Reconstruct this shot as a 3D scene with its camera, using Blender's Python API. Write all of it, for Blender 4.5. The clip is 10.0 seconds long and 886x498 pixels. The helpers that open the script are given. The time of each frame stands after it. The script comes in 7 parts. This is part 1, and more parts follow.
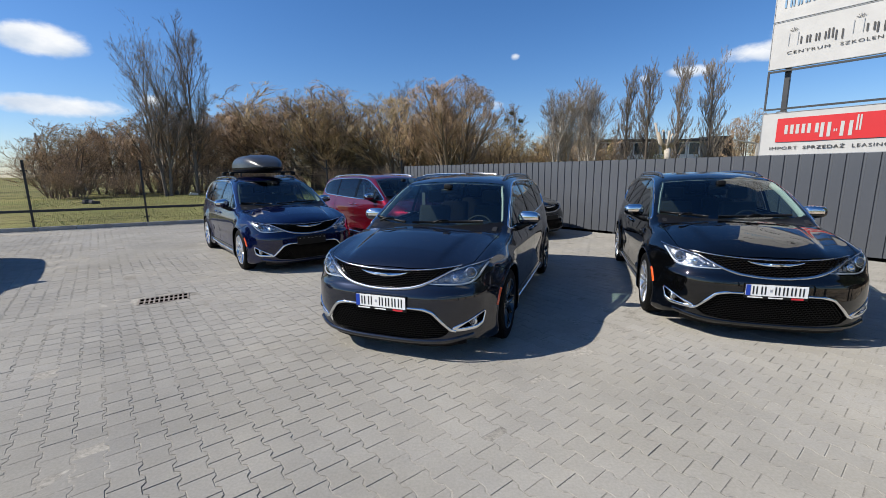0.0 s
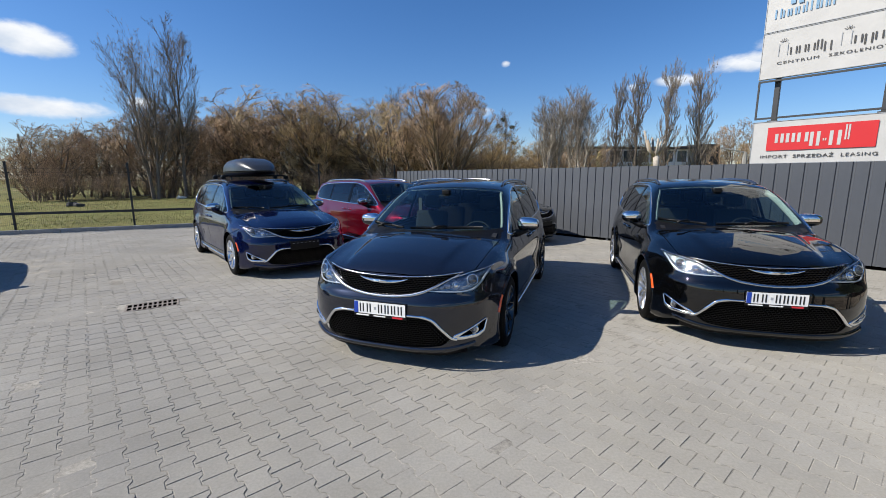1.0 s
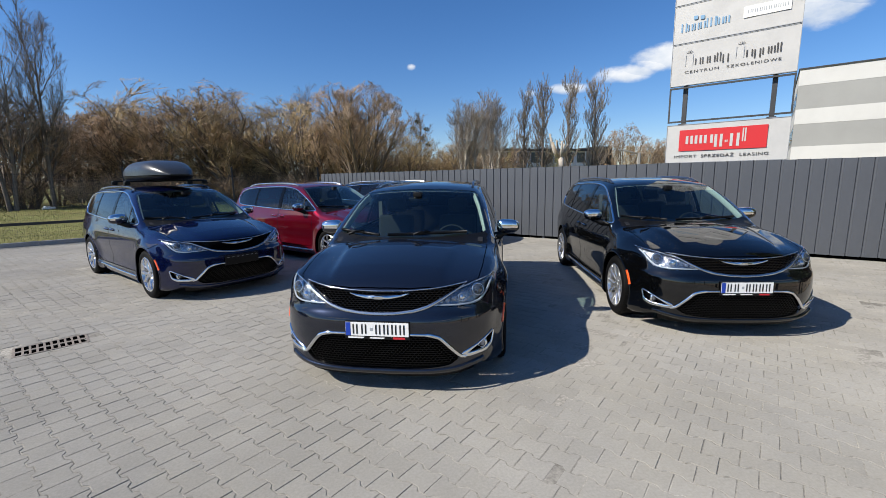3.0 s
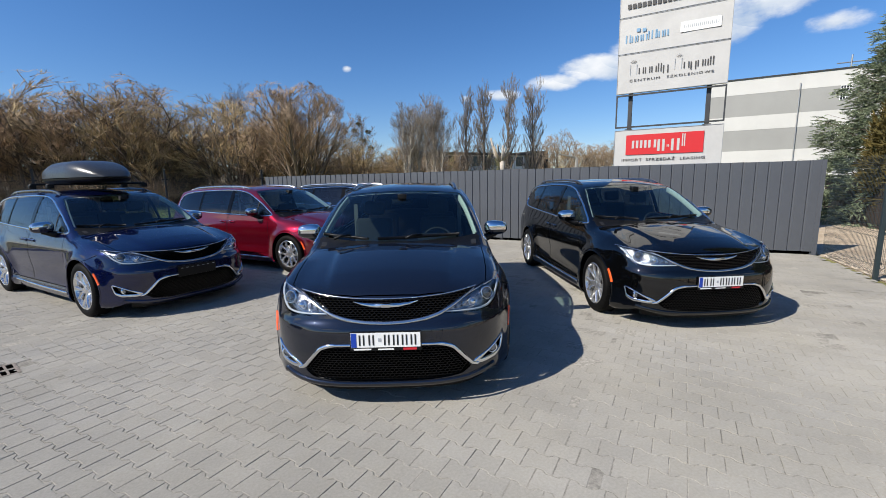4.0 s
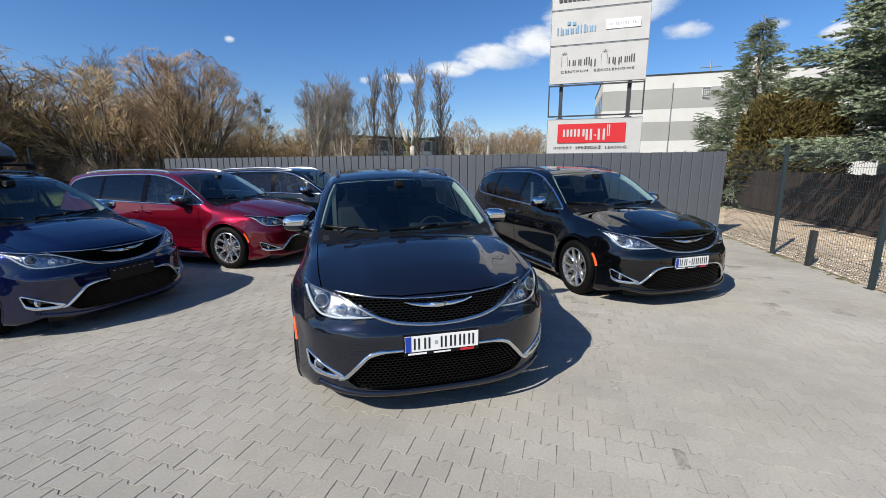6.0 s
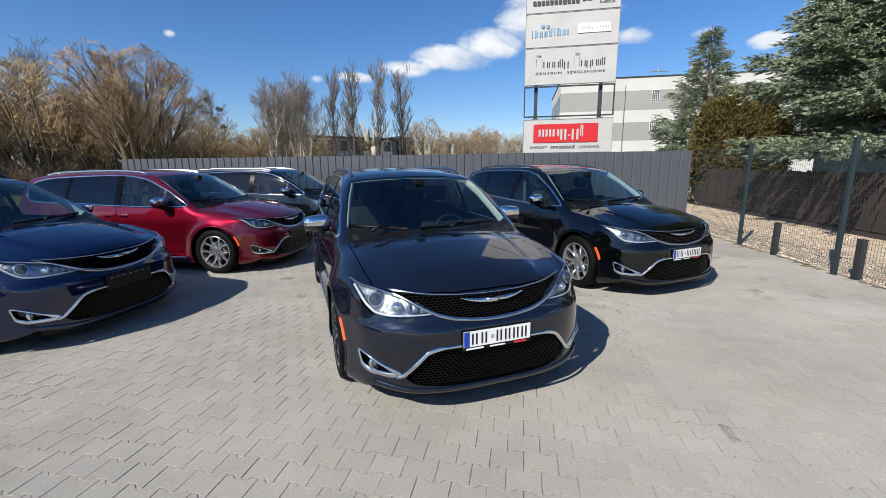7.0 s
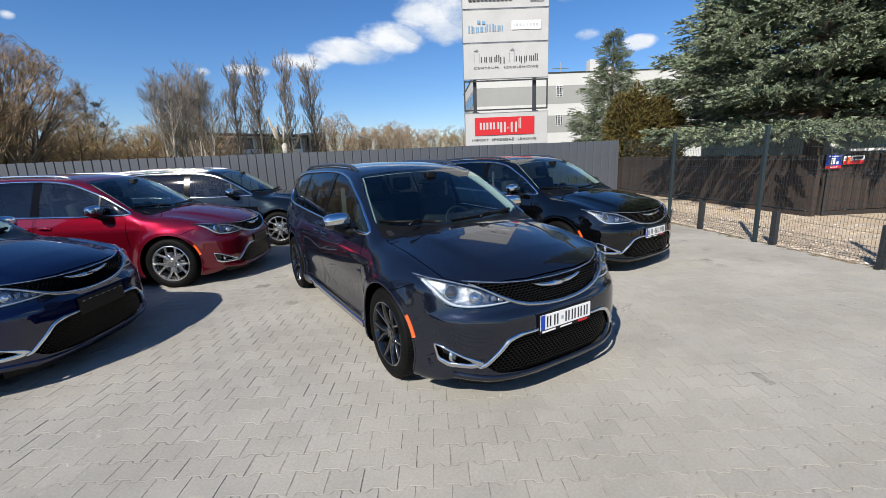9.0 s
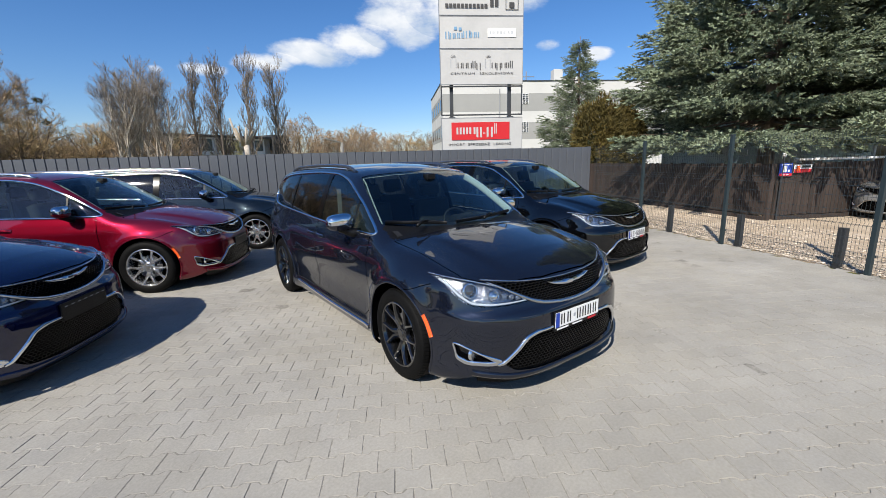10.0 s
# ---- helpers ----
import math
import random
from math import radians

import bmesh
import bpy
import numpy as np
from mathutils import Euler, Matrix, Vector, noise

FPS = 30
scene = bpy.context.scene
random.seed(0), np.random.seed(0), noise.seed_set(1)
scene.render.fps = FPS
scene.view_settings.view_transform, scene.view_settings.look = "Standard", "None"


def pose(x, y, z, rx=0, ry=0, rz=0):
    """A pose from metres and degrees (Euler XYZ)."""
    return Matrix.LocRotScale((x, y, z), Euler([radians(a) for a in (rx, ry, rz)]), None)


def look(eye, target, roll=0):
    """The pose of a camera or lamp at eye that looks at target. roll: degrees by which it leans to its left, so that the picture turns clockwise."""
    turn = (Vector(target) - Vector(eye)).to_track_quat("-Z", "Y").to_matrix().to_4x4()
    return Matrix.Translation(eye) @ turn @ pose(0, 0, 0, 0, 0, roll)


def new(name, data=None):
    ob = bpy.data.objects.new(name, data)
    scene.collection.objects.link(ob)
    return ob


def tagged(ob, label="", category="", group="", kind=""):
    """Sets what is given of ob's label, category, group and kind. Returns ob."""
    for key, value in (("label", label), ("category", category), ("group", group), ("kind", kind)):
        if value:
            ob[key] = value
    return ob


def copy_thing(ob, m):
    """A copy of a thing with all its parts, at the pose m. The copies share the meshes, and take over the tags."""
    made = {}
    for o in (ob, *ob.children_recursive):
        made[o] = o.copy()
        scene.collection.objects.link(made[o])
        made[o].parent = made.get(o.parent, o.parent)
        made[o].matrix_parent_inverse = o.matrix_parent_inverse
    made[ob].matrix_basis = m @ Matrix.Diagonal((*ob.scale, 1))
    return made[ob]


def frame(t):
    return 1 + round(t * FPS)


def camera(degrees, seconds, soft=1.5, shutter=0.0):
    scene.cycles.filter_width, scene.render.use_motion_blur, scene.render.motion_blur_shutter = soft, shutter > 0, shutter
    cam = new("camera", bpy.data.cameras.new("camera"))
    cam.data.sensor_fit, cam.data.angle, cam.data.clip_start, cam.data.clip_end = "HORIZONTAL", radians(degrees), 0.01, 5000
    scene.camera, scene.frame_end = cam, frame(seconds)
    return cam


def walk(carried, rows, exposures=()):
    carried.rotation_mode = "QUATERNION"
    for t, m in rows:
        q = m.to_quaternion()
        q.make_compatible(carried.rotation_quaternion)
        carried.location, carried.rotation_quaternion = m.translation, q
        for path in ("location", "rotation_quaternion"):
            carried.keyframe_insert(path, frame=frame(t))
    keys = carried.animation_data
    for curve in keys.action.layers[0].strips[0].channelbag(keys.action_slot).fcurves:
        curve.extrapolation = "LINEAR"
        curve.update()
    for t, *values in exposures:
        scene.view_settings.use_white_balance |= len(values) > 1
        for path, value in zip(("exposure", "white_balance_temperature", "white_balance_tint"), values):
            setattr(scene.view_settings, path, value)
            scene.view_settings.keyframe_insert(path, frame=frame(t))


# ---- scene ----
cam = camera(93.0, 10.0, soft=0.75)
PATH = [
    (0, (0.312, -0.096, 1.762), (0.207, 1.869, 1.401), -0.7),
    (0.5, (0.295, -0.07, 1.765), (0.206, 1.897, 1.415), -0.4),
    (1, (0.211, -0.025, 1.761), (0.152, 1.945, 1.424), -0.2),
    (1.5, (0.098, 0.047, 1.753), (0.1, 2.02, 1.426), -0.2),
    (2, (-0.078, 0.211, 1.74), (0.014, 2.183, 1.419), -0.3),
    (2.5, (-0.266, 0.325, 1.751), (-0.053, 2.288, 1.431), -0.6),
    (2.7, (-0.364, 0.365, 1.76), (-0.1, 2.319, 1.431), -0.7),
    (3.8, (-0.906, 0.565, 1.743), (-0.341, 2.457, 1.423), -1.4),
    (4, (-1.0, 0.676, 1.74), (-0.384, 2.551, 1.42), -1.1),
    (4.5, (-1.185, 0.876, 1.755), (-0.448, 2.706, 1.43), -0.9),
    (5, (-1.455, 1.018, 1.757), (-0.609, 2.799, 1.419), -0.8),
    (5.5, (-1.71, 1.142, 1.768), (-0.765, 2.869, 1.413), -0.5),
    (5.7, (-1.778, 1.223, 1.773), (-0.803, 2.928, 1.396), -0.4),
    (6.8, (-2.334, 1.598, 1.767), (-1.181, 3.183, 1.367), -0.7),
    (7, (-2.466, 1.672, 1.76), (-1.282, 3.234, 1.363), -0.7),
    (7.5, (-2.747, 1.855, 1.773), (-1.486, 3.353, 1.367), -1.0),
    (8, (-2.929, 2.088, 1.75), (-1.589, 3.514, 1.336), -1.5),
    (8.5, (-3.057, 2.27, 1.757), (-1.649, 3.624, 1.331), -2.0),
    (9, (-3.268, 2.413, 1.753), (-1.795, 3.696, 1.325), -2.3),
    (9.5, (-3.443, 2.538, 1.75), (-1.912, 3.753, 1.326), -2.0),
    (10, (-3.519, 2.692, 1.731), (-1.939, 3.847, 1.32), -1.5),
]
walk(cam, [(t, look(eye, target, roll)) for t, eye, target, roll in PATH])

# ---- light ----
SUN_WAY = Vector((1.28, 0.25, -1.10)).normalized()      # the way the sunlight travels
SUN_EL = math.asin(-SUN_WAY.z)
SUN_AZ = math.atan2(-SUN_WAY.x, -SUN_WAY.y)
sun = new("sun", bpy.data.lights.new("sun", "SUN"))
sun.data.energy, sun.data.angle, sun.data.color = 5.0, radians(0.53), (1.0, 0.945, 0.85)
sun.matrix_world = look(-SUN_WAY * 60, (0, 0, 0))
scene.view_settings.exposure = 0.43

# each cloud: azimuth from +y to +x, elevation, half width, half height (degrees), density
CLOUDS = [
    (-44.5, 12.6, 3.2, 1.5, 1.0), (-43.5, 6.8, 5.4, 1.1, 1.0), (-36.4, 7.8, 1.3, 0.6, 0.7),
    (4.2, 8.4, 1.1, 0.6, 0.6), (6.4, 13.9, 0.55, 0.4, 0.5), (21.7, 10.3, 0.9, 0.5, 0.6),
    (26.2, 10.7, 2.6, 0.7, 0.9), (32.5, 11.8, 3.6, 1.0, 0.95), (38.5, 12.9, 5.0, 1.5, 1.0), (43.5, 14.3, 4.2, 1.7, 1.0), (49.5, 17.0, 4.6, 3.0, 1.0), (55.0, 18.0, 4.0, 2.6, 0.9),
    (59.5, 14.0, 2.6, 1.0, 0.7), (65.0, 18.5, 2.6, 1.6, 0.8), (67.5, 13.4, 1.5, 0.7, 0.7), (73.2, 11.8, 1.7, 0.75, 0.8),
    (31.0, 24.5, 2.0, 1.0, 0.45), (100.0, 14.0, 10.0, 3.0, 1.0), (140.0, 18.0, 12.0, 3.0, 1.0), (-80.0, 16.0, 9.0, 2.5, 1.0), (-130.0, 20.0, 11.0, 3.5, 1.0), (175.0, 12.0, 12.0, 2.5, 1.0),
]


def build_sky():
    w = bpy.data.worlds.new("sky")
    scene.world = w
    w.use_nodes = True
    nt = w.node_tree
    n, l = nt.nodes, nt.links
    n.clear()
    out = n.new("ShaderNodeOutputWorld")
    bg = n.new("ShaderNodeBackground")
    sky = n.new("ShaderNodeTexSky")
    sky.sky_type, sky.sun_disc = "NISHITA", False
    sky.sun_elevation, sky.sun_rotation = SUN_EL, SUN_AZ
    sky.air_density, sky.dust_density, sky.ozone_density = 1.0, 0.25, 4.5
    bg.inputs["Strength"].default_value = 0.087
    co = n.new("ShaderNodeTexCoord")

    def math_node(op, a, b=None, c=None):
        m = n.new("ShaderNodeMath")
        m.operation = op
        for i, v in enumerate((a, b, c)):
            if v is None:
                continue
            if isinstance(v, (int, float)):
                m.inputs[i].default_value = v
            else:
                l.new(v, m.inputs[i])
        return m.outputs[0]

    def dot(v):
        d = n.new("ShaderNodeVectorMath")
        d.operation = "DOT_PRODUCT"
        l.new(co.outputs["Generated"], d.inputs[0])
        d.inputs[1].default_value = v
        return d.outputs["Value"]

    def puff(scale, detail, rough):
        t = n.new("ShaderNodeTexNoise")
        mp = n.new("ShaderNodeMapping")
        mp.inputs["Scale"].default_value = (scale, scale, scale * 1.9)
        l.new(co.outputs["Generated"], mp.inputs["Vector"])
        l.new(mp.outputs[0], t.inputs["Vector"])
        t.inputs["Scale"].default_value, t.inputs["Detail"].default_value, t.inputs["Roughness"].default_value = 1.0, detail, rough
        return t.outputs["Fac"]

    big = puff(9.0, 9.0, 0.62)
    shade = puff(14.0, 4.0, 0.5)
    total = None
    low = None
    for az, el, hw, hh, dens in CLOUDS:
        a, e = radians(az), radians(el)
        c = Vector((math.sin(a) * math.cos(e), math.cos(a) * math.cos(e), math.sin(e)))
        side = Vector((math.cos(a), -math.sin(a), 0))
        up = side.cross(c)
        f = math_node("GREATER_THAN", dot(c), 0.5)
        p, q = dot(side / math.sin(radians(hw))), dot(up / math.sin(radians(hh)))
        r = math_node("ADD", math_node("MULTIPLY", p, p), math_node("MULTIPLY", q, q))
        m = math_node("MULTIPLY", math_node("MULTIPLY", math_node("MAXIMUM", math_node("SUBTRACT", 1.6, r), 0.0), dens * 0.62), f)
        total = m if total is None else math_node("MAXIMUM", total, m)
        s = math_node("MULTIPLY", math_node("GREATER_THAN", m, 0.0), q)
        low = s if low is None else math_node("ADD", low, s)
    x = math_node("ADD", math_node("MULTIPLY", math_node("MINIMUM", total, 1.0), 0.92), math_node("MULTIPLY", math_node("SUBTRACT", big, 0.5), 1.75))
    ramp = n.new("ShaderNodeMapRange")
    ramp.interpolation_type = "SMOOTHSTEP"
    ramp.inputs["From Min"].default_value, ramp.inputs["From Max"].default_value = 0.16, 0.78
    l.new(x, ramp.inputs["Value"])
    fac = math_node("MULTIPLY", ramp.outputs[0], math_node("GREATER_THAN", total, 0.001))
    tone = n.new("ShaderNodeValToRGB")
    tone.color_ramp.elements[0].color, tone.color_ramp.elements[1].color = (4.8, 5.7, 7.0, 1), (8.2, 8.4, 8.7, 1)
    tone.color_ramp.elements[0].position, tone.color_ramp.elements[1].position = 0.25, 0.62
    l.new(math_node("ADD", math_node("MULTIPLY", low, 0.14), shade), tone.inputs[0])
    mix = n.new("ShaderNodeMix")
    mix.data_type = "RGBA"
    l.new(fac, mix.inputs["Factor"])
    hs = n.new("ShaderNodeHueSaturation")
    hs.inputs["Saturation"].default_value = 1.20
    l.new(sky.outputs[0], hs.inputs["Color"])
    tn = n.new("ShaderNodeMix")
    tn.data_type, tn.blend_type = "RGBA", "MULTIPLY"
    tn.inputs["Factor"].default_value = 1.0
    tn.inputs["B"].default_value = (0.96, 0.97, 1.10, 1)
    l.new(hs.outputs[0], tn.inputs["A"])
    l.new(tn.outputs["Result"], mix.inputs["A"])
    l.new(tone.outputs[0], mix.inputs["B"])
    l.new(mix.outputs["Result"], bg.inputs["Color"])
    l.new(bg.outputs[0], out.inputs[0])


build_sky()

# ---- materials ----
def material(name, color, rough=0.6, metal=0.0, grain=0.0, grain_scale=20.0, stain=0.0, stain_scale=1.2, bump=0.0, bump_scale=60.0, coat=0.0,
             coat_rough=0.03, random_obj=0.0, island=0.0, spec=0.5, detail=5.0, stretch=(1, 1, 1), tint=None, coarse=0.0):
    m = bpy.data.materials.new(name)
    m.use_nodes = True
    nt = m.node_tree
    n, l = nt.nodes, nt.links
    b = n["Principled BSDF"]
    b.inputs["Roughness"].default_value, b.inputs["Metallic"].default_value = rough, metal
    b.inputs["Specular IOR Level"].default_value = spec
    b.inputs["Coat Weight"].default_value, b.inputs["Coat Roughness"].default_value = coat, coat_rough
    b.inputs["Base Color"].default_value = (*color, 1)
    b.inputs["Diffuse Roughness"].default_value = coarse
    co = n.new("ShaderNodeTexCoord")
    mp = n.new("ShaderNodeMapping")
    mp.inputs["Scale"].default_value = stretch
    geo = n.new("ShaderNodeNewGeometry")
    l.new((geo.outputs["Position"] if random_obj >= 0 and stain_scale < 0 else co.outputs["Object"]), mp.inputs["Vector"])

    def tex(scale, det=5.0, rgh=0.6):
        t = n.new("ShaderNodeTexNoise")
        t.inputs["Scale"].default_value, t.inputs["Detail"].default_value, t.inputs["Roughness"].default_value = scale, det, rgh
        l.new(mp.outputs[0], t.inputs["Vector"])
        return t.outputs["Fac"]

    def times(a, b_):
        x = n.new("ShaderNodeMath")
        x.operation = "MULTIPLY"
        l.new(a, x.inputs[0])
        if isinstance(b_, float):
            x.inputs[1].default_value = b_
        else:
            l.new(b_, x.inputs[1])
        return x.outputs[0]

    def span(a, lo, hi):
        x = n.new("ShaderNodeMapRange")
        x.inputs["From Min"].default_value, x.inputs["From Max"].default_value = 0.3, 0.7
        x.inputs["To Min"].default_value, x.inputs["To Max"].default_value = lo, hi
        l.new(a, x.inputs["Value"])
        return x.outputs[0]

    value = None
    for amount, source in ((grain, lambda: tex(grain_scale, detail)), (stain, lambda: tex(abs(stain_scale), 4.0, 0.65))):
        if amount:
            v = span(source(), 1 - amount, 1 + amount)
            value = v if value is None else times(value, v)
    if random_obj > 0:
        info = n.new("ShaderNodeObjectInfo")
        x = n.new("ShaderNodeMapRange")
        x.inputs["To Min"].default_value, x.inputs["To Max"].default_value = 1 - random_obj, 1 + random_obj
        l.new(info.outputs["Random"], x.inputs["Value"])
        value = x.outputs[0] if value is None else times(value, x.outputs[0])
    if island > 0:
        x = n.new("ShaderNodeMapRange")
        x.inputs["To Min"].default_value, x.inputs["To Max"].default_value = 1 - island, 1 + island
        l.new(geo.outputs["Random Per Island"], x.inputs["Value"])
        value = x.outputs[0] if value is None else times(value, x.outputs[0])
    if value is not None:
        base = n.new("ShaderNodeMix")
        base.data_type, base.blend_type = "RGBA", "MULTIPLY"
        base.inputs["Factor"].default_value = 1.0
        base.inputs["A"].default_value = (*color, 1)
        if tint:
            tm = n.new("ShaderNodeMix")
            tm.data_type = "RGBA"
            tm.inputs["A"].default_value, tm.inputs["B"].default_value = (*color, 1), (*tint, 1)
            l.new(span(tex(abs(stain_scale) * 1.7, 6.0, 0.7), 0.0, 1.0), tm.inputs["Factor"])
            l.new(tm.outputs["Result"], base.inputs["A"])
        l.new(value, base.inputs["B"])
        l.new(base.outputs["Result"], b.inputs["Base Color"])
    if bump:
        bp = n.new("ShaderNodeBump")
        bp.inputs["Strength"].default_value, bp.inputs["Distance"].default_value = bump, 0.01
        l.new(tex(bump_scale, 6.0, 0.65), bp.inputs["Height"])
        l.new(bp.outputs[0], b.inputs["Normal"])
    return m


def glass(name, color, gloss=1.0):
    """A thin pane: clear with a tint, and a reflection that grows towards grazing angles."""
    m = bpy.data.materials.new(name)
    m.use_nodes = True
    n, l = m.node_tree.nodes, m.node_tree.links
    n.remove(n["Principled BSDF"])
    tr, gl, fr, mix = n.new("ShaderNodeBsdfTransparent"), n.new("ShaderNodeBsdfGlossy"), n.new("ShaderNodeLayerWeight"), n.new("ShaderNodeMixShader")
    tr.inputs["Color"].default_value = (*color, 1)
    gl.inputs["Roughness"].default_value = 0.02
    gl.inputs["Color"].default_value = (gloss, gloss, gloss, 1)
    fr.inputs["Blend"].default_value = 0.5
    pw, ma = n.new("ShaderNodeMath"), n.new("ShaderNodeMath")
    pw.operation, ma.operation = "POWER", "MULTIPLY_ADD"
    pw.inputs[1].default_value = 5.0
    ma.inputs[1].default_value, ma.inputs[2].default_value = 0.93, 0.07
    l.new(fr.outputs["Facing"], pw.inputs[0])
    l.new(pw.outputs[0], ma.inputs[0])
    l.new(ma.outputs[0], mix.inputs[0])
    l.new(tr.outputs[0], mix.inputs[1])
    l.new(gl.outputs[0], mix.inputs[2])
    l.new(mix.outputs[0], n["Material Output"].inputs[0])
    return m


def paint(name, color, metal=0.35):
    """Car paint: a pigmented base with fine metal flakes under a clear coat."""
    m = material(name, color, rough=0.32, metal=metal, grain=0.10, grain_scale=900.0, stain=0.04, stain_scale=1.3, coat=1.0, coat_rough=0.010, spec=0.0, detail=1.0)
    m.node_tree.nodes["Principled BSDF"].inputs["Coat IOR"].default_value = 1.68
    return m


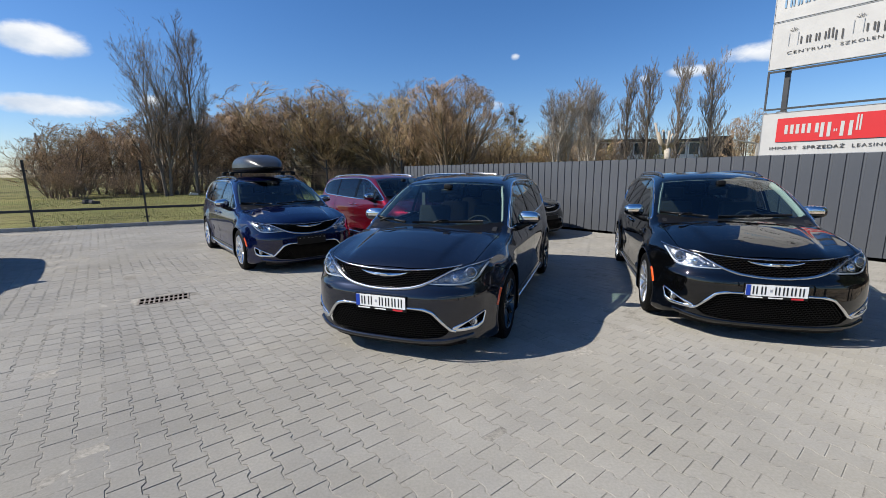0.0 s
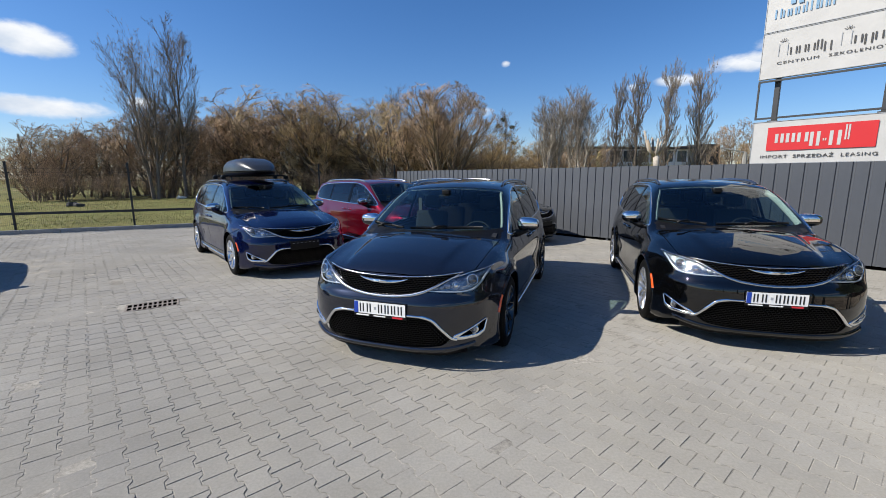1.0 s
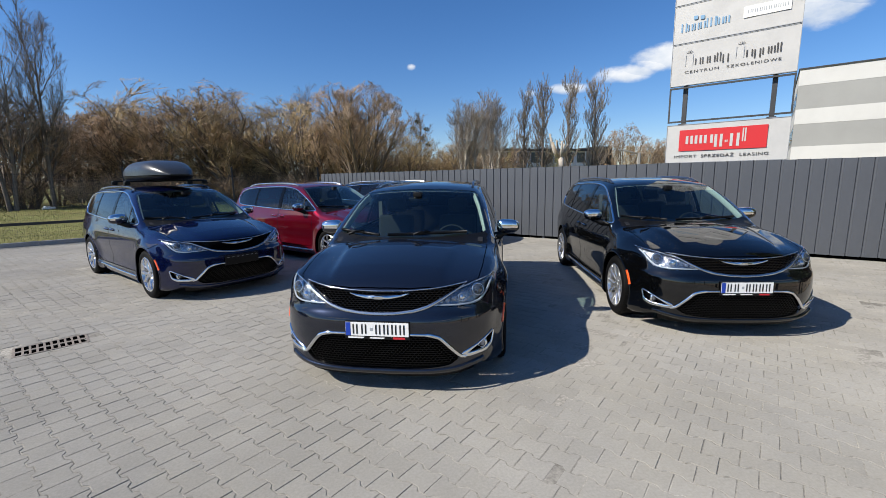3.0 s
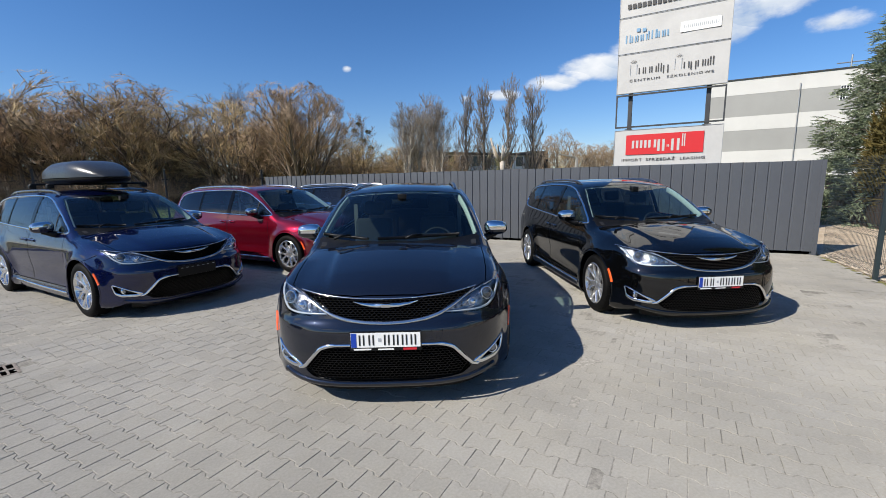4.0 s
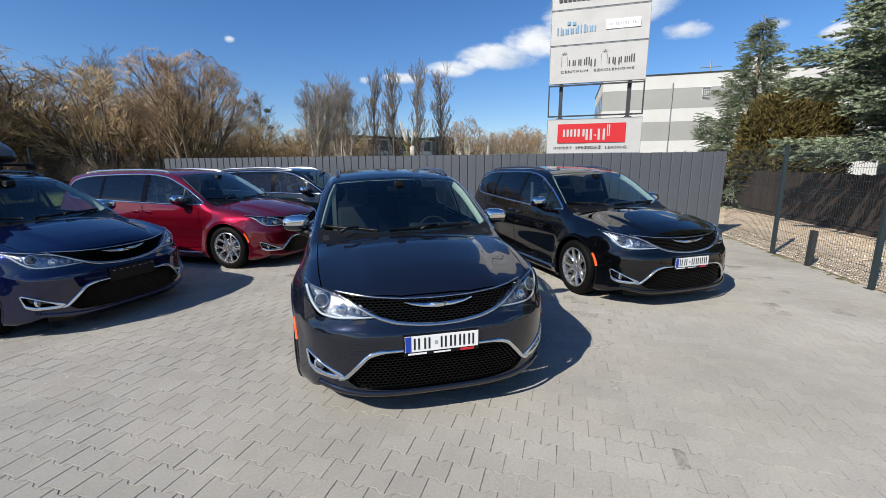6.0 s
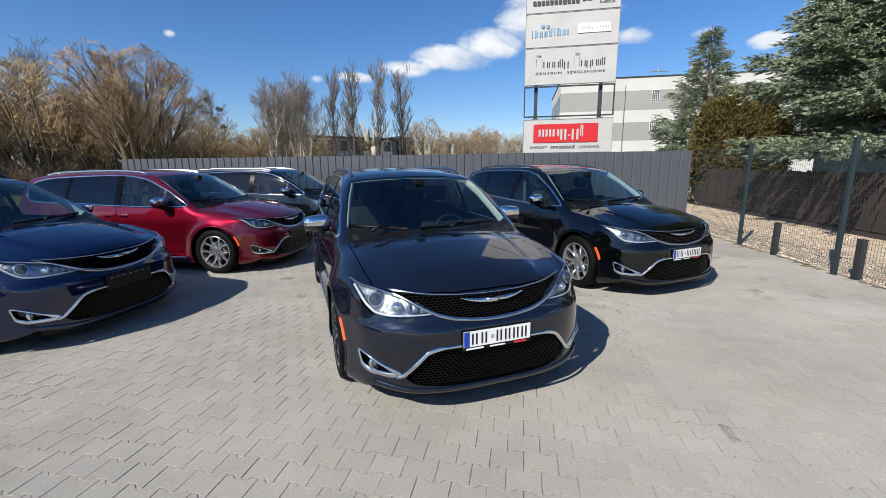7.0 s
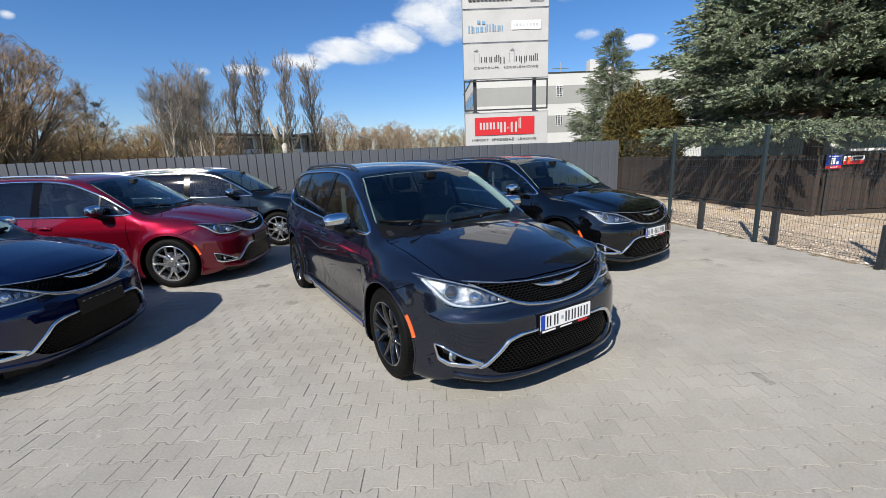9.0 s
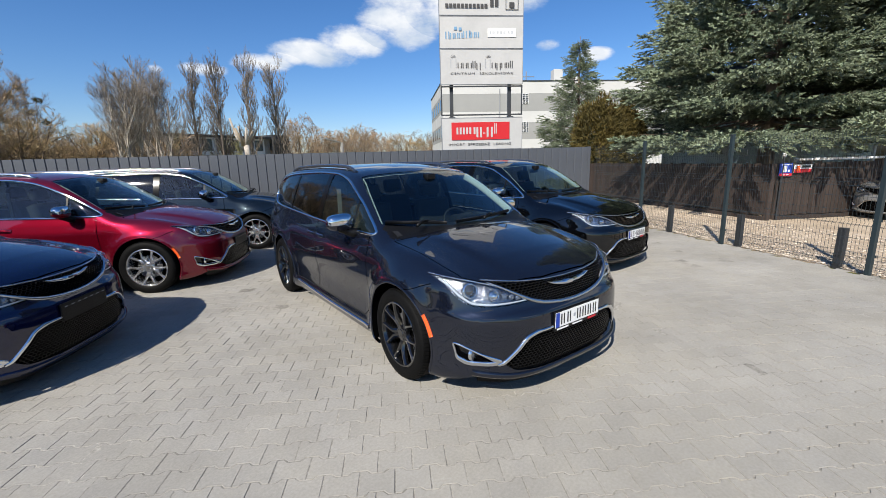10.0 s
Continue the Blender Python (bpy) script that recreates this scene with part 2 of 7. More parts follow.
M = {
    "paint_graphite": paint("paint_graphite", (0.0074, 0.0098, 0.0185), 0.45),
    "paint_black": paint("paint_black", (0.0016, 0.0018, 0.0022), 0.15),
    "paint_blue": paint("paint_blue", (0.0020, 0.0046, 0.034), 0.5),
    "paint_red": paint("paint_red", (0.130, 0.0025, 0.011), 0.6),
    "paint_charcoal": paint("paint_charcoal", (0.005, 0.0075, 0.009), 0.4),
    "paint_grey": paint("paint_grey", (0.34, 0.345, 0.345), 0.6),
    "chrome": material("chrome", (0.78, 0.79, 0.80), rough=0.07, metal=1.0, stain=0.04),
    "chrome_dull": material("chrome_dull", (0.55, 0.56, 0.57), rough=0.22, metal=1.0, stain=0.06),
    "rail_satin": material("rail_satin", (0.22, 0.226, 0.24), rough=0.24, metal=0.9, stain=0.06),
    "alloy_silver": material("alloy_silver", (0.72, 0.725, 0.73), rough=0.16, metal=0.90, grain=0.05, stain=0.08, stain_scale=9.0),
    "alloy_grey": material("alloy_grey", (0.50, 0.505, 0.51), rough=0.20, metal=0.85, stain=0.08, stain_scale=9.0),
    "alloy_black": material("alloy_black", (0.004, 0.004, 0.0045), rough=0.10, metal=0.0, stain=0.10, stain_scale=9.0, coat=1.0),
    "tyre": material("tyre", (0.0040, 0.0040, 0.0040), rough=0.65, spec=0.10, grain=0.2, grain_scale=60, stain=0.35, stain_scale=5.0, bump=0.2, bump_scale=120),
    "plastic_black": material("plastic_black", (0.0035, 0.0035, 0.0038), rough=0.45, spec=0.25, grain=0.1, grain_scale=140, bump=0.12, bump_scale=400),
    "gloss_black": material("gloss_black", (0.002, 0.002, 0.0025), rough=0.08, coat=0.3),
    "pillar_black": material("pillar_black", (0.003, 0.003, 0.0035), rough=0.12, spec=0.12, grain=0.05),
    "grille_black": material("grille_black", (0.0035, 0.0035, 0.0038), rough=0.14, spec=0.24, grain=0.05),
    # near black without gloss: deep shade of gaps and recesses put into colour
    "shade_black": material("shade_black", (0.0012, 0.0012, 0.0012), rough=1.0, spec=0.0, grain=0.1),
    "glass": glass("glass", (0.56, 0.68, 0.67)),
    "glass_dark": glass("glass_dark", (0.16, 0.18, 0.19), gloss=0.9),
    "glass_lamp": glass("glass_lamp", (0.93, 0.95, 0.96)),
    "lamp_house": material("lamp_house", (0.31, 0.325, 0.355), rough=0.20, metal=0.92, stain=0.5, stain_scale=26.0, bump=0.9, bump_scale=30.0),
    "amber": material("amber", (0.80, 0.10, 0.012), rough=0.2, coat=1.0),
    "lens_dark": material("lens_dark", (0.03, 0.036, 0.045), rough=0.05, spec=0.8, coat=1.0),
    "white_led": material("white_led", (0.40, 0.43, 0.47), rough=0.12, coat=1.0),
    "fabric_dark": material("fabric_dark", (0.018, 0.018, 0.018), rough=0.85, grain=0.2, grain_scale=180, stain=0.1),
    "fabric_grey": material("fabric_grey", (0.18, 0.175, 0.165), rough=0.9, grain=0.15, grain_scale=150),
    "trim_cream": material("trim_cream", (0.60, 0.60, 0.54), rough=0.8, grain=0.05, stain=0.05),
    "dash": material("dash", (0.010, 0.010, 0.0105), rough=0.6, grain=0.15, grain_scale=120, bump=0.2, bump_scale=300),
    "plate_white": material("plate_white", (0.80, 0.80, 0.78), rough=0.35, stain=0.03, stain_scale=8.0),
    "plate_blue": material("plate_blue", (0.010, 0.05, 0.36), rough=0.35),
    "ink": material("ink", (0.012, 0.012, 0.013), rough=0.5),
    "red_mark": material("red_mark", (0.55, 0.02, 0.03), rough=0.45),
    "box_plastic": material("box_plastic", (0.028, 0.031, 0.035), rough=0.30, grain=0.08, grain_scale=200, stain=0.1, stain_scale=3.0, bump=0.1, bump_scale=500),
    # ground and structure
    "paver": material("paver", (0.284, 0.273, 0.250), rough=0.92, grain=0.10, grain_scale=55, stain=0.16, stain_scale=-0.55, bump=0.35, bump_scale=220, random_obj=0.04, island=0.04, spec=0.25, tint=(0.300, 0.282, 0.243), coarse=0.25),
    "joint_sand": material("joint_sand", (0.285, 0.268, 0.235), rough=1.0, grain=0.35, grain_scale=30, stain=0.35, stain_scale=-1.4, spec=0.1),
    "cast_iron": material("cast_iron", (0.24, 0.205, 0.175), rough=0.7, metal=0.3, grain=0.3, grain_scale=40, stain=0.2, stain_scale=6.0, bump=0.3),
    "kerb": material("kerb", (0.33, 0.32, 0.30), rough=0.95, grain=0.12, grain_scale=40, stain=0.2, stain_scale=1.5, bump=0.3, bump_scale=90),
    "grass_soil": material("grass_soil", (0.135, 0.150, 0.048), rough=1.0, grain=0.35, grain_scale=7, stain=0.35, stain_scale=-0.12, bump=0.8, bump_scale=9, spec=0.1, tint=(0.185, 0.155, 0.068)),
    "gravel_bed": material("gravel_bed", (0.53, 0.44, 0.335), rough=1.0, grain=0.3, grain_scale=45, stain=0.15, stain_scale=-0.8, bump=1.0, bump_scale=45, spec=0.15, tint=(0.40, 0.31, 0.22)),
    "stone": material("stone", (0.52, 0.445, 0.355), rough=0.95, island=0.45, grain=0.1),
    "sheet_metal": material("sheet_metal", (0.072, 0.078, 0.090), rough=0.42, metal=0.0, grain=0.03, stain=0.08, stain_scale=0.9, spec=0.5),
    "sheet_edge": material("sheet_edge", (0.060, 0.066, 0.077), rough=0.5),
    "fence_green": material("fence_green", (0.018, 0.030, 0.035), rough=0.45, grain=0.1, grain_scale=30),
    "fence_dark": material("fence_dark", (0.016, 0.017, 0.018), rough=0.5, grain=0.1),
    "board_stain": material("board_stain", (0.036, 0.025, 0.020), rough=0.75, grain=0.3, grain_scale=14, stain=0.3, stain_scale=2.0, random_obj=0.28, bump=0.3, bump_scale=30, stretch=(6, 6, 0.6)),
    "banner": material("banner", (0.455, 0.45, 0.435), rough=0.5, grain=0.02, stain=0.06, stain_scale=1.6, bump=0.25, bump_scale=3.0),
    "banner_red": material("banner_red", (0.52, 0.014, 0.018), rough=0.5, stain=0.04),
    "banner_blue": material("banner_blue", (0.16, 0.30, 0.45), rough=0.5),
    "banner_ink": material("banner_ink", (0.045, 0.043, 0.042), rough=0.55),
    "banner_grey": material("banner_grey", (0.34, 0.36, 0.38), rough=0.55),
    "steel": material("steel", (0.045, 0.047, 0.05), rough=0.5, metal=0.3, stain=0.15, stain_scale=3.0),
    "steel_pale": material("steel_pale", (0.30, 0.31, 0.32), rough=0.5, metal=0.5, stain=0.1),
    "plaster_white": material("plaster_white", (0.54, 0.535, 0.515), rough=0.9, grain=0.03, stain=0.07, stain_scale=0.35, bump=0.1, bump_scale=60),
    "plaster_grey": material("plaster_grey", (0.30, 0.30, 0.288), rough=0.9, grain=0.03, stain=0.07, stain_scale=0.35),
    "siding": material("siding", (0.70, 0.78, 0.70), rough=0.7, grain=0.05, stain=0.12, stain_scale=1.1),
    "pane_dark": material("pane_dark", (0.02, 0.024, 0.028), rough=0.06, stain=0.2, stain_scale=1.0),
    "frame_white": material("frame_white", (0.72, 0.72, 0.71), rough=0.5, stain=0.05),
    "concrete": material("concrete", (0.30, 0.29, 0.27), rough=0.95, grain=0.15, stain=0.2, stain_scale=0.6),
    "roof_felt": material("roof_felt", (0.05, 0.05, 0.052), rough=0.9, grain=0.2),
    "bark": material("bark", (0.165, 0.124, 0.088), rough=0.95, grain=0.3, grain_scale=9, stain=0.3, stain_scale=0.6, stretch=(1, 1, 0.3)),
    "bark_grey": material("bark_grey", (0.165, 0.137, 0.110), rough=0.95, grain=0.3, grain_scale=9, stain=0.3, stain_scale=0.6, stretch=(1, 1, 0.3)),
    "bark_pale": material("bark_pale", (0.40, 0.36, 0.31), rough=0.95, grain=0.35, grain_scale=5, stain=0.3, stain_scale=1.0),
    "twig_brown": material("twig_brown", (0.375, 0.268, 0.172), rough=0.95, island=0.35, random_obj=0.2),
    "twig_ochre": material("twig_ochre", (0.415, 0.308, 0.168), rough=0.95, island=0.35, random_obj=0.25),
    "twig_grey": material("twig_grey", (0.225, 0.188, 0.150), rough=0.95, island=0.3, random_obj=0.2),
    "twig_green": material("twig_green", (0.30, 0.28, 0.11), rough=0.95, island=0.3),
    "needles_blue": material("needles_blue", (0.122, 0.158, 0.094), rough=0.75, island=0.45, stain=0.35, stain_scale=0.9, spec=0.3, tint=(0.25, 0.285, 0.19)),
    "needles_dark": material("needles_dark", (0.060, 0.053, 0.015), rough=0.8, island=0.35, stain=0.3, stain_scale=0.8, spec=0.3, tint=(0.125, 0.092, 0.024)),
    "grass_blade": material("grass_blade", (0.28, 0.285, 0.105), rough=0.9, island=0.3),
    "cut_wood": material("cut_wood", (0.36, 0.29, 0.21), rough=0.9, grain=0.15),
}

# ---- mesh helpers ----
def mesh_of(name, verts, faces, mat, smooth=False):
    me = bpy.data.meshes.new(name)
    me.from_pydata([tuple(v) for v in verts], [], [tuple(f) for f in faces])
    for m in (mat if isinstance(mat, (list, tuple)) else [mat]):
        me.materials.append(m)
    if smooth:
        me.polygons.foreach_set("use_smooth", [True] * len(me.polygons))
    me.update()
    return me


def arrays_mesh(name, co, tris, mat):
    """A mesh from numpy arrays: co (n, 3) and faces (m, 3 or 4)."""
    me = bpy.data.meshes.new(name)
    k = tris.shape[1]
    me.vertices.add(len(co))
    me.vertices.foreach_set("co", np.ascontiguousarray(co, dtype=np.float32).ravel())
    me.loops.add(tris.size)
    me.loops.foreach_set("vertex_index", np.ascontiguousarray(tris, dtype=np.int32).ravel())
    me.polygons.add(len(tris))
    me.polygons.foreach_set("loop_start", np.arange(0, tris.size, k, dtype=np.int32))
    me.materials.append(mat)
    me.update(calc_edges=True)
    me.validate()
    me.polygons.foreach_set("use_smooth", [False] * len(me.polygons))
    return me


def part(name, me, parent=None, label="", m=None):
    ob = new(name, me)
    if parent is not None:
        ob.parent = parent
    if m is not None:
        ob.matrix_basis = m
    return tagged(ob, label)


def thing(name, label, category, m=None, group="", kind="", me=None):
    ob = new(name, me)
    if m is not None:
        ob.matrix_basis = m
    return tagged(ob, label, category, group, kind)


class Geo:
    """Collects simple solids into one mesh."""

    def __init__(self):
        self.v, self.f = [], []

    def add(self, verts, faces):
        o = len(self.v)
        self.v += [tuple(p) for p in verts]
        self.f += [tuple(i + o for i in f) for f in faces]
        return self

    def box(self, x0, x1, y0, y1, z0, z1, m=None, bev=0.0):
        if bev:
            bm = bmesh.new()
            bmesh.ops.create_cube(bm, size=1.0)
            for v in bm.verts:
                v.co = Vector(((x0 + x1) / 2 + v.co.x * (x1 - x0), (y0 + y1) / 2 + v.co.y * (y1 - y0), (z0 + z1) / 2 + v.co.z * (z1 - z0)))
            bmesh.ops.bevel(bm, geom=bm.edges[:], offset=bev, segments=2, affect="EDGES", profile=0.6)
            bm.verts.index_update()
            vs = [v.co.copy() for v in bm.verts]
            fs = [[v.index for v in f.verts] for f in bm.faces]
            bm.free()
        else:
            vs = [Vector((x, y, z)) for z in (z0, z1) for y in (y0, y1) for x in (x0, x1)]
            fs = [(0, 2, 3, 1), (4, 5, 7, 6), (0, 1, 5, 4), (2, 6, 7, 3), (0, 4, 6, 2), (1, 3, 7, 5)]
        if m is not None:
            vs = [m @ v for v in vs]
        return self.add(vs, fs)

    def tube(self, pts, radii, sides=6, cap=True):
        """A tapering tube along pts."""
        pts = [Vector(p) for p in pts]
        rings = []
        for i, p in enumerate(pts):
            d = (pts[min(i + 1, len(pts) - 1)] - pts[max(i - 1, 0)]).normalized()
            a = d.cross(Vector((0.31, 0.17, 0.93)) if abs(d.z) < 0.9 else Vector((1, 0.1, 0))).normalized()
            b = d.cross(a)
            r = radii[i] if isinstance(radii, (list, tuple)) else radii
            rings.append([p + (a * math.cos(t) + b * math.sin(t)) * r for t in (2 * math.pi * k / sides for k in range(sides))])
        vs = [v for r in rings for v in r]
        fs = []
        for i in range(len(rings) - 1):
            for k in range(sides):
                k2 = (k + 1) % sides
                fs.append((i * sides + k, i * sides + k2, (i + 1) * sides + k2, (i + 1) * sides + k))
        if cap:
            fs.append(tuple(reversed(range(sides))))
            fs.append(tuple((len(rings) - 1) * sides + k for k in range(sides)))
        return self.add(vs, fs)

    def lathe(self, profile, n=32, axis="x", m=None):
        """A profile of (radius, along) spun round an axis."""
        vs, fs = [], []
        for r, a in profile:
            for k in range(n):
                t = 2 * math.pi * k / n
                c, s = r * math.cos(t), r * math.sin(t)
                v = Vector((a, c, s)) if axis == "x" else Vector((c, s, a)) if axis == "z" else Vector((c, a, s))
                vs.append(m @ v if m is not None else v)
        for i in range(len(profile) - 1):
            for k in range(n):
                k2 = (k + 1) % n
                fs.append((i * n + k, i * n + k2, (i + 1) * n + k2, (i + 1) * n + k))
        return self.add(vs, fs)

    def ribbon(self, pts, nrm, width, height, closed=False, sink=0.004):
        """A low rounded strip that lies on a surface along pts."""
        n = len(pts)
        prof = ((-0.5, -sink), (-0.5, height * 0.45), (-0.28, height * 0.92), (0.0, height), (0.28, height * 0.92), (0.5, height * 0.45), (0.5, -sink))
        k = len(prof)
        vs = []
        for i in range(n):
            a, c = pts[(i - 1) % n if closed else max(i - 1, 0)], pts[(i + 1) % n if closed else min(i + 1, n - 1)]
            d = (Vector(c) - Vector(a)).normalized()
            nn = Vector(nrm[i]).normalized()
            s = d.cross(nn).normalized()
            w = width[i] if isinstance(width, (list, tuple)) else width
            vs += [Vector(pts[i]) + s * (u * w) + nn * h for u, h in prof]
        fs = []
        for i in range(n if closed else n - 1):
            j = (i + 1) % n
            for q in range(k - 1):
                fs.append((i * k + q, i * k + q + 1, j * k + q + 1, j * k + q))
        if not closed:
            fs.append(tuple(range(k)))
            fs.append(tuple((n - 1) * k + q for q in reversed(range(k))))
        return self.add(vs, fs)

    def mesh(self, name, mat, smooth=False, sharp=None):
        me = mesh_of(name, self.v, self.f, mat, smooth or sharp is not None)
        if sharp is not None:
            me.set_sharp_from_angle(angle=radians(sharp))
        return me


def smooth_curve(points):
    """A monotone cubic through (x, y) points, for numpy arrays."""
    x = np.array([p[0] for p in points], float)
    y = np.array([p[1] for p in points], float)
    h = np.diff(x)
    d = np.diff(y) / h
    m = np.zeros(len(x))
    for i in range(1, len(x) - 1):
        if d[i - 1] * d[i] > 0:
            w1, w2 = 2 * h[i] + h[i - 1], h[i] + 2 * h[i - 1]
            m[i] = (w1 + w2) / (w1 / d[i - 1] + w2 / d[i])
    m[0], m[-1] = d[0], d[-1]

    def f(q):
        q = np.asarray(q, float)
        i = np.clip(np.searchsorted(x, q) - 1, 0, len(h) - 1)
        t = np.clip((q - x[i]) / h[i], -1.0, 2.0)
        t = np.where((q < x[0]) | (q > x[-1]), np.clip(t, 0, 1), t)
        return (2 * t**3 - 3 * t**2 + 1) * y[i] + (t**3 - 2 * t**2 + t) * h[i] * m[i] + (-2 * t**3 + 3 * t**2) * y[i + 1] + (t**3 - t**2) * h[i] * m[i + 1]

    return f


def inside(poly, a, b):
    """Which of the points (a, b) lie in the polygon."""
    a, b = np.asarray(a, float), np.asarray(b, float)
    r = np.zeros(a.shape, bool)
    n = len(poly)
    for i in range(n):
        (x0, y0), (x1, y1) = poly[i], poly[(i + 1) % n]
        if y0 == y1:
            continue
        c = ((y0 > b) != (y1 > b)) & (a < (x1 - x0) * (b - y0) / (y1 - y0) + x0)
        r ^= c
    return r


def round_poly(poly, steps=4, closed=True, amount=0.3):
    """The polygon with its corners rounded off."""
    out = []
    n = len(poly)
    for i in range(n):
        if not closed and i in (0, n - 1):
            out.append(tuple(poly[i]))
            continue
        p0, p1, p2 = (np.array(poly[j % n], float) for j in (i - 1, i, i + 1))
        a, b = p1 + (p0 - p1) * amount, p1 + (p2 - p1) * amount
        for s in range(steps + 1):
            t = s / steps
            out.append(tuple((1 - t) ** 2 * a + 2 * t * (1 - t) * p1 + t * t * b))
    return out


def resample(line, step, closed=False):
    pts = [Vector((*p, 0)) if len(p) == 2 else Vector(p) for p in line]
    if closed:
        pts.append(pts[0])
    out = []
    for a, b in zip(pts, pts[1:]):
        k = max(1, math.ceil((b - a).length / step))
        out += [a.lerp(b, i / k) for i in range(k)]
    if not closed:
        out.append(pts[-1])
    return [tuple(p) for p in out]

# ---- the minivan's shape: x across, y from the nose backwards, z up ----
AXLE_F, AXLE_R, WHEEL_R, ARCH_R = 0.93, 4.03, 0.372, 0.430
TOP = smooth_curve([(-0.2, 0.60), (0.0, 0.76), (0.1, 0.868), (0.2, 0.930), (0.4, 0.995), (0.7, 1.065), (1.0, 1.12), (1.14, 1.142), (1.22, 1.172), (1.6, 1.395), (1.9, 1.565),
                    (2.05, 1.628), (2.3, 1.680), (2.7, 1.712), (3.2, 1.722), (3.9, 1.708), (4.5, 1.665), (4.9, 1.60), (5.1, 1.55), (5.4, 1.4)])
PLAN = smooth_curve([(0, 0.86), (0.3, 0.935), (0.6, 0.972), (1.0, 1.0), (1.5, 1.005), (3.0, 1.01), (4.2, 1.0), (4.7, 0.965), (5.0, 0.92), (5.3, 0.86)])
TUCK = smooth_curve([(0.05, 0.085), (0.17, 0.030), (0.26, 0.012), (0.40, 0.018), (0.58, 0.012), (0.74, 0.0), (0.86, 0.003), (0.97, 0.028), (1.08, 0.062), (1.2, 0.100),
                     (1.4, 0.175), (1.6, 0.27), (1.75, 0.36), (2.0, 0.5)])
NOSE = smooth_curve([(0.0, 0.22), (0.12, 0.125), (0.16, 0.060), (0.20, 0.022), (0.245, 0.008), (0.32, 0.012), (0.45, -0.004), (0.60, 0.0), (0.655, 0.010), (0.70, 0.040), (0.78, 0.070), (0.86, 0.098),
                     (0.95, 0.17), (1.1, 0.4), (1.9, 0.9)])
TAIL = smooth_curve([(0.0, 5.0), (0.15, 5.08), (0.3, 5.15), (0.6, 5.17), (0.8, 5.14), (1.0, 5.10), (1.2, 5.02), (1.5, 4.88), (1.62, 4.85), (1.9, 4.75)])


def smax(a, b, k):
    h = np.maximum(k - np.abs(a - b), 0) / k
    return np.maximum(a, b) + h * h * k / 4


def van_field(p):
    """Below zero inside the body, above zero outside."""
    x, y, z = np.abs(p[..., 0]), p[..., 1], p[..., 2]
    ridge = 0.46 + 0.10 * y
    hood = np.clip((1.15 - y) / 0.3, 0, 1) * np.clip((y - 0.12) / 0.3, 0, 1)
    t = TOP(y - 0.14 * x * x) - 0.10 * x * x + hood * (0.018 / (1 + np.exp((x - ridge) / 0.016)) + 0.020 * np.exp(-((x - 0.86) / 0.10) ** 2))
    w = PLAN(y) - TUCK(z)
    for ax in (AXLE_F, AXLE_R):
        r = np.hypot(y - ax, z - WHEEL_R)
        w = w + (0.060 if ax == AXLE_F else 0.036) * np.exp(-((r - 0.42) / 0.12) ** 2)
    low = np.clip((y - 1.35) / 0.15, 0, 1) * np.clip((3.7 - y) / 0.15, 0, 1)
    w = w + low * (0.016 * np.exp(-((z - 0.27) / 0.045) ** 2) - 0.014 * np.exp(-((z - 0.50) / 0.12) ** 2))
    front = NOSE(z) + 0.30 * (x / 0.9) ** 4
    rear = TAIL(z) - 0.14 * (x / 0.9) ** 4
    f = smax((z - t) * 0.9, x - w, 0.085)
    f = smax(f, front - y, 0.055)
    f = smax(f, y - rear, 0.09)
    return smax(f, 0.155 - z, 0.04)


def van_normal(p):
    p = np.asarray(p, float)
    g = np.zeros_like(p)
    for i in range(3):
        e = np.zeros(3)
        e[i] = 0.004
        g[..., i] = van_field(p + e) - van_field(p - e)
    return g / np.maximum(np.linalg.norm(g, axis=-1, keepdims=True), 1e-9)


def root(inner, outer, steps=34):
    a, b = np.zeros(len(inner)), np.ones(len(inner))
    for _ in range(steps):
        c = (a + b) / 2
        out = van_field(inner + (outer - inner) * c[:, None]) > 0
        b, a = np.where(out, c, b), np.where(out, a, c)
    return inner + (outer - inner) * a[:, None]


def on_side(pts, side=-1):
    """Points (y, z) laid on the body's side."""
    p = np.array(pts, float)
    a = np.stack([np.full(len(p), 0.2 * side), p[:, 0], p[:, 1]], 1)
    b = a.copy()
    b[:, 0] = 1.3 * side
    return root(a, b)


def on_front(pts):
    """Points (x, z) laid on the body's front."""
    p = np.array(pts, float)
    a = np.stack([p[:, 0] * 1.0, np.full(len(p), 1.0), p[:, 1]], 1)
    b = a.copy()
    b[:, 1] = -0.3
    return root(a, b)


def on_screen(pts):
    """Points (x, z) laid on the windscreen."""
    p = np.array(pts, float)
    a = np.stack([p[:, 0], np.full(len(p), 2.6), p[:, 1]], 1)
    b = a.copy()
    b[:, 1] = 0.9
    return root(a, b)


def on_top(pts):
    """Points (x, y) laid on the body from above."""
    p = np.array(pts, float)
    a = np.stack([p[:, 0], p[:, 1], np.full(len(p), 0.6)], 1)
    b = a.copy()
    b[:, 2] = 2.1
    return root(a, b)


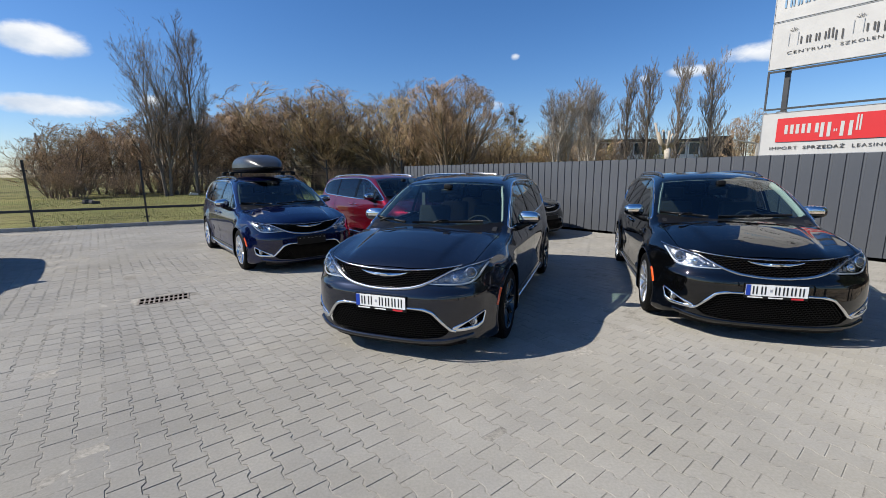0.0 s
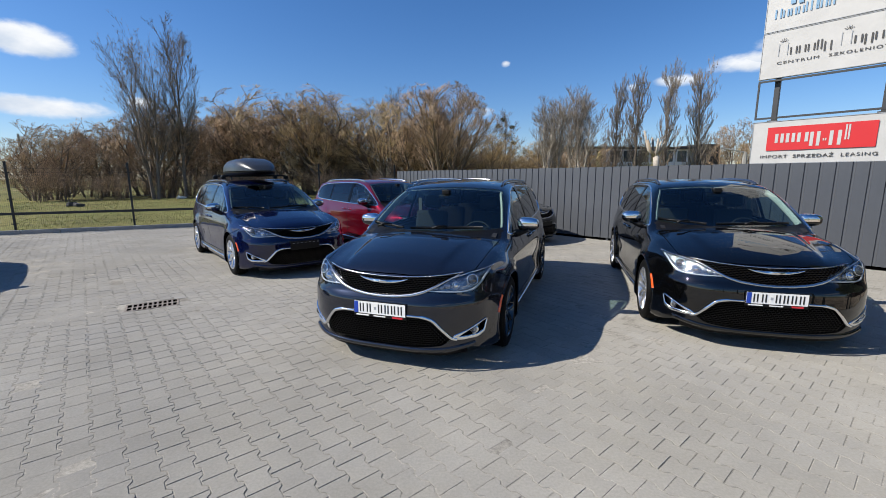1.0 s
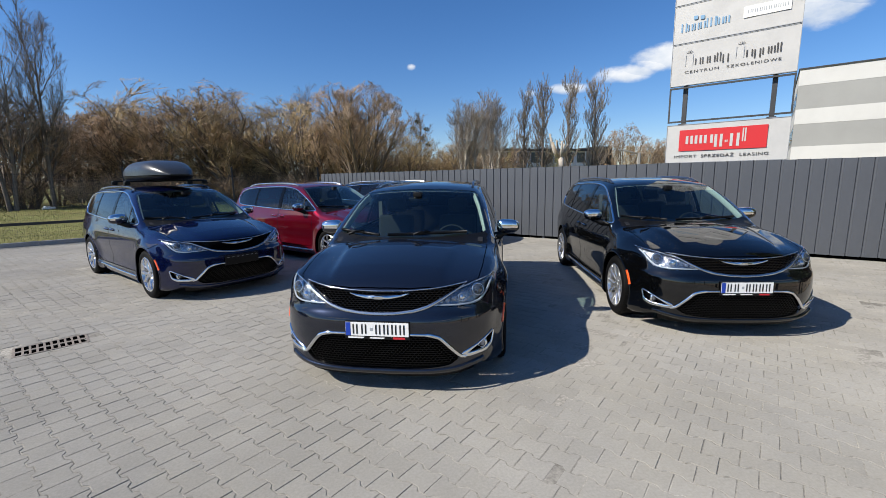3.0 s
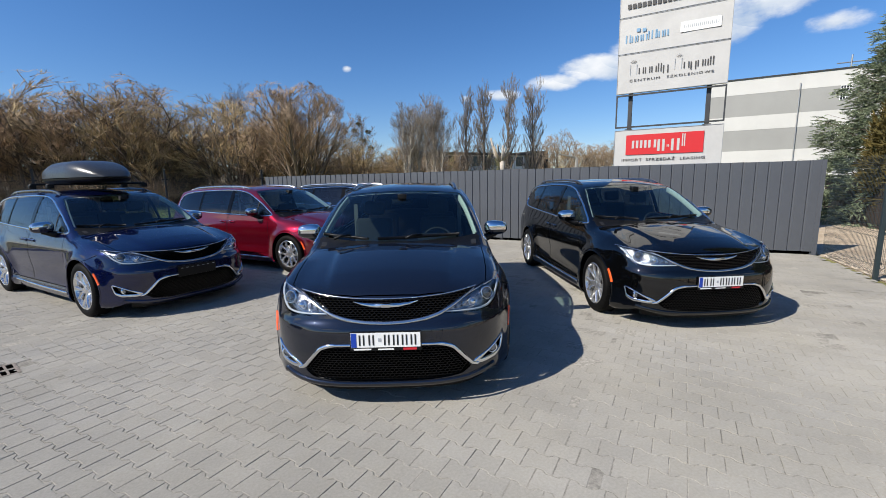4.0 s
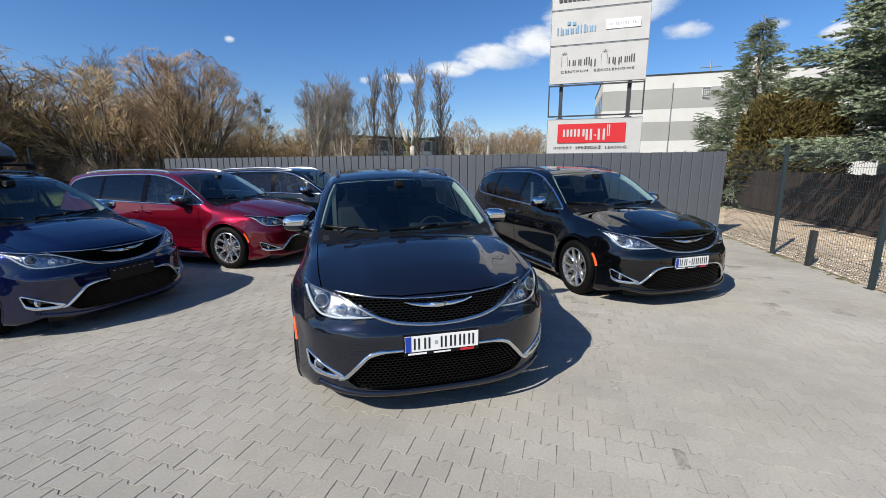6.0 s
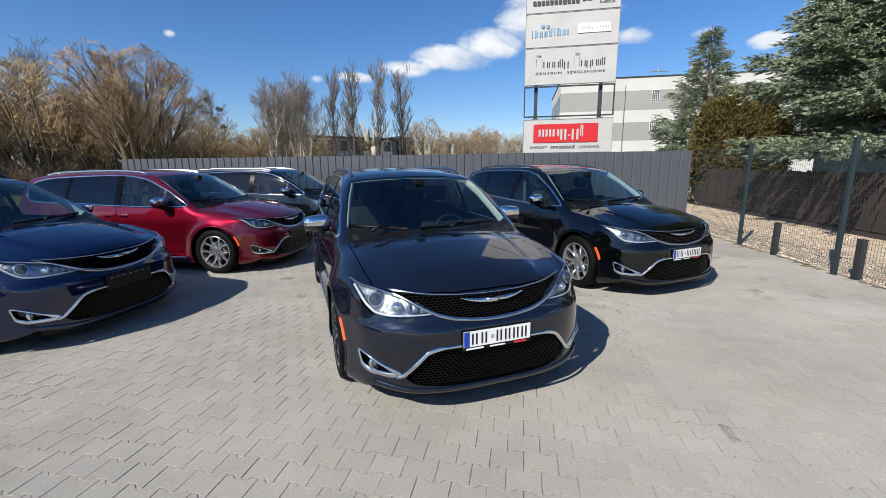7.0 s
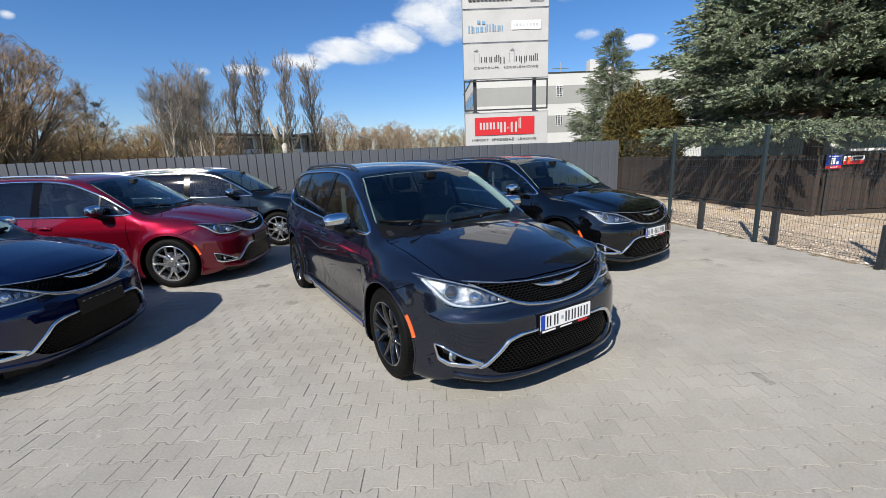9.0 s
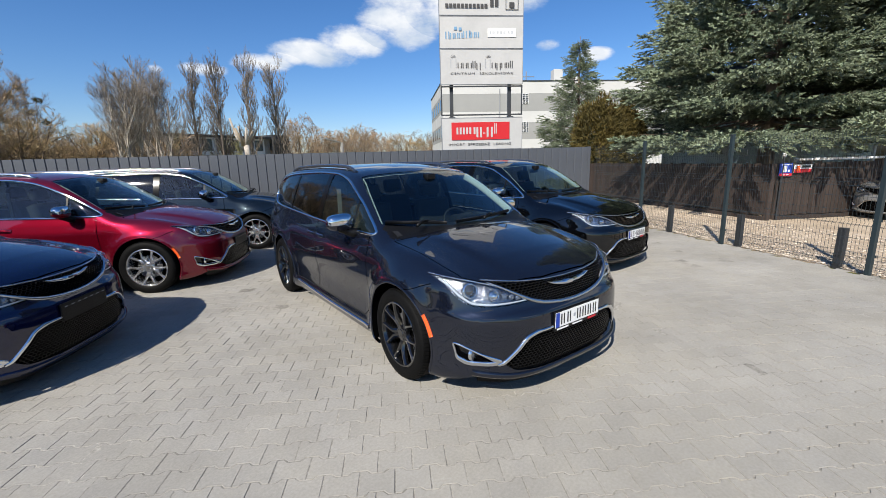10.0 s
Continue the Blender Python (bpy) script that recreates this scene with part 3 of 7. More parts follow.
# outlines; side ones are (y, z), front ones (x, z) and top ones (x, y), for the side with x below zero
DAYLIGHT = round_poly([(1.46, 1.105), (2.02, 1.10), (2.75, 1.118), (3.8, 1.155), (4.62, 1.19), (4.74, 1.33), (4.60, 1.535), (4.20, 1.600), (3.2, 1.632), (2.62, 1.622), (2.25, 1.560), (1.83, 1.375), (1.60, 1.235), (1.44, 1.13)], 3, amount=0.35)
SCREEN = round_poly([(0.3, 1.146), (-0.3, 1.150), (-0.60, 1.158), (-0.835, 1.180), (-0.815, 1.26), (-0.745, 1.49), (-0.680, 1.595), (-0.35, 1.622), (0.0, 1.632), (0.3, 1.632)], 3, amount=0.22)
HEADLAMP = round_poly([(-0.935, 0.938), (-0.80, 0.905), (-0.64, 0.862), (-0.52, 0.806), (-0.385, 0.748), (-0.55, 0.736), (-0.72, 0.728), (-0.825, 0.738), (-0.885, 0.800)], 3, amount=0.22)
GRILLE = [(0.2, 0.850), (-0.25, 0.855), (-0.50, 0.870), (-0.70, 0.892), (-0.655, 0.868), (-0.54, 0.822), (-0.42, 0.762), (-0.32, 0.727), (-0.16, 0.702), (0.2, 0.695)]
INTAKE = round_poly([(0.2, 0.515), (-0.40, 0.515), (-0.50, 0.49), (-0.585, 0.40), (-0.655, 0.315), (-0.58, 0.262), (-0.40, 0.240), (-0.2, 0.232), (0.2, 0.232)], 2, amount=0.2)
FOG = round_poly([(-0.925, 0.485), (-0.80, 0.405), (-0.675, 0.335), (-0.74, 0.325), (-0.86, 0.332), (-0.905, 0.365)], 3, amount=0.2)
HOOD = [(0.2, 0.118), (-0.25, 0.128), (-0.50, 0.175), (-0.70, 0.275), (-0.80, 0.385), (-0.825, 0.60), (-0.840, 0.90), (-0.850, 1.235), (-0.6, 1.165), (-0.3, 1.13), (0.2, 1.12)]
DOOR_F = [(1.50, 0.97), (1.475, 0.62), (1.52, 0.40), (1.60, 0.335), (2.765, 0.335), (2.765, 1.16), (2.0, 1.135), (1.505, 1.118)]
DOOR_S = [(2.785, 0.335), (3.52, 0.335), (3.60, 0.50), (3.78, 0.76), (3.86, 0.95), (3.84, 1.18), (2.785, 1.16)]


def circle(cy, cz, r, n=40):
    return [(cy + r * math.cos(2 * math.pi * k / n), cz + r * math.sin(2 * math.pi * k / n)) for k in range(n)]


def inset(poly, d):
    """The polygon drawn in by d."""
    area = sum(poly[i - 1][0] * poly[i][1] - poly[i][0] * poly[i - 1][1] for i in range(len(poly)))
    s = 1 if area > 0 else -1
    out = []
    n = len(poly)
    for i in range(n):
        p0, p1, p2 = (Vector(poly[j % n]) for j in (i - 1, i, i + 1))
        a, b = (p1 - p0).normalized(), (p2 - p1).normalized()
        na, nb = Vector((-a.y, a.x)) * s, Vector((-b.y, b.x)) * s
        m = (na + nb)
        if m.length < 0.3:
            m = na
        m.normalize()
        out.append(tuple(p1 + m * (d / max(m.dot(na), 0.5))))
    return out


def van_half():
    """The body's half with x below zero as a bmesh of fine quads."""
    nx, ny, nz = 26, 130, 44
    inner = np.array([[-0.50, 0.55, 0.42], [0.50, 4.65, 0.86]])
    outer = np.array([[-1.20, -0.25, 0.02], [1.20, 5.45, 2.05]])
    index, pts, faces = {}, [], []

    def vert(i, j, k):
        key = (i, j, k)
        if key not in index:
            index[key] = len(pts)
            pts.append(key)
        return index[key]

    for j in range(ny):
        for k in range(nz):
            faces.append([vert(0, j, k), vert(0, j + 1, k), vert(0, j + 1, k + 1), vert(0, j, k + 1)][::-1])
        for i in range(nx):
            faces.append([vert(i, j, nz), vert(i + 1, j, nz), vert(i + 1, j + 1, nz), vert(i, j + 1, nz)])
    for i in range(nx):
        for k in range(nz):
            faces.append([vert(i, 0, k), vert(i + 1, 0, k), vert(i + 1, 0, k + 1), vert(i, 0, k + 1)])
            faces.append([vert(i, ny, k), vert(i, ny, k + 1), vert(i + 1, ny, k + 1), vert(i + 1, ny, k)])
    g = np.array(pts, float)
    g[:, 0] = 0.5 * g[:, 0] / nx
    g[:, 1] /= ny
    g[:, 2] /= nz
    a = inner[0] + (inner[1] - inner[0]) * g
    b = outer[0] + (outer[1] - outer[0]) * g
    co = root(a, b)
    co[:, 0] = np.where(g[:, 0] > 0.4999, 0.0, co[:, 0])
    bm = bmesh.new()
    vs = [bm.verts.new(c) for c in co]
    for f in faces:
        bm.faces.new([vs[i] for i in f])
    return bm


def knife(bm, poly, axes, where):
    """Cuts the outline into the faces that where() picks, seen along the third axis."""
    i, j = axes
    k = 3 - i - j
    lo = [min(p[q] for p in poly) for q in (0, 1)]
    hi = [max(p[q] for p in poly) for q in (0, 1)]
    near = []
    for f in bm.faces:
        c = f.calc_center_median()
        if lo[0] - 0.1 < c[i] < hi[0] + 0.1 and lo[1] - 0.1 < c[j] < hi[1] + 0.1 and where(c):
            near.append(f)
    n = len(poly)
    for s in range(n):
        p, q = poly[s], poly[(s + 1) % n]
        if math.hypot(q[0] - p[0], q[1] - p[1]) < 1e-5:
            continue
        x0, x1, y0, y1 = min(p[0], q[0]), max(p[0], q[0]), min(p[1], q[1]), max(p[1], q[1])
        hit = []
        for f in near:
            us, ws = [v.co[i] for v in f.verts], [v.co[j] for v in f.verts]
            if max(us) >= x0 and min(us) <= x1 and max(ws) >= y0 and min(ws) <= y1:
                hit.append(f)
        if not hit:
            continue
        co, no = [0, 0, 0], [0, 0, 0]
        co[i], co[j] = p
        no[i], no[j] = -(q[1] - p[1]), q[0] - p[0]
        edges = {e for f in hit for e in f.edges}
        verts = {v for f in hit for v in f.verts}
        r = bmesh.ops.bisect_plane(bm, geom=[*hit, *edges, *verts], plane_co=co, plane_no=no, dist=1e-5)
        gone = set(hit)
        near = [f for f in near if f.is_valid and f not in gone] + [f for f in r["geom"] if isinstance(f, bmesh.types.BMFace)]
    return bm


def take(bm, test):
    """Moves the faces that the test picks by their centres out of bm: their corners, ring by ring."""
    fs = list(bm.faces)
    if not fs:
        return []
    c = np.array([tuple(f.calc_center_median()) for f in fs])
    keep = test(c)
    out = [[v.co.copy() for v in f.verts] for f, k in zip(fs, keep) if k]
    bmesh.ops.delete(bm, geom=[f for f, k in zip(fs, keep) if k], context="FACES")
    return out


def shell(name, rings, mat, mirror=0, push=0.0, fair=True, flip=False):
    """A mesh from face rings: mirror 0 as it is, 1 the other side, 2 both. push moves it along the body's normal."""
    index, vs, fs = {}, [], []
    for r in rings:
        f = []
        for v in r:
            key = (round(v[0], 5), round(v[1], 5), round(v[2], 5))
            if key not in index:
                index[key] = len(vs)
                vs.append(key)
            if not f or f[-1] != index[key]:
                f.append(index[key])
        if len(f) > 2 and f[0] == f[-1]:
            f.pop()
        if len(set(f)) > 2:
            fs.append(f[::-1] if flip else f)
    co = np.array(vs, float)
    nm = van_normal(co)
    co = co + nm * push
    if mirror:
        co2, nm2 = co * np.array([-1, 1, 1]), nm * np.array([-1, 1, 1])
        fs2 = [f[::-1] for f in fs]
        if mirror == 1:
            co, nm, fs = co2, nm2, fs2
        else:
            fs = fs + [[i + len(co) for i in f] for f in fs2]
            co, nm = np.concatenate([co, co2]), np.concatenate([nm, nm2])
            # join the two halves along the middle
            mid = {}
            for i in range(len(co)):
                if abs(co[i, 0]) < 1e-6:
                    mid.setdefault((round(co[i, 1], 5), round(co[i, 2], 5)), i)
            fs = [[mid.get((round(co[i, 1], 5), round(co[i, 2], 5)), i) if abs(co[i, 0]) < 1e-6 else i for i in f] for f in fs]
    me = mesh_of(name, co, fs, mat, True)
    if fair:
        me.normals_split_custom_set_from_vertices([tuple(-q if flip else q) for q in nm])
    return me


def strip(line, place, normal_of=van_normal, step=0.03, closed=False):
    """A line in an outline's plane, laid on the body: places and normals."""
    p = place([q[:2] for q in resample(line, step, closed)])
    return [Vector(v) for v in p], [Vector(v) for v in normal_of(p)]


def flip_x(pts):
    return [Vector((-p[0], p[1], p[2])) for p in pts]


def honeycomb(poly, cell_w, cell_h, wire, deep, edge=0.006):
    """Mesh of thin bars in six-sided cells, laid on the body's front within an outline and its mirror image."""
    x0, z0, z1 = min(p[0] for p in poly), min(p[1] for p in poly), max(p[1] for p in poly)
    segs = []
    rows = int((z1 - z0) / (cell_h * 0.75)) + 2
    cols = int(-x0 / cell_w) + 2
    for r in range(-1, rows):
        for c in range(-cols, cols + 1):
            cx = (c + 0.5 * (r % 2)) * cell_w
            cz = z0 + r * cell_h * 0.75
            p = [(cx + cell_w * 0.5 * a, cz + cell_h * 0.5 * b) for a, b in ((0, 1), (1, 0.5), (1, -0.5), (0, -1))]
            segs += [(p[0], p[1]), (p[1], p[2]), (p[2], p[3])]
    a = np.array([s[0] for s in segs])
    b = np.array([s[1] for s in segs])
    mid = (a + b) / 2
    ok = inside(poly, -np.abs(mid[:, 0]), mid[:, 1]) & inside(poly, -np.abs(a[:, 0]), a[:, 1]) | inside(poly, -np.abs(b[:, 0]), b[:, 1]) & inside(poly, -np.abs(mid[:, 0]), mid[:, 1])
    a, b = a[ok], b[ok]
    pa, pb = on_front(a), on_front(b)
    pa[:, 1] += deep
    pb[:, 1] += deep
    d = pb - pa
    d /= np.linalg.norm(d, axis=1, keepdims=True)
    s = np.cross(d, np.array([0, 1.0, 0]))
    s /= np.linalg.norm(s, axis=1, keepdims=True)
    back = np.array([0, 0.012, 0])
    h = wire / 2
    v = np.stack([pa - s * h, pa + s * h, pa + s * h + back, pa - s * h + back, pb - s * h, pb + s * h, pb + s * h + back, pb - s * h + back], 1).reshape(-1, 3)
    q = np.array([[0, 1, 5, 4], [1, 2, 6, 5], [3, 0, 4, 7]])
    f = (np.arange(len(a))[:, None, None] * 8 + q[None]).reshape(-1, 4)
    return v, f

def lying(pts, push=0.0):
    n = van_normal(pts)
    return pts + n * push


def make_wheel(rim_mat, spokes_label):
    """Tyre and rim about the x axis; the outer face points to -x."""
    g = Geo()
    R, rb = WHEEL_R, 0.262
    g.lathe([(rb, 0.10), (0.280, 0.112), (0.315, 0.117), (0.345, 0.112), (0.362, 0.098), (R - 0.002, 0.078), (R, 0.03), (R, -0.03), (R - 0.002, -0.078), (0.362, -0.098),
             (0.345, -0.112), (0.318, -0.117), (0.296, -0.1165), (0.281, -0.113), (0.270, -0.107), (rb, -0.10)], 56)
    tyre = g.mesh("tyre", M["tyre"], True)
    t = Geo()
    for k in range(72):
        a = 2 * math.pi * k / 72
        for s in (-1, 1):
            m = Matrix.Rotation(a + (0.02 if s > 0 else 0), 4, "X") @ pose(0.082 * s, 0, R - 0.004, 0, 22 * s, 8)
            t.box(-0.020, 0.020, -0.0115, 0.0115, -0.008, 0.004, m)
    for x in (-0.045, -0.015, 0.015, 0.045):
        t.lathe([(R - 0.004, x - 0.011), (R + 0.001, x - 0.010), (R + 0.001, x + 0.010), (R - 0.004, x + 0.011)], 56)
    tread = t.mesh("tread", M["tyre"])
    r = Geo()
    r.lathe([(0.266, -0.101), (0.269, -0.109), (0.263, -0.113), (0.253, -0.110), (0.245, -0.09), (0.238, -0.05), (0.232, 0.05), (0.245, 0.09), (0.262, 0.10)], 56)
    for k in range(5):
        a = 2 * math.pi * k / 5 + 0.3
        for s in (-1, 1):
            pts = []
            for rad, off, xx, w, dpt in ((0.036, 0.010, -0.066, 0.048, 0.03), (0.085, 0.013, -0.080, 0.048, 0.036), (0.125, 0.019, -0.091, 0.046, 0.038), (0.175, 0.044, -0.099, 0.036, 0.038), (0.218, 0.066, -0.103, 0.036, 0.036), (0.254, 0.084, -0.106, 0.050, 0.034)):
                pts.append((rad, off * s, xx, w, dpt))
            vs, fs = [], []
            for rad, off, xx, w, dpt in pts:
                for dy, dx in ((-w / 2, 0.016), (-w / 5, 0), (w / 5, 0), (w / 2, 0.016), (w / 2, dpt), (-w / 2, dpt)):
                    vs.append(Matrix.Rotation(a, 4, "X") @ Vector((xx + dx, off + dy, math.sqrt(max(rad * rad - off * off, 0)))))
            for i in range(len(pts) - 1):
                for q in range(6):
                    q2 = (q + 1) % 6
                    fs.append((i * 6 + q, i * 6 + q2, (i + 1) * 6 + q2, (i + 1) * 6 + q))
            r.add(vs, fs)
    r.lathe([(0.0, -0.084), (0.030, -0.084), (0.034, -0.078), (0.055, -0.078), (0.070, -0.07), (0.075, -0.04)], 30)
    for k in range(5):
        a = 2 * math.pi * (k + 0.5) / 5 + 0.3
        m = Matrix.Rotation(a, 4, "X") @ Matrix.Translation((-0.074, 0, 0.052))
        r.lathe([(0.0, -0.006), (0.009, -0.006), (0.010, 0.004)], 8, m=m)
    rim = r.mesh("rim", rim_mat, sharp=35)
    d = Geo().lathe([(0.06, -0.02), (0.165, -0.02), (0.165, 0.005), (0.06, 0.005)], 40)
    disc = d.mesh("brake_disc", M["chrome_dull"], sharp=30)
    # near-black disc imitating the shade between the spokes
    b = Geo().lathe([(0.0, 0.03), (0.234, 0.03), (0.234, 0.035)], 30)
    hub = b.mesh("hub_back", M["shade_black"])
    return tyre, tread, rim, disc, hub


def build_van():
    """One minivan with all its parts, its nose at the origin, facing -y."""
    van = thing("minivan", "graphite metallic minivan with chrome trim parked on paving", "car", group="parked minivans")
    P = M["paint_graphite"]
    bm = van_half()
    side = lambda c: c[0] < -0.45
    front = lambda c: c[1] < 1.0
    knife(bm, DAYLIGHT, (1, 2), lambda c: c[0] < -0.5 and c[2] > 1.0)
    knife(bm, SCREEN, (0, 2), lambda c: 1.05 < c[1] < 2.4 and c[2] > 1.08)
    knife(bm, HEADLAMP, (0, 2), front)
    knife(bm, GRILLE, (0, 2), lambda c: c[1] < 0.6)
    knife(bm, INTAKE, (0, 2), lambda c: c[1] < 0.6)
    knife(bm, FOG, (0, 2), front)
    knife(bm, HOOD, (0, 1), lambda c: c[2] > 0.75)
    knife(bm, inset(HOOD, 0.008), (0, 1), lambda c: c[2] > 0.75)
    for poly in (DOOR_F, DOOR_S):
        knife(bm, poly, (1, 2), side)
        knife(bm, inset(poly, 0.009), (1, 2), side)
    for ax in (AXLE_F, AXLE_R):
        knife(bm, circle(ax, WHEEL_R, ARCH_R), (1, 2), lambda c: c[0] < -0.6 and c[2] < 0.95)
    whole = [[v.co.copy() for v in f.verts] for f in bm.faces]

    screen = take(bm, lambda c: inside(SCREEN, c[:, 0], c[:, 2]) & (c[:, 1] > 1.05) & (c[:, 1] < 2.4))
    panes = take(bm, lambda c: inside(DAYLIGHT, c[:, 1], c[:, 2]) & (c[:, 0] < -0.5))
    lamp = take(bm, lambda c: inside(HEADLAMP, c[:, 0], c[:, 2]) & (c[:, 1] < 0.9))
    grille = take(bm, lambda c: inside(GRILLE, c[:, 0], c[:, 2]) & (c[:, 1] < 0.5))
    intake = take(bm, lambda c: inside(INTAKE, c[:, 0], c[:, 2]) & (c[:, 1] < 0.5))
    fog = take(bm, lambda c: inside(FOG, c[:, 0], c[:, 2]) & (c[:, 1] < 0.6))
    take(bm, lambda c: (np.hypot(c[:, 1] - AXLE_F, c[:, 2] - WHEEL_R) < ARCH_R) & (c[:, 0] < -0.6))
    take(bm, lambda c: (np.hypot(c[:, 1] - AXLE_R, c[:, 2] - WHEEL_R) < ARCH_R) & (c[:, 0] < -0.6))
    hood_in = inset(HOOD, 0.008)
    up = lambda c: (c[:, 2] > 0.8) & (c[:, 1] < 1.3)
    hood = take(bm, lambda c: inside(hood_in, c[:, 0], c[:, 1]) & up(c))
    take(bm, lambda c: inside(HOOD, c[:, 0], c[:, 1]) & up(c))
    cowl = take(bm, lambda c: (c[:, 1] > 1.1) & (c[:, 1] < 1.45) & (np.abs(c[:, 0]) < 0.845) & (c[:, 2] < 1.185) & (c[:, 2] > 1.08) & (van_normal(c)[:, 2] > 0.6))
    doors = []
    for poly in (DOOR_F, DOOR_S):
        small = inset(poly, 0.009)
        doors.append(take(bm, lambda c: inside(small, c[:, 1], c[:, 2]) & (c[:, 0] < -0.5)))
        take(bm, lambda c: inside(poly, c[:, 1], c[:, 2]) & (c[:, 0] < -0.5))
    rest = [[v.co.copy() for v in f.verts] for f in bm.faces]
    bm.free()

    body = part("body", shell("body", rest, P, 2), van)
    part("hood", shell("hood", hood, P, 2), van, "long hood with two raised creases")
    part("cowl", shell("cowl", cowl, M["plastic_black"], 2), van, "black plastic cowl")
    names = ("front_door", "sliding_door")
    door_obs = {}
    for s in (0, 1):
        for nme, rings in zip(names, doors):
            door_obs[nme, s] = part(nme, shell(nme, rings, P, s), van)

    # lining behind the panels: dark below the windows, pale above
    lining = [r for r in whole if 1.25 < sum(v.y for v in r) / len(r) < 5.0 and sum(v.z for v in r) / len(r) > 0.25]
    mid = lambda r: (sum(v.x for v in r) / len(r), sum(v.y for v in r) / len(r), sum(v.z for v in r) / len(r))
    low, high = [], []
    for r in lining:
        x, y, z = mid(r)
        if bool(inside(DAYLIGHT, y, z)) and x < -0.5 or bool(inside(SCREEN, x, z)) and y < 2.4 or y < 1.55 and z > 1.0 and x > -0.82:
            continue
        if min(math.hypot(y - AXLE_F, z - WHEEL_R), math.hypot(y - AXLE_R, z - WHEEL_R)) < ARCH_R + 0.02 and x < -0.6:
            continue
        if y > 4.8 and z > 1.1:
            continue
        (low if z < 1.12 else high).append(r)
    part("door_lining", shell("door_lining", low, M["fabric_dark"], 2, push=-0.03, flip=True), van)
    part("headliner", shell("headliner", high, M["trim_cream"], 2, push=-0.028, flip=True), van, "pale cream headliner and pillar trim")

    # glass
    part("windscreen", shell("windscreen", screen, M["glass"], 2, push=-0.003), van, "lightly tinted windscreen")
    band = {"front_window": (0, 2.715), "pillar": (2.715, 2.83), "rear_window": (2.83, 3.80), "rear_pillar": (3.80, 3.86), "quarter_window": (3.86, 9)}
    bw = bmesh.new()
    for r in panes:
        bw.faces.new([bw.verts.new(v) for v in r])
    bmesh.ops.remove_doubles(bw, verts=bw.verts[:], dist=1e-5)
    for y in (1.86, 1.885, 2.715, 2.83, 3.80, 3.86):
        bmesh.ops.bisect_plane(bw, geom=[*bw.faces, *bw.edges, *bw.verts], plane_co=(0, y, 0), plane_no=(0, 1, 0), dist=1e-5)
    allp = [[v.co.copy() for v in f.verts] for f in bw.faces]
    bw.free()
    for s in (0, 1):
        for nme, (y0, y1) in band.items():
            rings = [r for r in allp if y0 < mid(r)[1] < y1 and not 1.86 < mid(r)[1] < 1.885]
            if "pillar" in nme:
                part("window_pillar", shell("window_pillar", rings, M["pillar_black"], s, push=0.001), van, "gloss black window pillar")
            else:
                part(nme, shell(nme, rings, M["glass" if nme == "front_window" else "glass_dark"], s, push=-0.004), van)
        part("window_bar", shell("window_bar", [r for r in allp if 1.86 < mid(r)[1] < 1.885], M["plastic_black"], s), van)

    # trim on both sides
    for s in (-1, 1):
        turn = (lambda q: q) if s < 0 else flip_x
        p, nn = strip(DAYLIGHT, on_side, closed=True)
        part("window_trim", Geo().ribbon(turn(p), turn(nn), 0.026 * -s, 0.010, True).mesh("window_trim", M["chrome"], True), van, "chrome window surround")
        p, nn = strip([(1.46, 0.262), (2.4, 0.262), (3.45, 0.285)], on_side)
        part("sill_trim", Geo().ribbon(turn(p), turn(nn), 0.030 * -s, 0.012).mesh("sill_trim", M["chrome"], True), van, "chrome sill strip")
        for ax, name in ((AXLE_F, "arch_lip"), (AXLE_R, "arch_lip")):
            arc = [(ax + (ARCH_R + 0.002) * math.cos(t), WHEEL_R + (ARCH_R + 0.002) * math.sin(t)) for t in np.linspace(math.pi + 0.40, -0.40, 40)]
            p, nn = strip(arc, on_side, step=0.05)
            g = Geo()
            g.ribbon(turn(p), turn(nn), 0.016 * -s, 0.006)
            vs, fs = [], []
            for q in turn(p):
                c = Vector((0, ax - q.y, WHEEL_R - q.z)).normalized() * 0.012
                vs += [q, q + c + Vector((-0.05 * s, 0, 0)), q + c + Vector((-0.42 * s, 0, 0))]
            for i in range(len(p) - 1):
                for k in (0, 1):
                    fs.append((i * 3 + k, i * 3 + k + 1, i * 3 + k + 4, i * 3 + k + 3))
            # liner sheet; the arch's shade is put into its near-black colour
            part("wheel_well", Geo().add(vs, fs).mesh("wheel_well", M["shade_black"], True), van, "wheel well with its shade as near-black colour")
            part(name, g.mesh(name, P, True), van)
        # side marker ahead of the front wheel
        arc = [(AXLE_F + 0.446 * math.cos(t), WHEEL_R + 0.446 * math.sin(t)) for t in np.linspace(math.pi - 0.26, math.pi - 0.64, 10)]
        p, nn = strip(arc, on_side)
        part("side_marker", Geo().ribbon(turn(p), turn(nn), 0.034 * -s, 0.010).mesh("side_marker", M["amber"], True), van, "amber side marker")
        # door handles
        for y, nme in ((2.62, "front_door"), (2.93, "sliding_door")):
            p, nn = strip([(y - 0.09, 0.955), (y + 0.09, 0.965)], on_side)
            p = [q + n2 * (0.028 * math.sin(math.pi * i / (len(p) - 1)) ** 0.4) for i, (q, n2) in enumerate(zip(p, nn))]
            part("handle", Geo().ribbon(turn(p), turn(nn), 0.030 * -s, 0.012, sink=0.012).mesh("handle", P, True), door_obs[nme, 0 if s < 0 else 1], "body coloured door handle")
            p, nn = strip([(y - 0.09, 0.972), (y + 0.09, 0.982)], on_side)
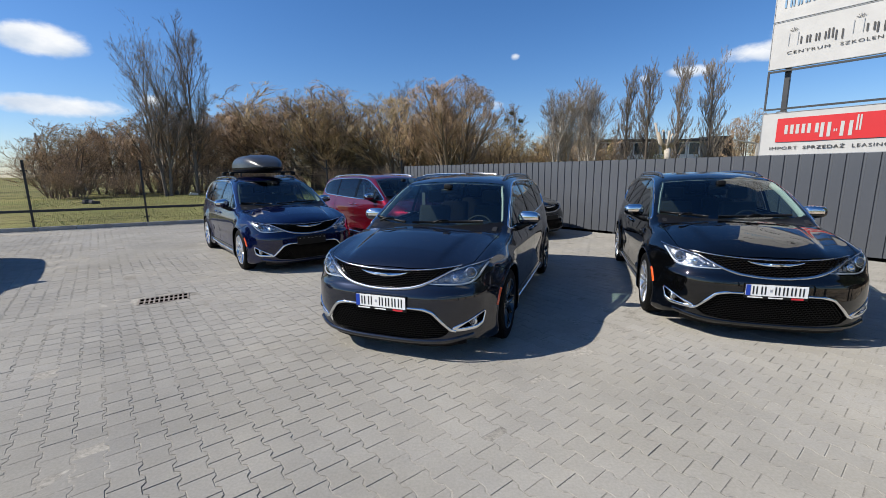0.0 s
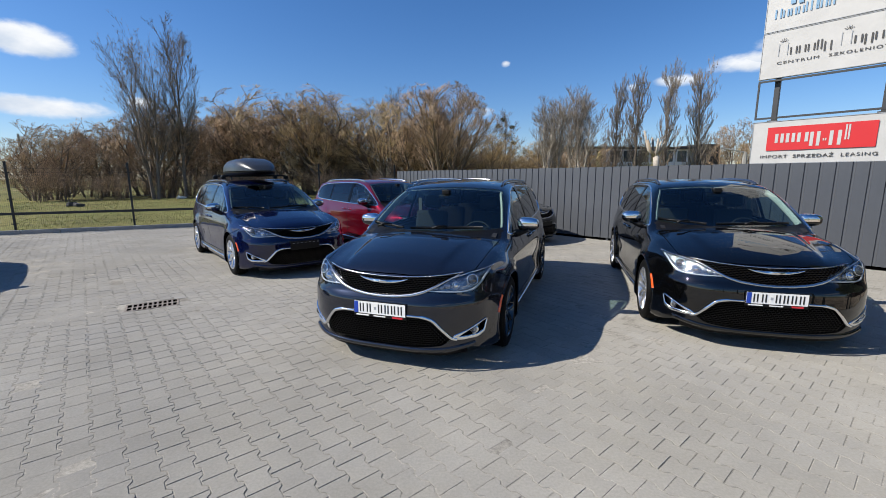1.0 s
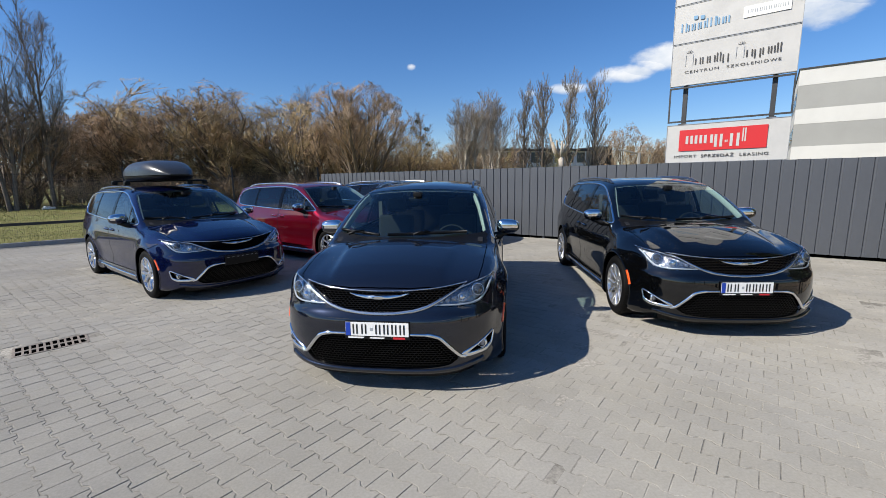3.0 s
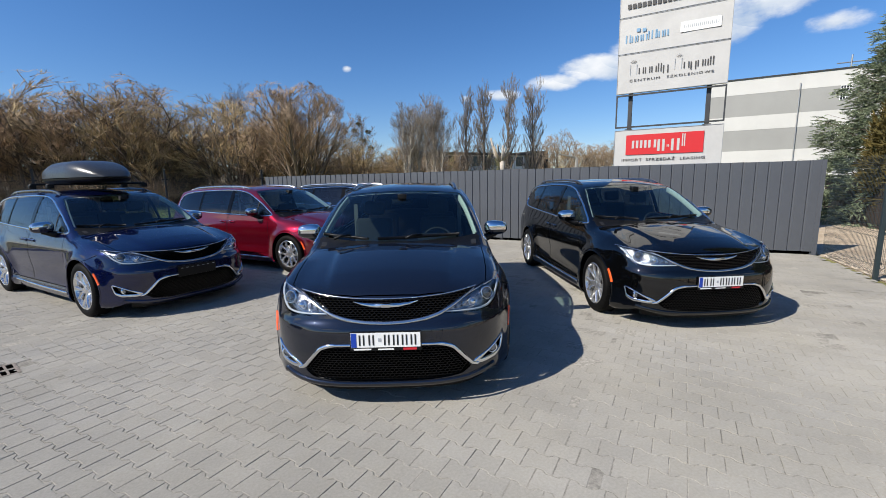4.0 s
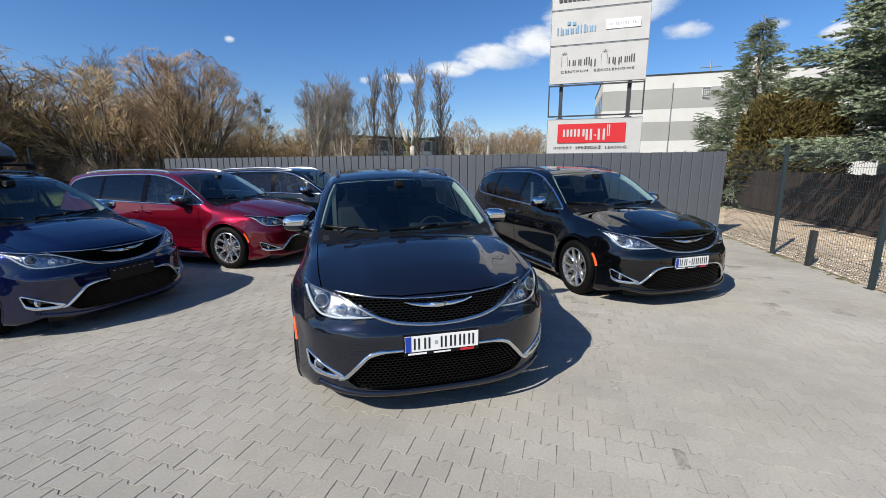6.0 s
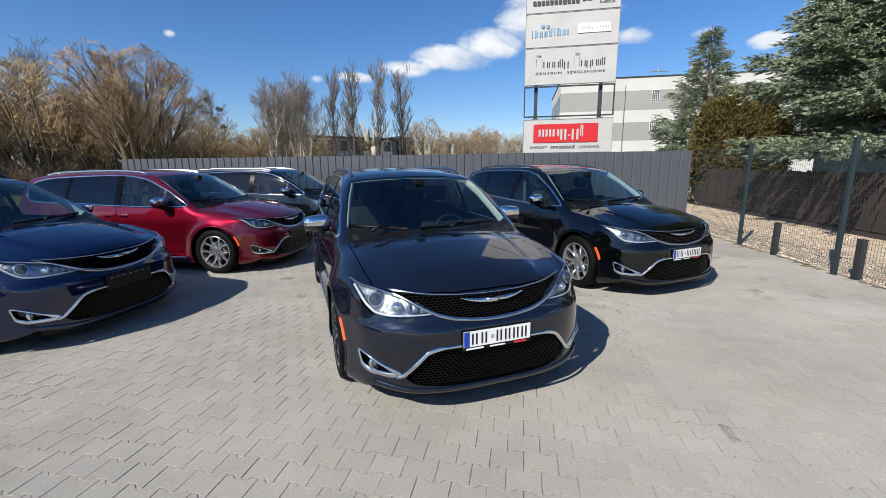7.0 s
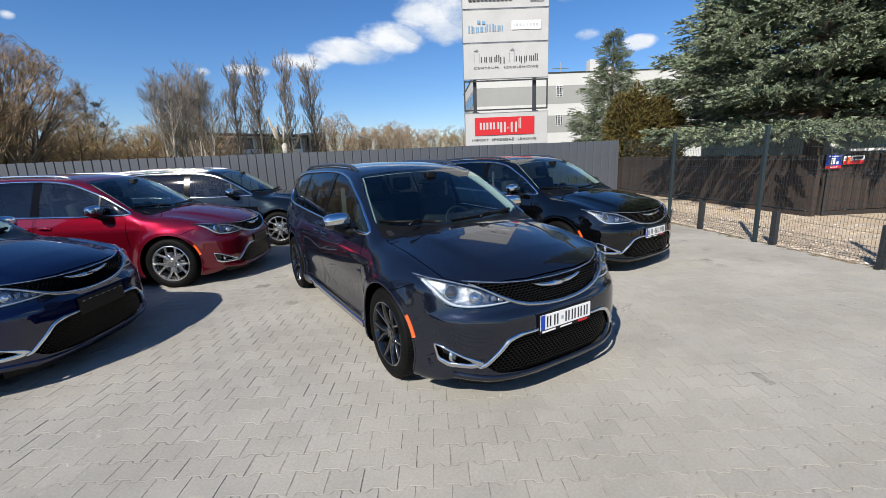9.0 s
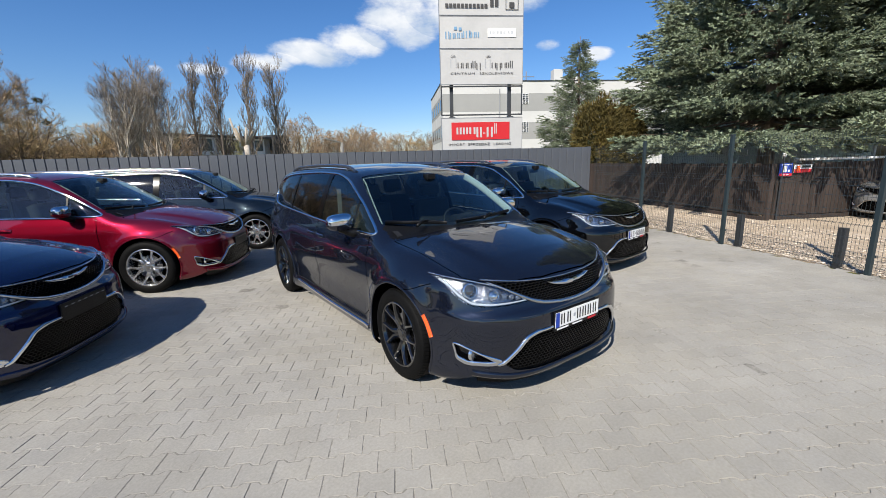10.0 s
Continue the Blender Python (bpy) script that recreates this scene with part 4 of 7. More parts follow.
            p = [q + n2 * (0.034 * math.sin(math.pi * i / (len(p) - 1)) ** 0.4) for i, (q, n2) in enumerate(zip(p, nn))]
            part("handle_trim", Geo().ribbon(turn(p), turn(nn), 0.008 * -s, 0.006).mesh("handle_trim", M["chrome"], True), door_obs[nme, 0 if s < 0 else 1], "chrome strip on the handle")
        # roof rail
        line = [(-0.635, y) for y in np.linspace(2.34, 4.45, 26)]
        p = on_top(line)
        g = Geo()
        pts, nr = [], []
        for i, q in enumerate(p):
            t = i / (len(p) - 1)
            lift = 0.036 * min(1, (min(t, 1 - t) / 0.10)) ** 0.6
            pts.append(Vector((q[0] + 0.02 * math.sin(math.pi * t), q[1], q[2] + lift - 0.004)))
            nr.append(Vector((-0.25, 0, 1)))
        g.ribbon(turn(pts), turn(nr), 0.034 * -s, 0.016, sink=0.016)
        for i in (3, 22):
            g.tube(turn([pts[i] - Vector((0, 0, 0.06)), pts[i]]), [0.022, 0.016], 6)
        part("roof_rail", g.mesh("roof_rail", M["rail_satin"], True), van, "low dark roof rail")
        # pale trim on the windscreen pillar's inner face
        line = [(-0.825, 1.195), (-0.795, 1.30), (-0.742, 1.46), (-0.680, 1.580)]
        p = on_screen(resample(line, 0.05, False))
        nn = van_normal(p)
        inn = [Vector((a[0], a[1], a[2])) - Vector((b[0], b[1], b[2])) * 0.045 for a, b in zip(p, nn)]
        part("pillar_trim", Geo().ribbon(turn(inn), turn([Vector((0.96, -0.25, 0.1)).normalized()] * len(inn)), 0.075 * -s, 0.012).mesh("pillar_trim", M["trim_cream"], True), van, "pale cream pillar trim")
        # door mirror
        mir = part("mirror", Geo().add(*mirror_shape(s, "base")).mesh("mirror_foot", M["plastic_black"], True), van)
        part("mirror_cap", Geo().add(*mirror_shape(s, "cap")).mesh("mirror_cap", M["chrome"], True), mir, "chrome mirror cap")
        part("mirror_housing", Geo().add(*mirror_shape(s, "low")).mesh("mirror_housing", P, True), mir)
        part("mirror_glass", Geo().add(*mirror_shape(s, "glass")).mesh("mirror_glass", M["chrome"], True), mir)
        # headlamp: bowl, lenses, light guide, cover
        hl = part("headlamp", shell("headlamp", lamp, M["glass_lamp"], 0 if s < 0 else 1, push=0.002), van, "clear swept-back headlamp")
        bowl = [[Vector((v.x * 0.985, v.y + 0.055 + 0.03 * max(0, -v.x - 0.7), v.z)) for v in r] for r in lamp]
        part("reflector", shell("reflector", bowl, M["lamp_house"], 0 if s < 0 else 1, fair=False), hl, "dark reflector bowl")
        for x, z, rad in ((-0.800, 0.842, 0.046), (-0.672, 0.802, 0.032)):
            q = on_front([(x, z)])[0]
            nv = Vector(van_normal(np.array([q]))[0])
            nv = (nv + Vector((0, -0.9, 0))).normalized()
            ctr = Vector(q) - nv * 0.026
            if s > 0:
                nv.x, ctr.x = -nv.x, -ctr.x
            yv = -nv
            xv = yv.cross(Vector((0, 0, 1))).normalized()
            zv = xv.cross(yv)
            m = Matrix.Translation(ctr) @ Matrix((xv, yv, zv)).transposed().to_4x4()
            part("projector", Geo().lathe([(0.0, -0.034), (rad * 0.45, -0.030), (rad * 0.78, -0.018), (rad * 0.95, 0.0)], 20, "y", m).mesh("projector", M["lens_dark" if rad > 0.04 else "chrome"], True), hl, "round projector lens")
            part("lamp_ring", Geo().lathe([(rad * 0.95, 0.0), (rad * 0.97, -0.014), (rad * 1.10, -0.014), (rad * 1.22, 0.004), (rad * 1.25, 0.02)], 20, "y", m).mesh("lamp_ring", M["chrome"], True), hl)
        line = [(-0.915, 0.912), (-0.870, 0.808), (-0.815, 0.755), (-0.72, 0.745), (-0.55, 0.752), (-0.425, 0.757)]
        p, nn = strip(round_poly(line, 3, False), on_front)
        p = [q - n2 * 0.012 for q, n2 in zip(p, nn)]
        part("light_guide", Geo().ribbon(turn(p), turn(nn), [(0.019 - 0.009 * i / len(p)) * -s for i in range(len(p))], 0.007).mesh("light_guide", M["white_led"], True), hl, "white light guide")
        for k in range(4):
            q = on_front([(-0.60 + 0.048 * k, 0.792 - 0.010 * k)])[0]
            m = Matrix.Translation((q[0] * -s, q[1] + 0.030, q[2])) @ pose(0, 0, 0, -12, 8 * s, 18 * s)
            part("reflector_cup", Geo().box(-0.019, 0.019, -0.018, 0.012, -0.022 + 0.003 * k, 0.022 - 0.004 * k, m, bev=0.006).mesh("reflector_cup", M["lamp_house"], True), hl, "small bright reflector cup")
        line = [(-0.925, 0.932), (-0.80, 0.906), (-0.64, 0.864), (-0.52, 0.803), (-0.42, 0.757)]
        p, nn = strip(round_poly(line, 3, False), on_front)
        part("lamp_trim", Geo().ribbon(turn(p), turn(nn), 0.007 * -s, 0.005).mesh("lamp_trim", M["chrome"], True), hl)
        seam = [(0.545, 0.868), (0.62, 0.842), (0.70, 0.806), (AXLE_F - 0.13, WHEEL_R + ARCH_R - 0.02)]
        p, nn = strip(round_poly(seam, 3, False), on_side)
        part("bumper_seam", Geo().ribbon(turn(p), turn(nn), 0.006 * -s, 0.0012).mesh("bumper_seam", M["shade_black"], True), van)
        # fog lamp pocket with its bright surround
        pocket = [[Vector((v.x * 0.99, v.y + 0.05, v.z)) for v in r] for r in fog]
        fo = part("fog_lamp", shell("fog_lamp", pocket, M["gloss_black"], 0 if s < 0 else 1, fair=False), van, "black fog lamp pocket")
        q = on_front([(-0.825, 0.398)])[0]
        m = pose(q[0] * (1 if s < 0 else -1), q[1] + 0.03, q[2], 0, 0, 20 * -s)
        part("fog_lens", Geo().lathe([(0.0, -0.016), (0.022, -0.014), (0.036, -0.004)], 18, "y", m).mesh("fog_lens", M["lamp_house"], True), fo, "round fog lamp lens")
        part("fog_ring", Geo().lathe([(0.036, 0.0), (0.037, -0.012), (0.045, -0.012), (0.048, 0.01)], 18, "y", m).mesh("fog_ring", M["chrome"], True), fo)
        p, nn = strip(FOG, on_front, closed=True, step=0.02)
        part("fog_surround", Geo().ribbon(turn(p), turn(nn), [(0.016 + 0.022 * min(1.0, max(0.0, (0.40 - q.z) / 0.05))) * -s for q in p], 0.009, True).mesh("fog_surround", M["chrome"], True), fo, "chrome fog lamp surround")
        # wiper
        line = [(-0.80, 1.192), (-0.60, 1.170), (-0.42, 1.160), (-0.30, 1.157)] if s < 0 else [(-0.20, 1.158), (0.25, 1.162), (0.62, 1.176)]
        p = on_screen(round_poly(line, 2, False))
        nn = van_normal(p)
        pts = [Vector(a + b * (0.022 + 0.014 * math.sin(3.1 * i / (len(p) - 1)))) for i, (a, b) in enumerate(zip(p, nn))]
        w = part("wiper", Geo().ribbon(pts, [Vector(b) for b in nn], 0.026, 0.012, sink=0.014).mesh("wiper", M["plastic_black"], True), van, "black wiper")
        k = len(pts) // 2
        arm = [pts[k] + Vector((-0.16, -0.075, -0.012)), pts[k] + Vector((-0.09, -0.045, 0.016)), pts[k] + Vector((0.0, -0.006, 0.016))]
        part("wiper_arm", Geo().tube(arm, [0.015, 0.011, 0.008], 6).mesh("wiper_arm", M["plastic_black"], True), w)

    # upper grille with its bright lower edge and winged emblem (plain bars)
    # the near-black backing sheet stands in for the shaded depth behind the mesh
    gr = part("grille", shell("grille", [[Vector((v.x, v.y + 0.045, v.z)) for v in r] for r in grille], M["shade_black"], 2, fair=False), van, "black honeycomb grille with near-black shade behind")
    part("grille_mesh", arrays_mesh("grille_mesh", *honeycomb(GRILLE, 0.036, 0.021, 0.0055, 0.010), M["grille_black"]), gr)
    half = [(-0.68, 0.882), (-0.60, 0.845), (-0.50, 0.790), (-0.41, 0.745), (-0.30, 0.712), (-0.15, 0.692), (0.0, 0.686)]
    line = half + [(-x, z) for x, z in half[-2::-1]]
    p, nn = strip(round_poly(line, 3, False), on_front)
    part("grille_trim", Geo().ribbon(p, nn, [0.008 + 0.022 * min(1.0, max(0.0, (0.68 - abs(q.x)) / 0.30)) for q in p], 0.012).mesh("grille_trim", M["chrome_dull"], True), gr, "satin chrome lower grille edge")
    half = [(-0.70, 0.898), (-0.50, 0.877), (-0.25, 0.861), (0.0, 0.856)]
    line = half + [(-x, z) for x, z in half[-2::-1]]
    p, nn = strip(round_poly(line, 3, False), on_front)
    # dull chrome strip standing in for the glint along the hood's lip
    part("grille_edge", Geo().ribbon(p, nn, 0.010, 0.007).mesh("grille_edge", M["chrome_dull"], True), gr)
    em = Geo()
    for s in (-1, 1):
        line = [(0.03 * s, 0.812), (0.10 * s, 0.815), (0.18 * s, 0.826), (0.245 * s, 0.842)]
        p = on_front(line)
        em.ribbon([Vector(q) - Vector((0, 0.012, 0)) for q in p], [Vector((0, -1, 0.25))] * 4, [0.034, 0.030, 0.020, 0.006], 0.012, sink=0.03)
    q = on_front([(0, 0.812)])[0]
    em.box(-0.036, 0.036, q[1] - 0.026, q[1] + 0.03, 0.798, 0.828, bev=0.005)
    part("emblem", em.mesh("emblem", M["chrome"], True), gr, "plain chrome winged emblem")

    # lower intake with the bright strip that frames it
    # backing sheet in near black imitates the unlit hollow of the intake
    it = part("intake", shell("intake", [[Vector((v.x, v.y + 0.06, v.z)) for v in r] for r in intake], M["shade_black"], 2, fair=False), van, "lower intake with near-black shade behind its mesh")
    part("intake_mesh", arrays_mesh("intake_mesh", *honeycomb(INTAKE, 0.034, 0.026, 0.005, 0.022), M["grille_black"]), it)
    half = [(-0.70, 0.318), (-0.655, 0.330), (-0.58, 0.418), (-0.505, 0.502), (-0.42, 0.528), (-0.30, 0.531), (0.0, 0.531)]
    line = half + [(-x, z) for x, z in half[-2::-1]]
    p, nn = strip(round_poly(line, 3, False), on_front)
    wd = [0.031 if abs(q.x) > 0.40 else 0.021 for q in p]
    part("intake_trim", Geo().ribbon(p, nn, wd, 0.013).mesh("intake_trim", M["chrome"], True), it, "chrome strip round the intake")
    half = [(-0.84, 0.262), (-0.60, 0.222), (-0.30, 0.207), (0.0, 0.204)]
    line = half + [(-x, z) for x, z in half[-2::-1]]
    p, nn = strip(round_poly(line, 3, False), on_front)
    back_p = [Vector((q.x * 0.90, q.y + 0.05, q.z)) for q in p]
    vs, fs = [], []
    for q in back_p:
        vs += [Vector((q.x, q.y, q.z + 0.02)), Vector((q.x, q.y - 0.01, 0.150)), Vector((q.x * 0.98, q.y + 0.015, 0.150)), Vector((q.x * 0.98, q.y + 0.02, q.z + 0.02))]
    for i in range(len(back_p) - 1):
        for k in range(4):
            fs.append((i * 4 + k, i * 4 + (k + 1) % 4, i * 4 + 4 + (k + 1) % 4, i * 4 + 4 + k))
    # added to lower the bumper and block sunlight from slipping underneath
    part("air_dam", Geo().add(vs, fs).mesh("air_dam", M["plastic_black"], True), van, "black plastic air dam")
    part("front_lip", Geo().ribbon(p, nn, 0.045, 0.016).mesh("front_lip", P, True), van)

    # floor pan, so that no light comes through from below
    part("underbody", Geo().box(-0.93, 0.93, 1.44, 3.60, 0.16, 0.24).box(-0.52, 0.52, 0.25, 5.0, 0.17, 0.26).box(-0.62, 0.62, 0.35, 1.25, 0.26, 0.72).mesh("underbody", M["shade_black"]), van)

    # cabin
    g = Geo()
    g.add([(x, y, z) for x in (-0.80, 0.80) for y, z in ((1.26, 1.10), (1.34, 1.135), (1.62, 1.10), (1.78, 1.03), (1.74, 0.80), (1.30, 0.70))],
          [(0, 1, 7, 6), (1, 2, 8, 7), (2, 3, 9, 8), (3, 4, 10, 9), (4, 5, 11, 10), (5, 0, 6, 11)])
    g.box(0.18, 0.62, 1.62, 1.82, 1.02, 1.15, bev=0.04)
    part("dashboard", g.mesh("dashboard", M["dash"], sharp=40), van)
    m = pose(0.40, 1.93, 1.02, -28, 0, 0)
    g = Geo()
    n, k = 30, 8
    vs, fs = [], []
    for i in range(n):
        for j in range(k):
            a, b = 2 * math.pi * i / n, 2 * math.pi * j / k
            vs.append(m @ Vector(((0.185 + 0.015 * math.cos(b)) * math.cos(a), 0.015 * math.sin(b), (0.185 + 0.015 * math.cos(b)) * math.sin(a))))
            fs.append((i * k + j, i * k + (j + 1) % k, ((i + 1) % n) * k + (j + 1) % k, ((i + 1) % n) * k + j))
    g.add(vs, fs)
    g.box(-0.17, 0.17, -0.008, 0.012, -0.025, 0.025, m, bev=0.006)
    g.box(-0.07, 0.07, -0.03, 0.02, -0.06, 0.05, m, bev=0.02)
    g.tube([m @ Vector((0, -0.02, 0)), m @ Vector((0, -0.30, -0.02))], 0.03, 8)
    part("steering_wheel", g.mesh("steering_wheel", M["dash"], True), van)
    for x, y, w in ((-0.42, 2.28, 0.52), (0.42, 2.28, 0.52), (-0.42, 3.20, 0.50), (0.42, 3.20, 0.50), (0.0, 4.10, 1.2)):
        seat = part("seat", Geo().box(x - w / 2, x + w / 2, y - 0.46, y + 0.12, 0.52, 0.70, bev=0.06).mesh("seat", M["fabric_dark"], True), van, "dark seat with a headrest")
        lean = Matrix.Translation((x, y + 0.05, 0.66)) @ Matrix.Rotation(radians(-14), 4, "X")
        g = Geo().box(-w / 2 + 0.02, w / 2 - 0.02, -0.05, 0.09, 0.0, 0.64, lean, bev=0.055)
        part("backrest", g.mesh("backrest", M["fabric_dark"], True), seat)
        hx = (0,) if w < 1 else (-0.36, 0.36)
        for h in hx:
            part("headrest", Geo().box(h - 0.13, h + 0.13, -0.045, 0.065, 0.68, 0.86, lean, bev=0.045).tube([lean @ Vector((h - 0.05, 0.01, 0.6)), lean @ Vector((h - 0.05, 0.01, 0.7))], 0.007, 6)
                 .tube([lean @ Vector((h + 0.05, 0.01, 0.6)), lean @ Vector((h + 0.05, 0.01, 0.7))], 0.007, 6).mesh("headrest", M["fabric_dark"], True), seat)
    part("rear_view_mirror", Geo().box(-0.12, 0.12, 1.93, 1.96, 1.475, 1.535, bev=0.014).tube([(0, 1.94, 1.52), (0, 1.90, 1.575)], 0.012, 6).box(-0.05, 0.05, 1.86, 1.95, 1.54, 1.60, bev=0.01).mesh("rear_view_mirror", M["plastic_black"], True), van)
    for s in (-1, 1):
        part("door_card", Geo().box(s * 0.86 if s > 0 else -0.92, 0.92 if s > 0 else -0.86, 1.5, 3.9, 0.35, 1.07, bev=0.02).mesh("door_card", M["fabric_dark"], True), van)
        part("belt", Geo().box(-0.025 + s * 0.70, 0.025 + s * 0.70, 2.70, 2.705, 0.8, 1.45).mesh("belt", M["fabric_grey"]), van)

    # wheels
    tyre, tread, rim, disc, hub = make_wheel(M["alloy_silver"], "")
    for s in (-1, 1):
        for y in (AXLE_F, AXLE_R):
            m = Matrix.Translation((s * 0.922, y, WHEEL_R)) @ Matrix.Rotation(0 if s < 0 else math.pi, 4, "Z") @ Matrix.Rotation(0.4 * y, 4, "X")
            wheel = part("wheel", disc, van, "five-spoke alloy wheel", m)
            part("tyre", tyre, wheel)
            part("tread", tread, wheel)
            part("rim", rim, wheel)
            part("hub_back", hub, wheel)
    return van


def mirror_shape(s, which):
    """The door mirror's pieces, s the side: base, cap, low (housing below the cap), glass."""
    c = Vector((1.075 * s, 1.83, 1.195))
    if which == "base":
        g = Geo().tube([(0.90 * s, 1.80, 1.075), (0.97 * s, 1.81, 1.09), (1.03 * s, 1.84, 1.115), (1.07 * s, 1.85, 1.14)], [0.055, 0.045, 0.036, 0.045], 10)
        return g.v, g.f
    n, k = 24, 12
    vs, fs = [], []
    if which == "glass":
        vs = [c + Vector((0.108 * math.cos(t) * s, 0.062, 0.070 * math.sin(t))) for t in (2 * math.pi * i / n for i in range(n))]
        return vs, [tuple(range(n) if s < 0 else reversed(range(n)))]
    lo, hi = (math.radians(-12), math.pi / 2) if which == "cap" else (-math.pi / 2, math.radians(-12))
    grow = 1.0 if which == "cap" else 0.985
    for i in range(k + 1):
        e = lo + (hi - lo) * i / k
        for j in range(n):
            a = 2 * math.pi * j / n
            x, y, z = math.cos(e) * math.cos(a), math.cos(e) * math.sin(a), math.sin(e)
            q = (abs(x) ** 3 + abs(y) ** 3 + abs(z) ** 3) ** (1 / 3)
            x, y, z = x / q, y / q, z / q
            v = Vector((x * 0.132 * s, y * 0.075 if y < 0 else y * 0.062, z * 0.088)) * grow
            v.z *= 1 - 0.16 * (x + 1) * 0.5
            vs.append(c + v)
    for i in range(k):
        for j in range(n):
            j2 = (j + 1) % n
            f = (i * n + j, i * n + j2, (i + 1) * n + j2, (i + 1) * n + j)
            fs.append(f if s > 0 else f[::-1])
    return vs, fs

# ---- plan ----
WALL_R, WALL_L = Vector((9.45, 6.68, 0)), Vector((-2.25, 18.42, 0))     # ends of the metal wall
U = (WALL_L - WALL_R).normalized()                                   # along the wall
V = Vector((-0.668, -0.744, 0))                                      # along the mesh fence from the wall towards the gate
KERB_A, KERB_B = Vector((-2.0, 18.55, 0)), Vector((-21.0, 9.6, 0))


def frame_of(origin, way):
    """A pose with x along way, at origin."""
    return Matrix.Translation(origin) @ Matrix.Rotation(math.atan2(way.y, way.x), 4, "Z")


# ---- ground ----
def build_ground():
    n = 60
    s = [-1500 * abs(t) ** 2.6 * (-1 if t > 0 else 1) for t in np.linspace(-1, 1, n + 1)]
    vs = [(x + 0.0, y + 15.0, -0.03 if math.hypot(x, y) < 60 else -0.03 - 0.02 * math.sin(x * 0.05)) for y in s for x in s]
    fs = [(j * (n + 1) + i, j * (n + 1) + i + 1, (j + 1) * (n + 1) + i + 1, (j + 1) * (n + 1) + i) for j in range(n) for i in range(n)]
    thing("ground", "rough early spring grass, green and straw coloured", "ground", kind="structure", me=mesh_of("ground", vs, fs, M["grass_soil"]))


build_ground()
LOT = [tuple(WALL_R.xy), tuple(WALL_L.xy), tuple(KERB_A.xy), tuple(KERB_B.xy), (-21.0, -9.0), (-5.1, -9.5)]


def build_lot():
    """The bedding under the blocks: joint sand that lies high in some patches and low in others."""
    step = 0.16
    xs, ys = np.arange(-21.0, 9.8, step), np.arange(-9.6, 19.0, step)
    gx, gy = np.meshgrid(xs, ys)
    z = np.array([noise.fractal(Vector((x * 0.55, y * 0.55, 3.0)), 1.0, 2.0, 4) + 0.5 * noise.noise(Vector((x * 3.1, y * 3.1, 0.5))) for x, y in zip(gx.ravel(), gy.ravel())]).reshape(gx.shape)
    z = np.minimum(-0.0030 + 0.0034 * z + 0.0012 * np.clip((gy - 4.5) / 3, 0, 1) + 0.0009 * np.clip((gx - 0.5) / 3, 0, 1), -0.0009)
    n, m = gx.shape
    co = np.stack([gx, gy, z], 2).reshape(-1, 3)
    i = (np.arange(n - 1)[:, None] * m + np.arange(m - 1)[None]).ravel()
    f = np.stack([i, i + 1, i + m + 1, i + m], 1)
    c = co[f].mean(1)
    grown = [tuple(Vector(p)) for p in LOT]
    f = f[inside(grown, c[:, 0], c[:, 1])]
    me = arrays_mesh("pavement", co, f, M["joint_sand"])
    return thing("pavement", "warm grey interlocking concrete block paving with sanded joints", "pavement", kind="structure", me=me)


pavement = build_lot()


def build_gravel():
    a, b = WALL_R + Vector((0.10, -0.08, 0)), WALL_R + V * 26 + Vector((0.10, -0.08, 0))
    o = Vector((0.744, -0.668, 0))
    far = [a + o * 7.5 - V * 14, a - V * 14]
    vs = [a, b, b + o * 22, a + o * 22 - V * 2, *far]
    g = Geo().add([(v.x, v.y, -0.012) for v in vs] + [(v.x, v.y, -0.05) for v in vs], [tuple(range(6))] + [(i, i + 6, (i + 1) % 6 + 6, (i + 1) % 6) for i in range(6)])
    me = g.mesh("gravel_yard", M["gravel_bed"])
    bm = bmesh.new()
    bm.from_mesh(me)
    bmesh.ops.recalc_face_normals(bm, faces=bm.faces[:])
    bm.to_mesh(me)
    bm.free()
    thing("gravel_yard", "pale sandy gravel yard beyond the mesh fence", "gravel", kind="structure", me=me)
    rng = np.random.default_rng(5)
    n = 5200
    t, w = rng.uniform(0.0, 11.5, n), rng.uniform(0.03, 1, n) ** 1.8 * 3.2
    c = np.array(a)[None] + np.array(V)[None] * t[:, None] + np.array(o)[None] * w[:, None]
    r = rng.uniform(0.010, 0.028, n)
    base = np.array([(1, 0, 0), (0, 1, 0), (-1, 0, 0), (0, -1, 0), (0, 0, 0.7), (0, 0, -0.6)], float)
    ang = rng.uniform(0, 6.28, n)
    rot = np.stack([np.stack([np.cos(ang), -np.sin(ang), 0 * ang], 1), np.stack([np.sin(ang), np.cos(ang), 0 * ang], 1), np.stack([0 * ang, 0 * ang, 1 + 0 * ang], 1)], 1)
    jit = base[None] * rng.uniform(0.7, 1.3, (n, 6, 1))
    v = np.einsum("nij,nkj->nki", rot, jit * np.array([1.3, 0.9, 0.8])) * r[:, None, None] + c[:, None]
    f = np.array([(0, 1, 4), (1, 2, 4), (2, 3, 4), (3, 0, 4), (1, 0, 5), (2, 1, 5), (3, 2, 5), (0, 3, 5)])
    thing("gravel_stones", "loose beige stones along the fence", "stones", kind="stuff", me=arrays_mesh("gravel_stones", v.reshape(-1, 3), (np.arange(n)[:, None, None] * 6 + f[None]).reshape(-1, 3), M["stone"]))


build_gravel()


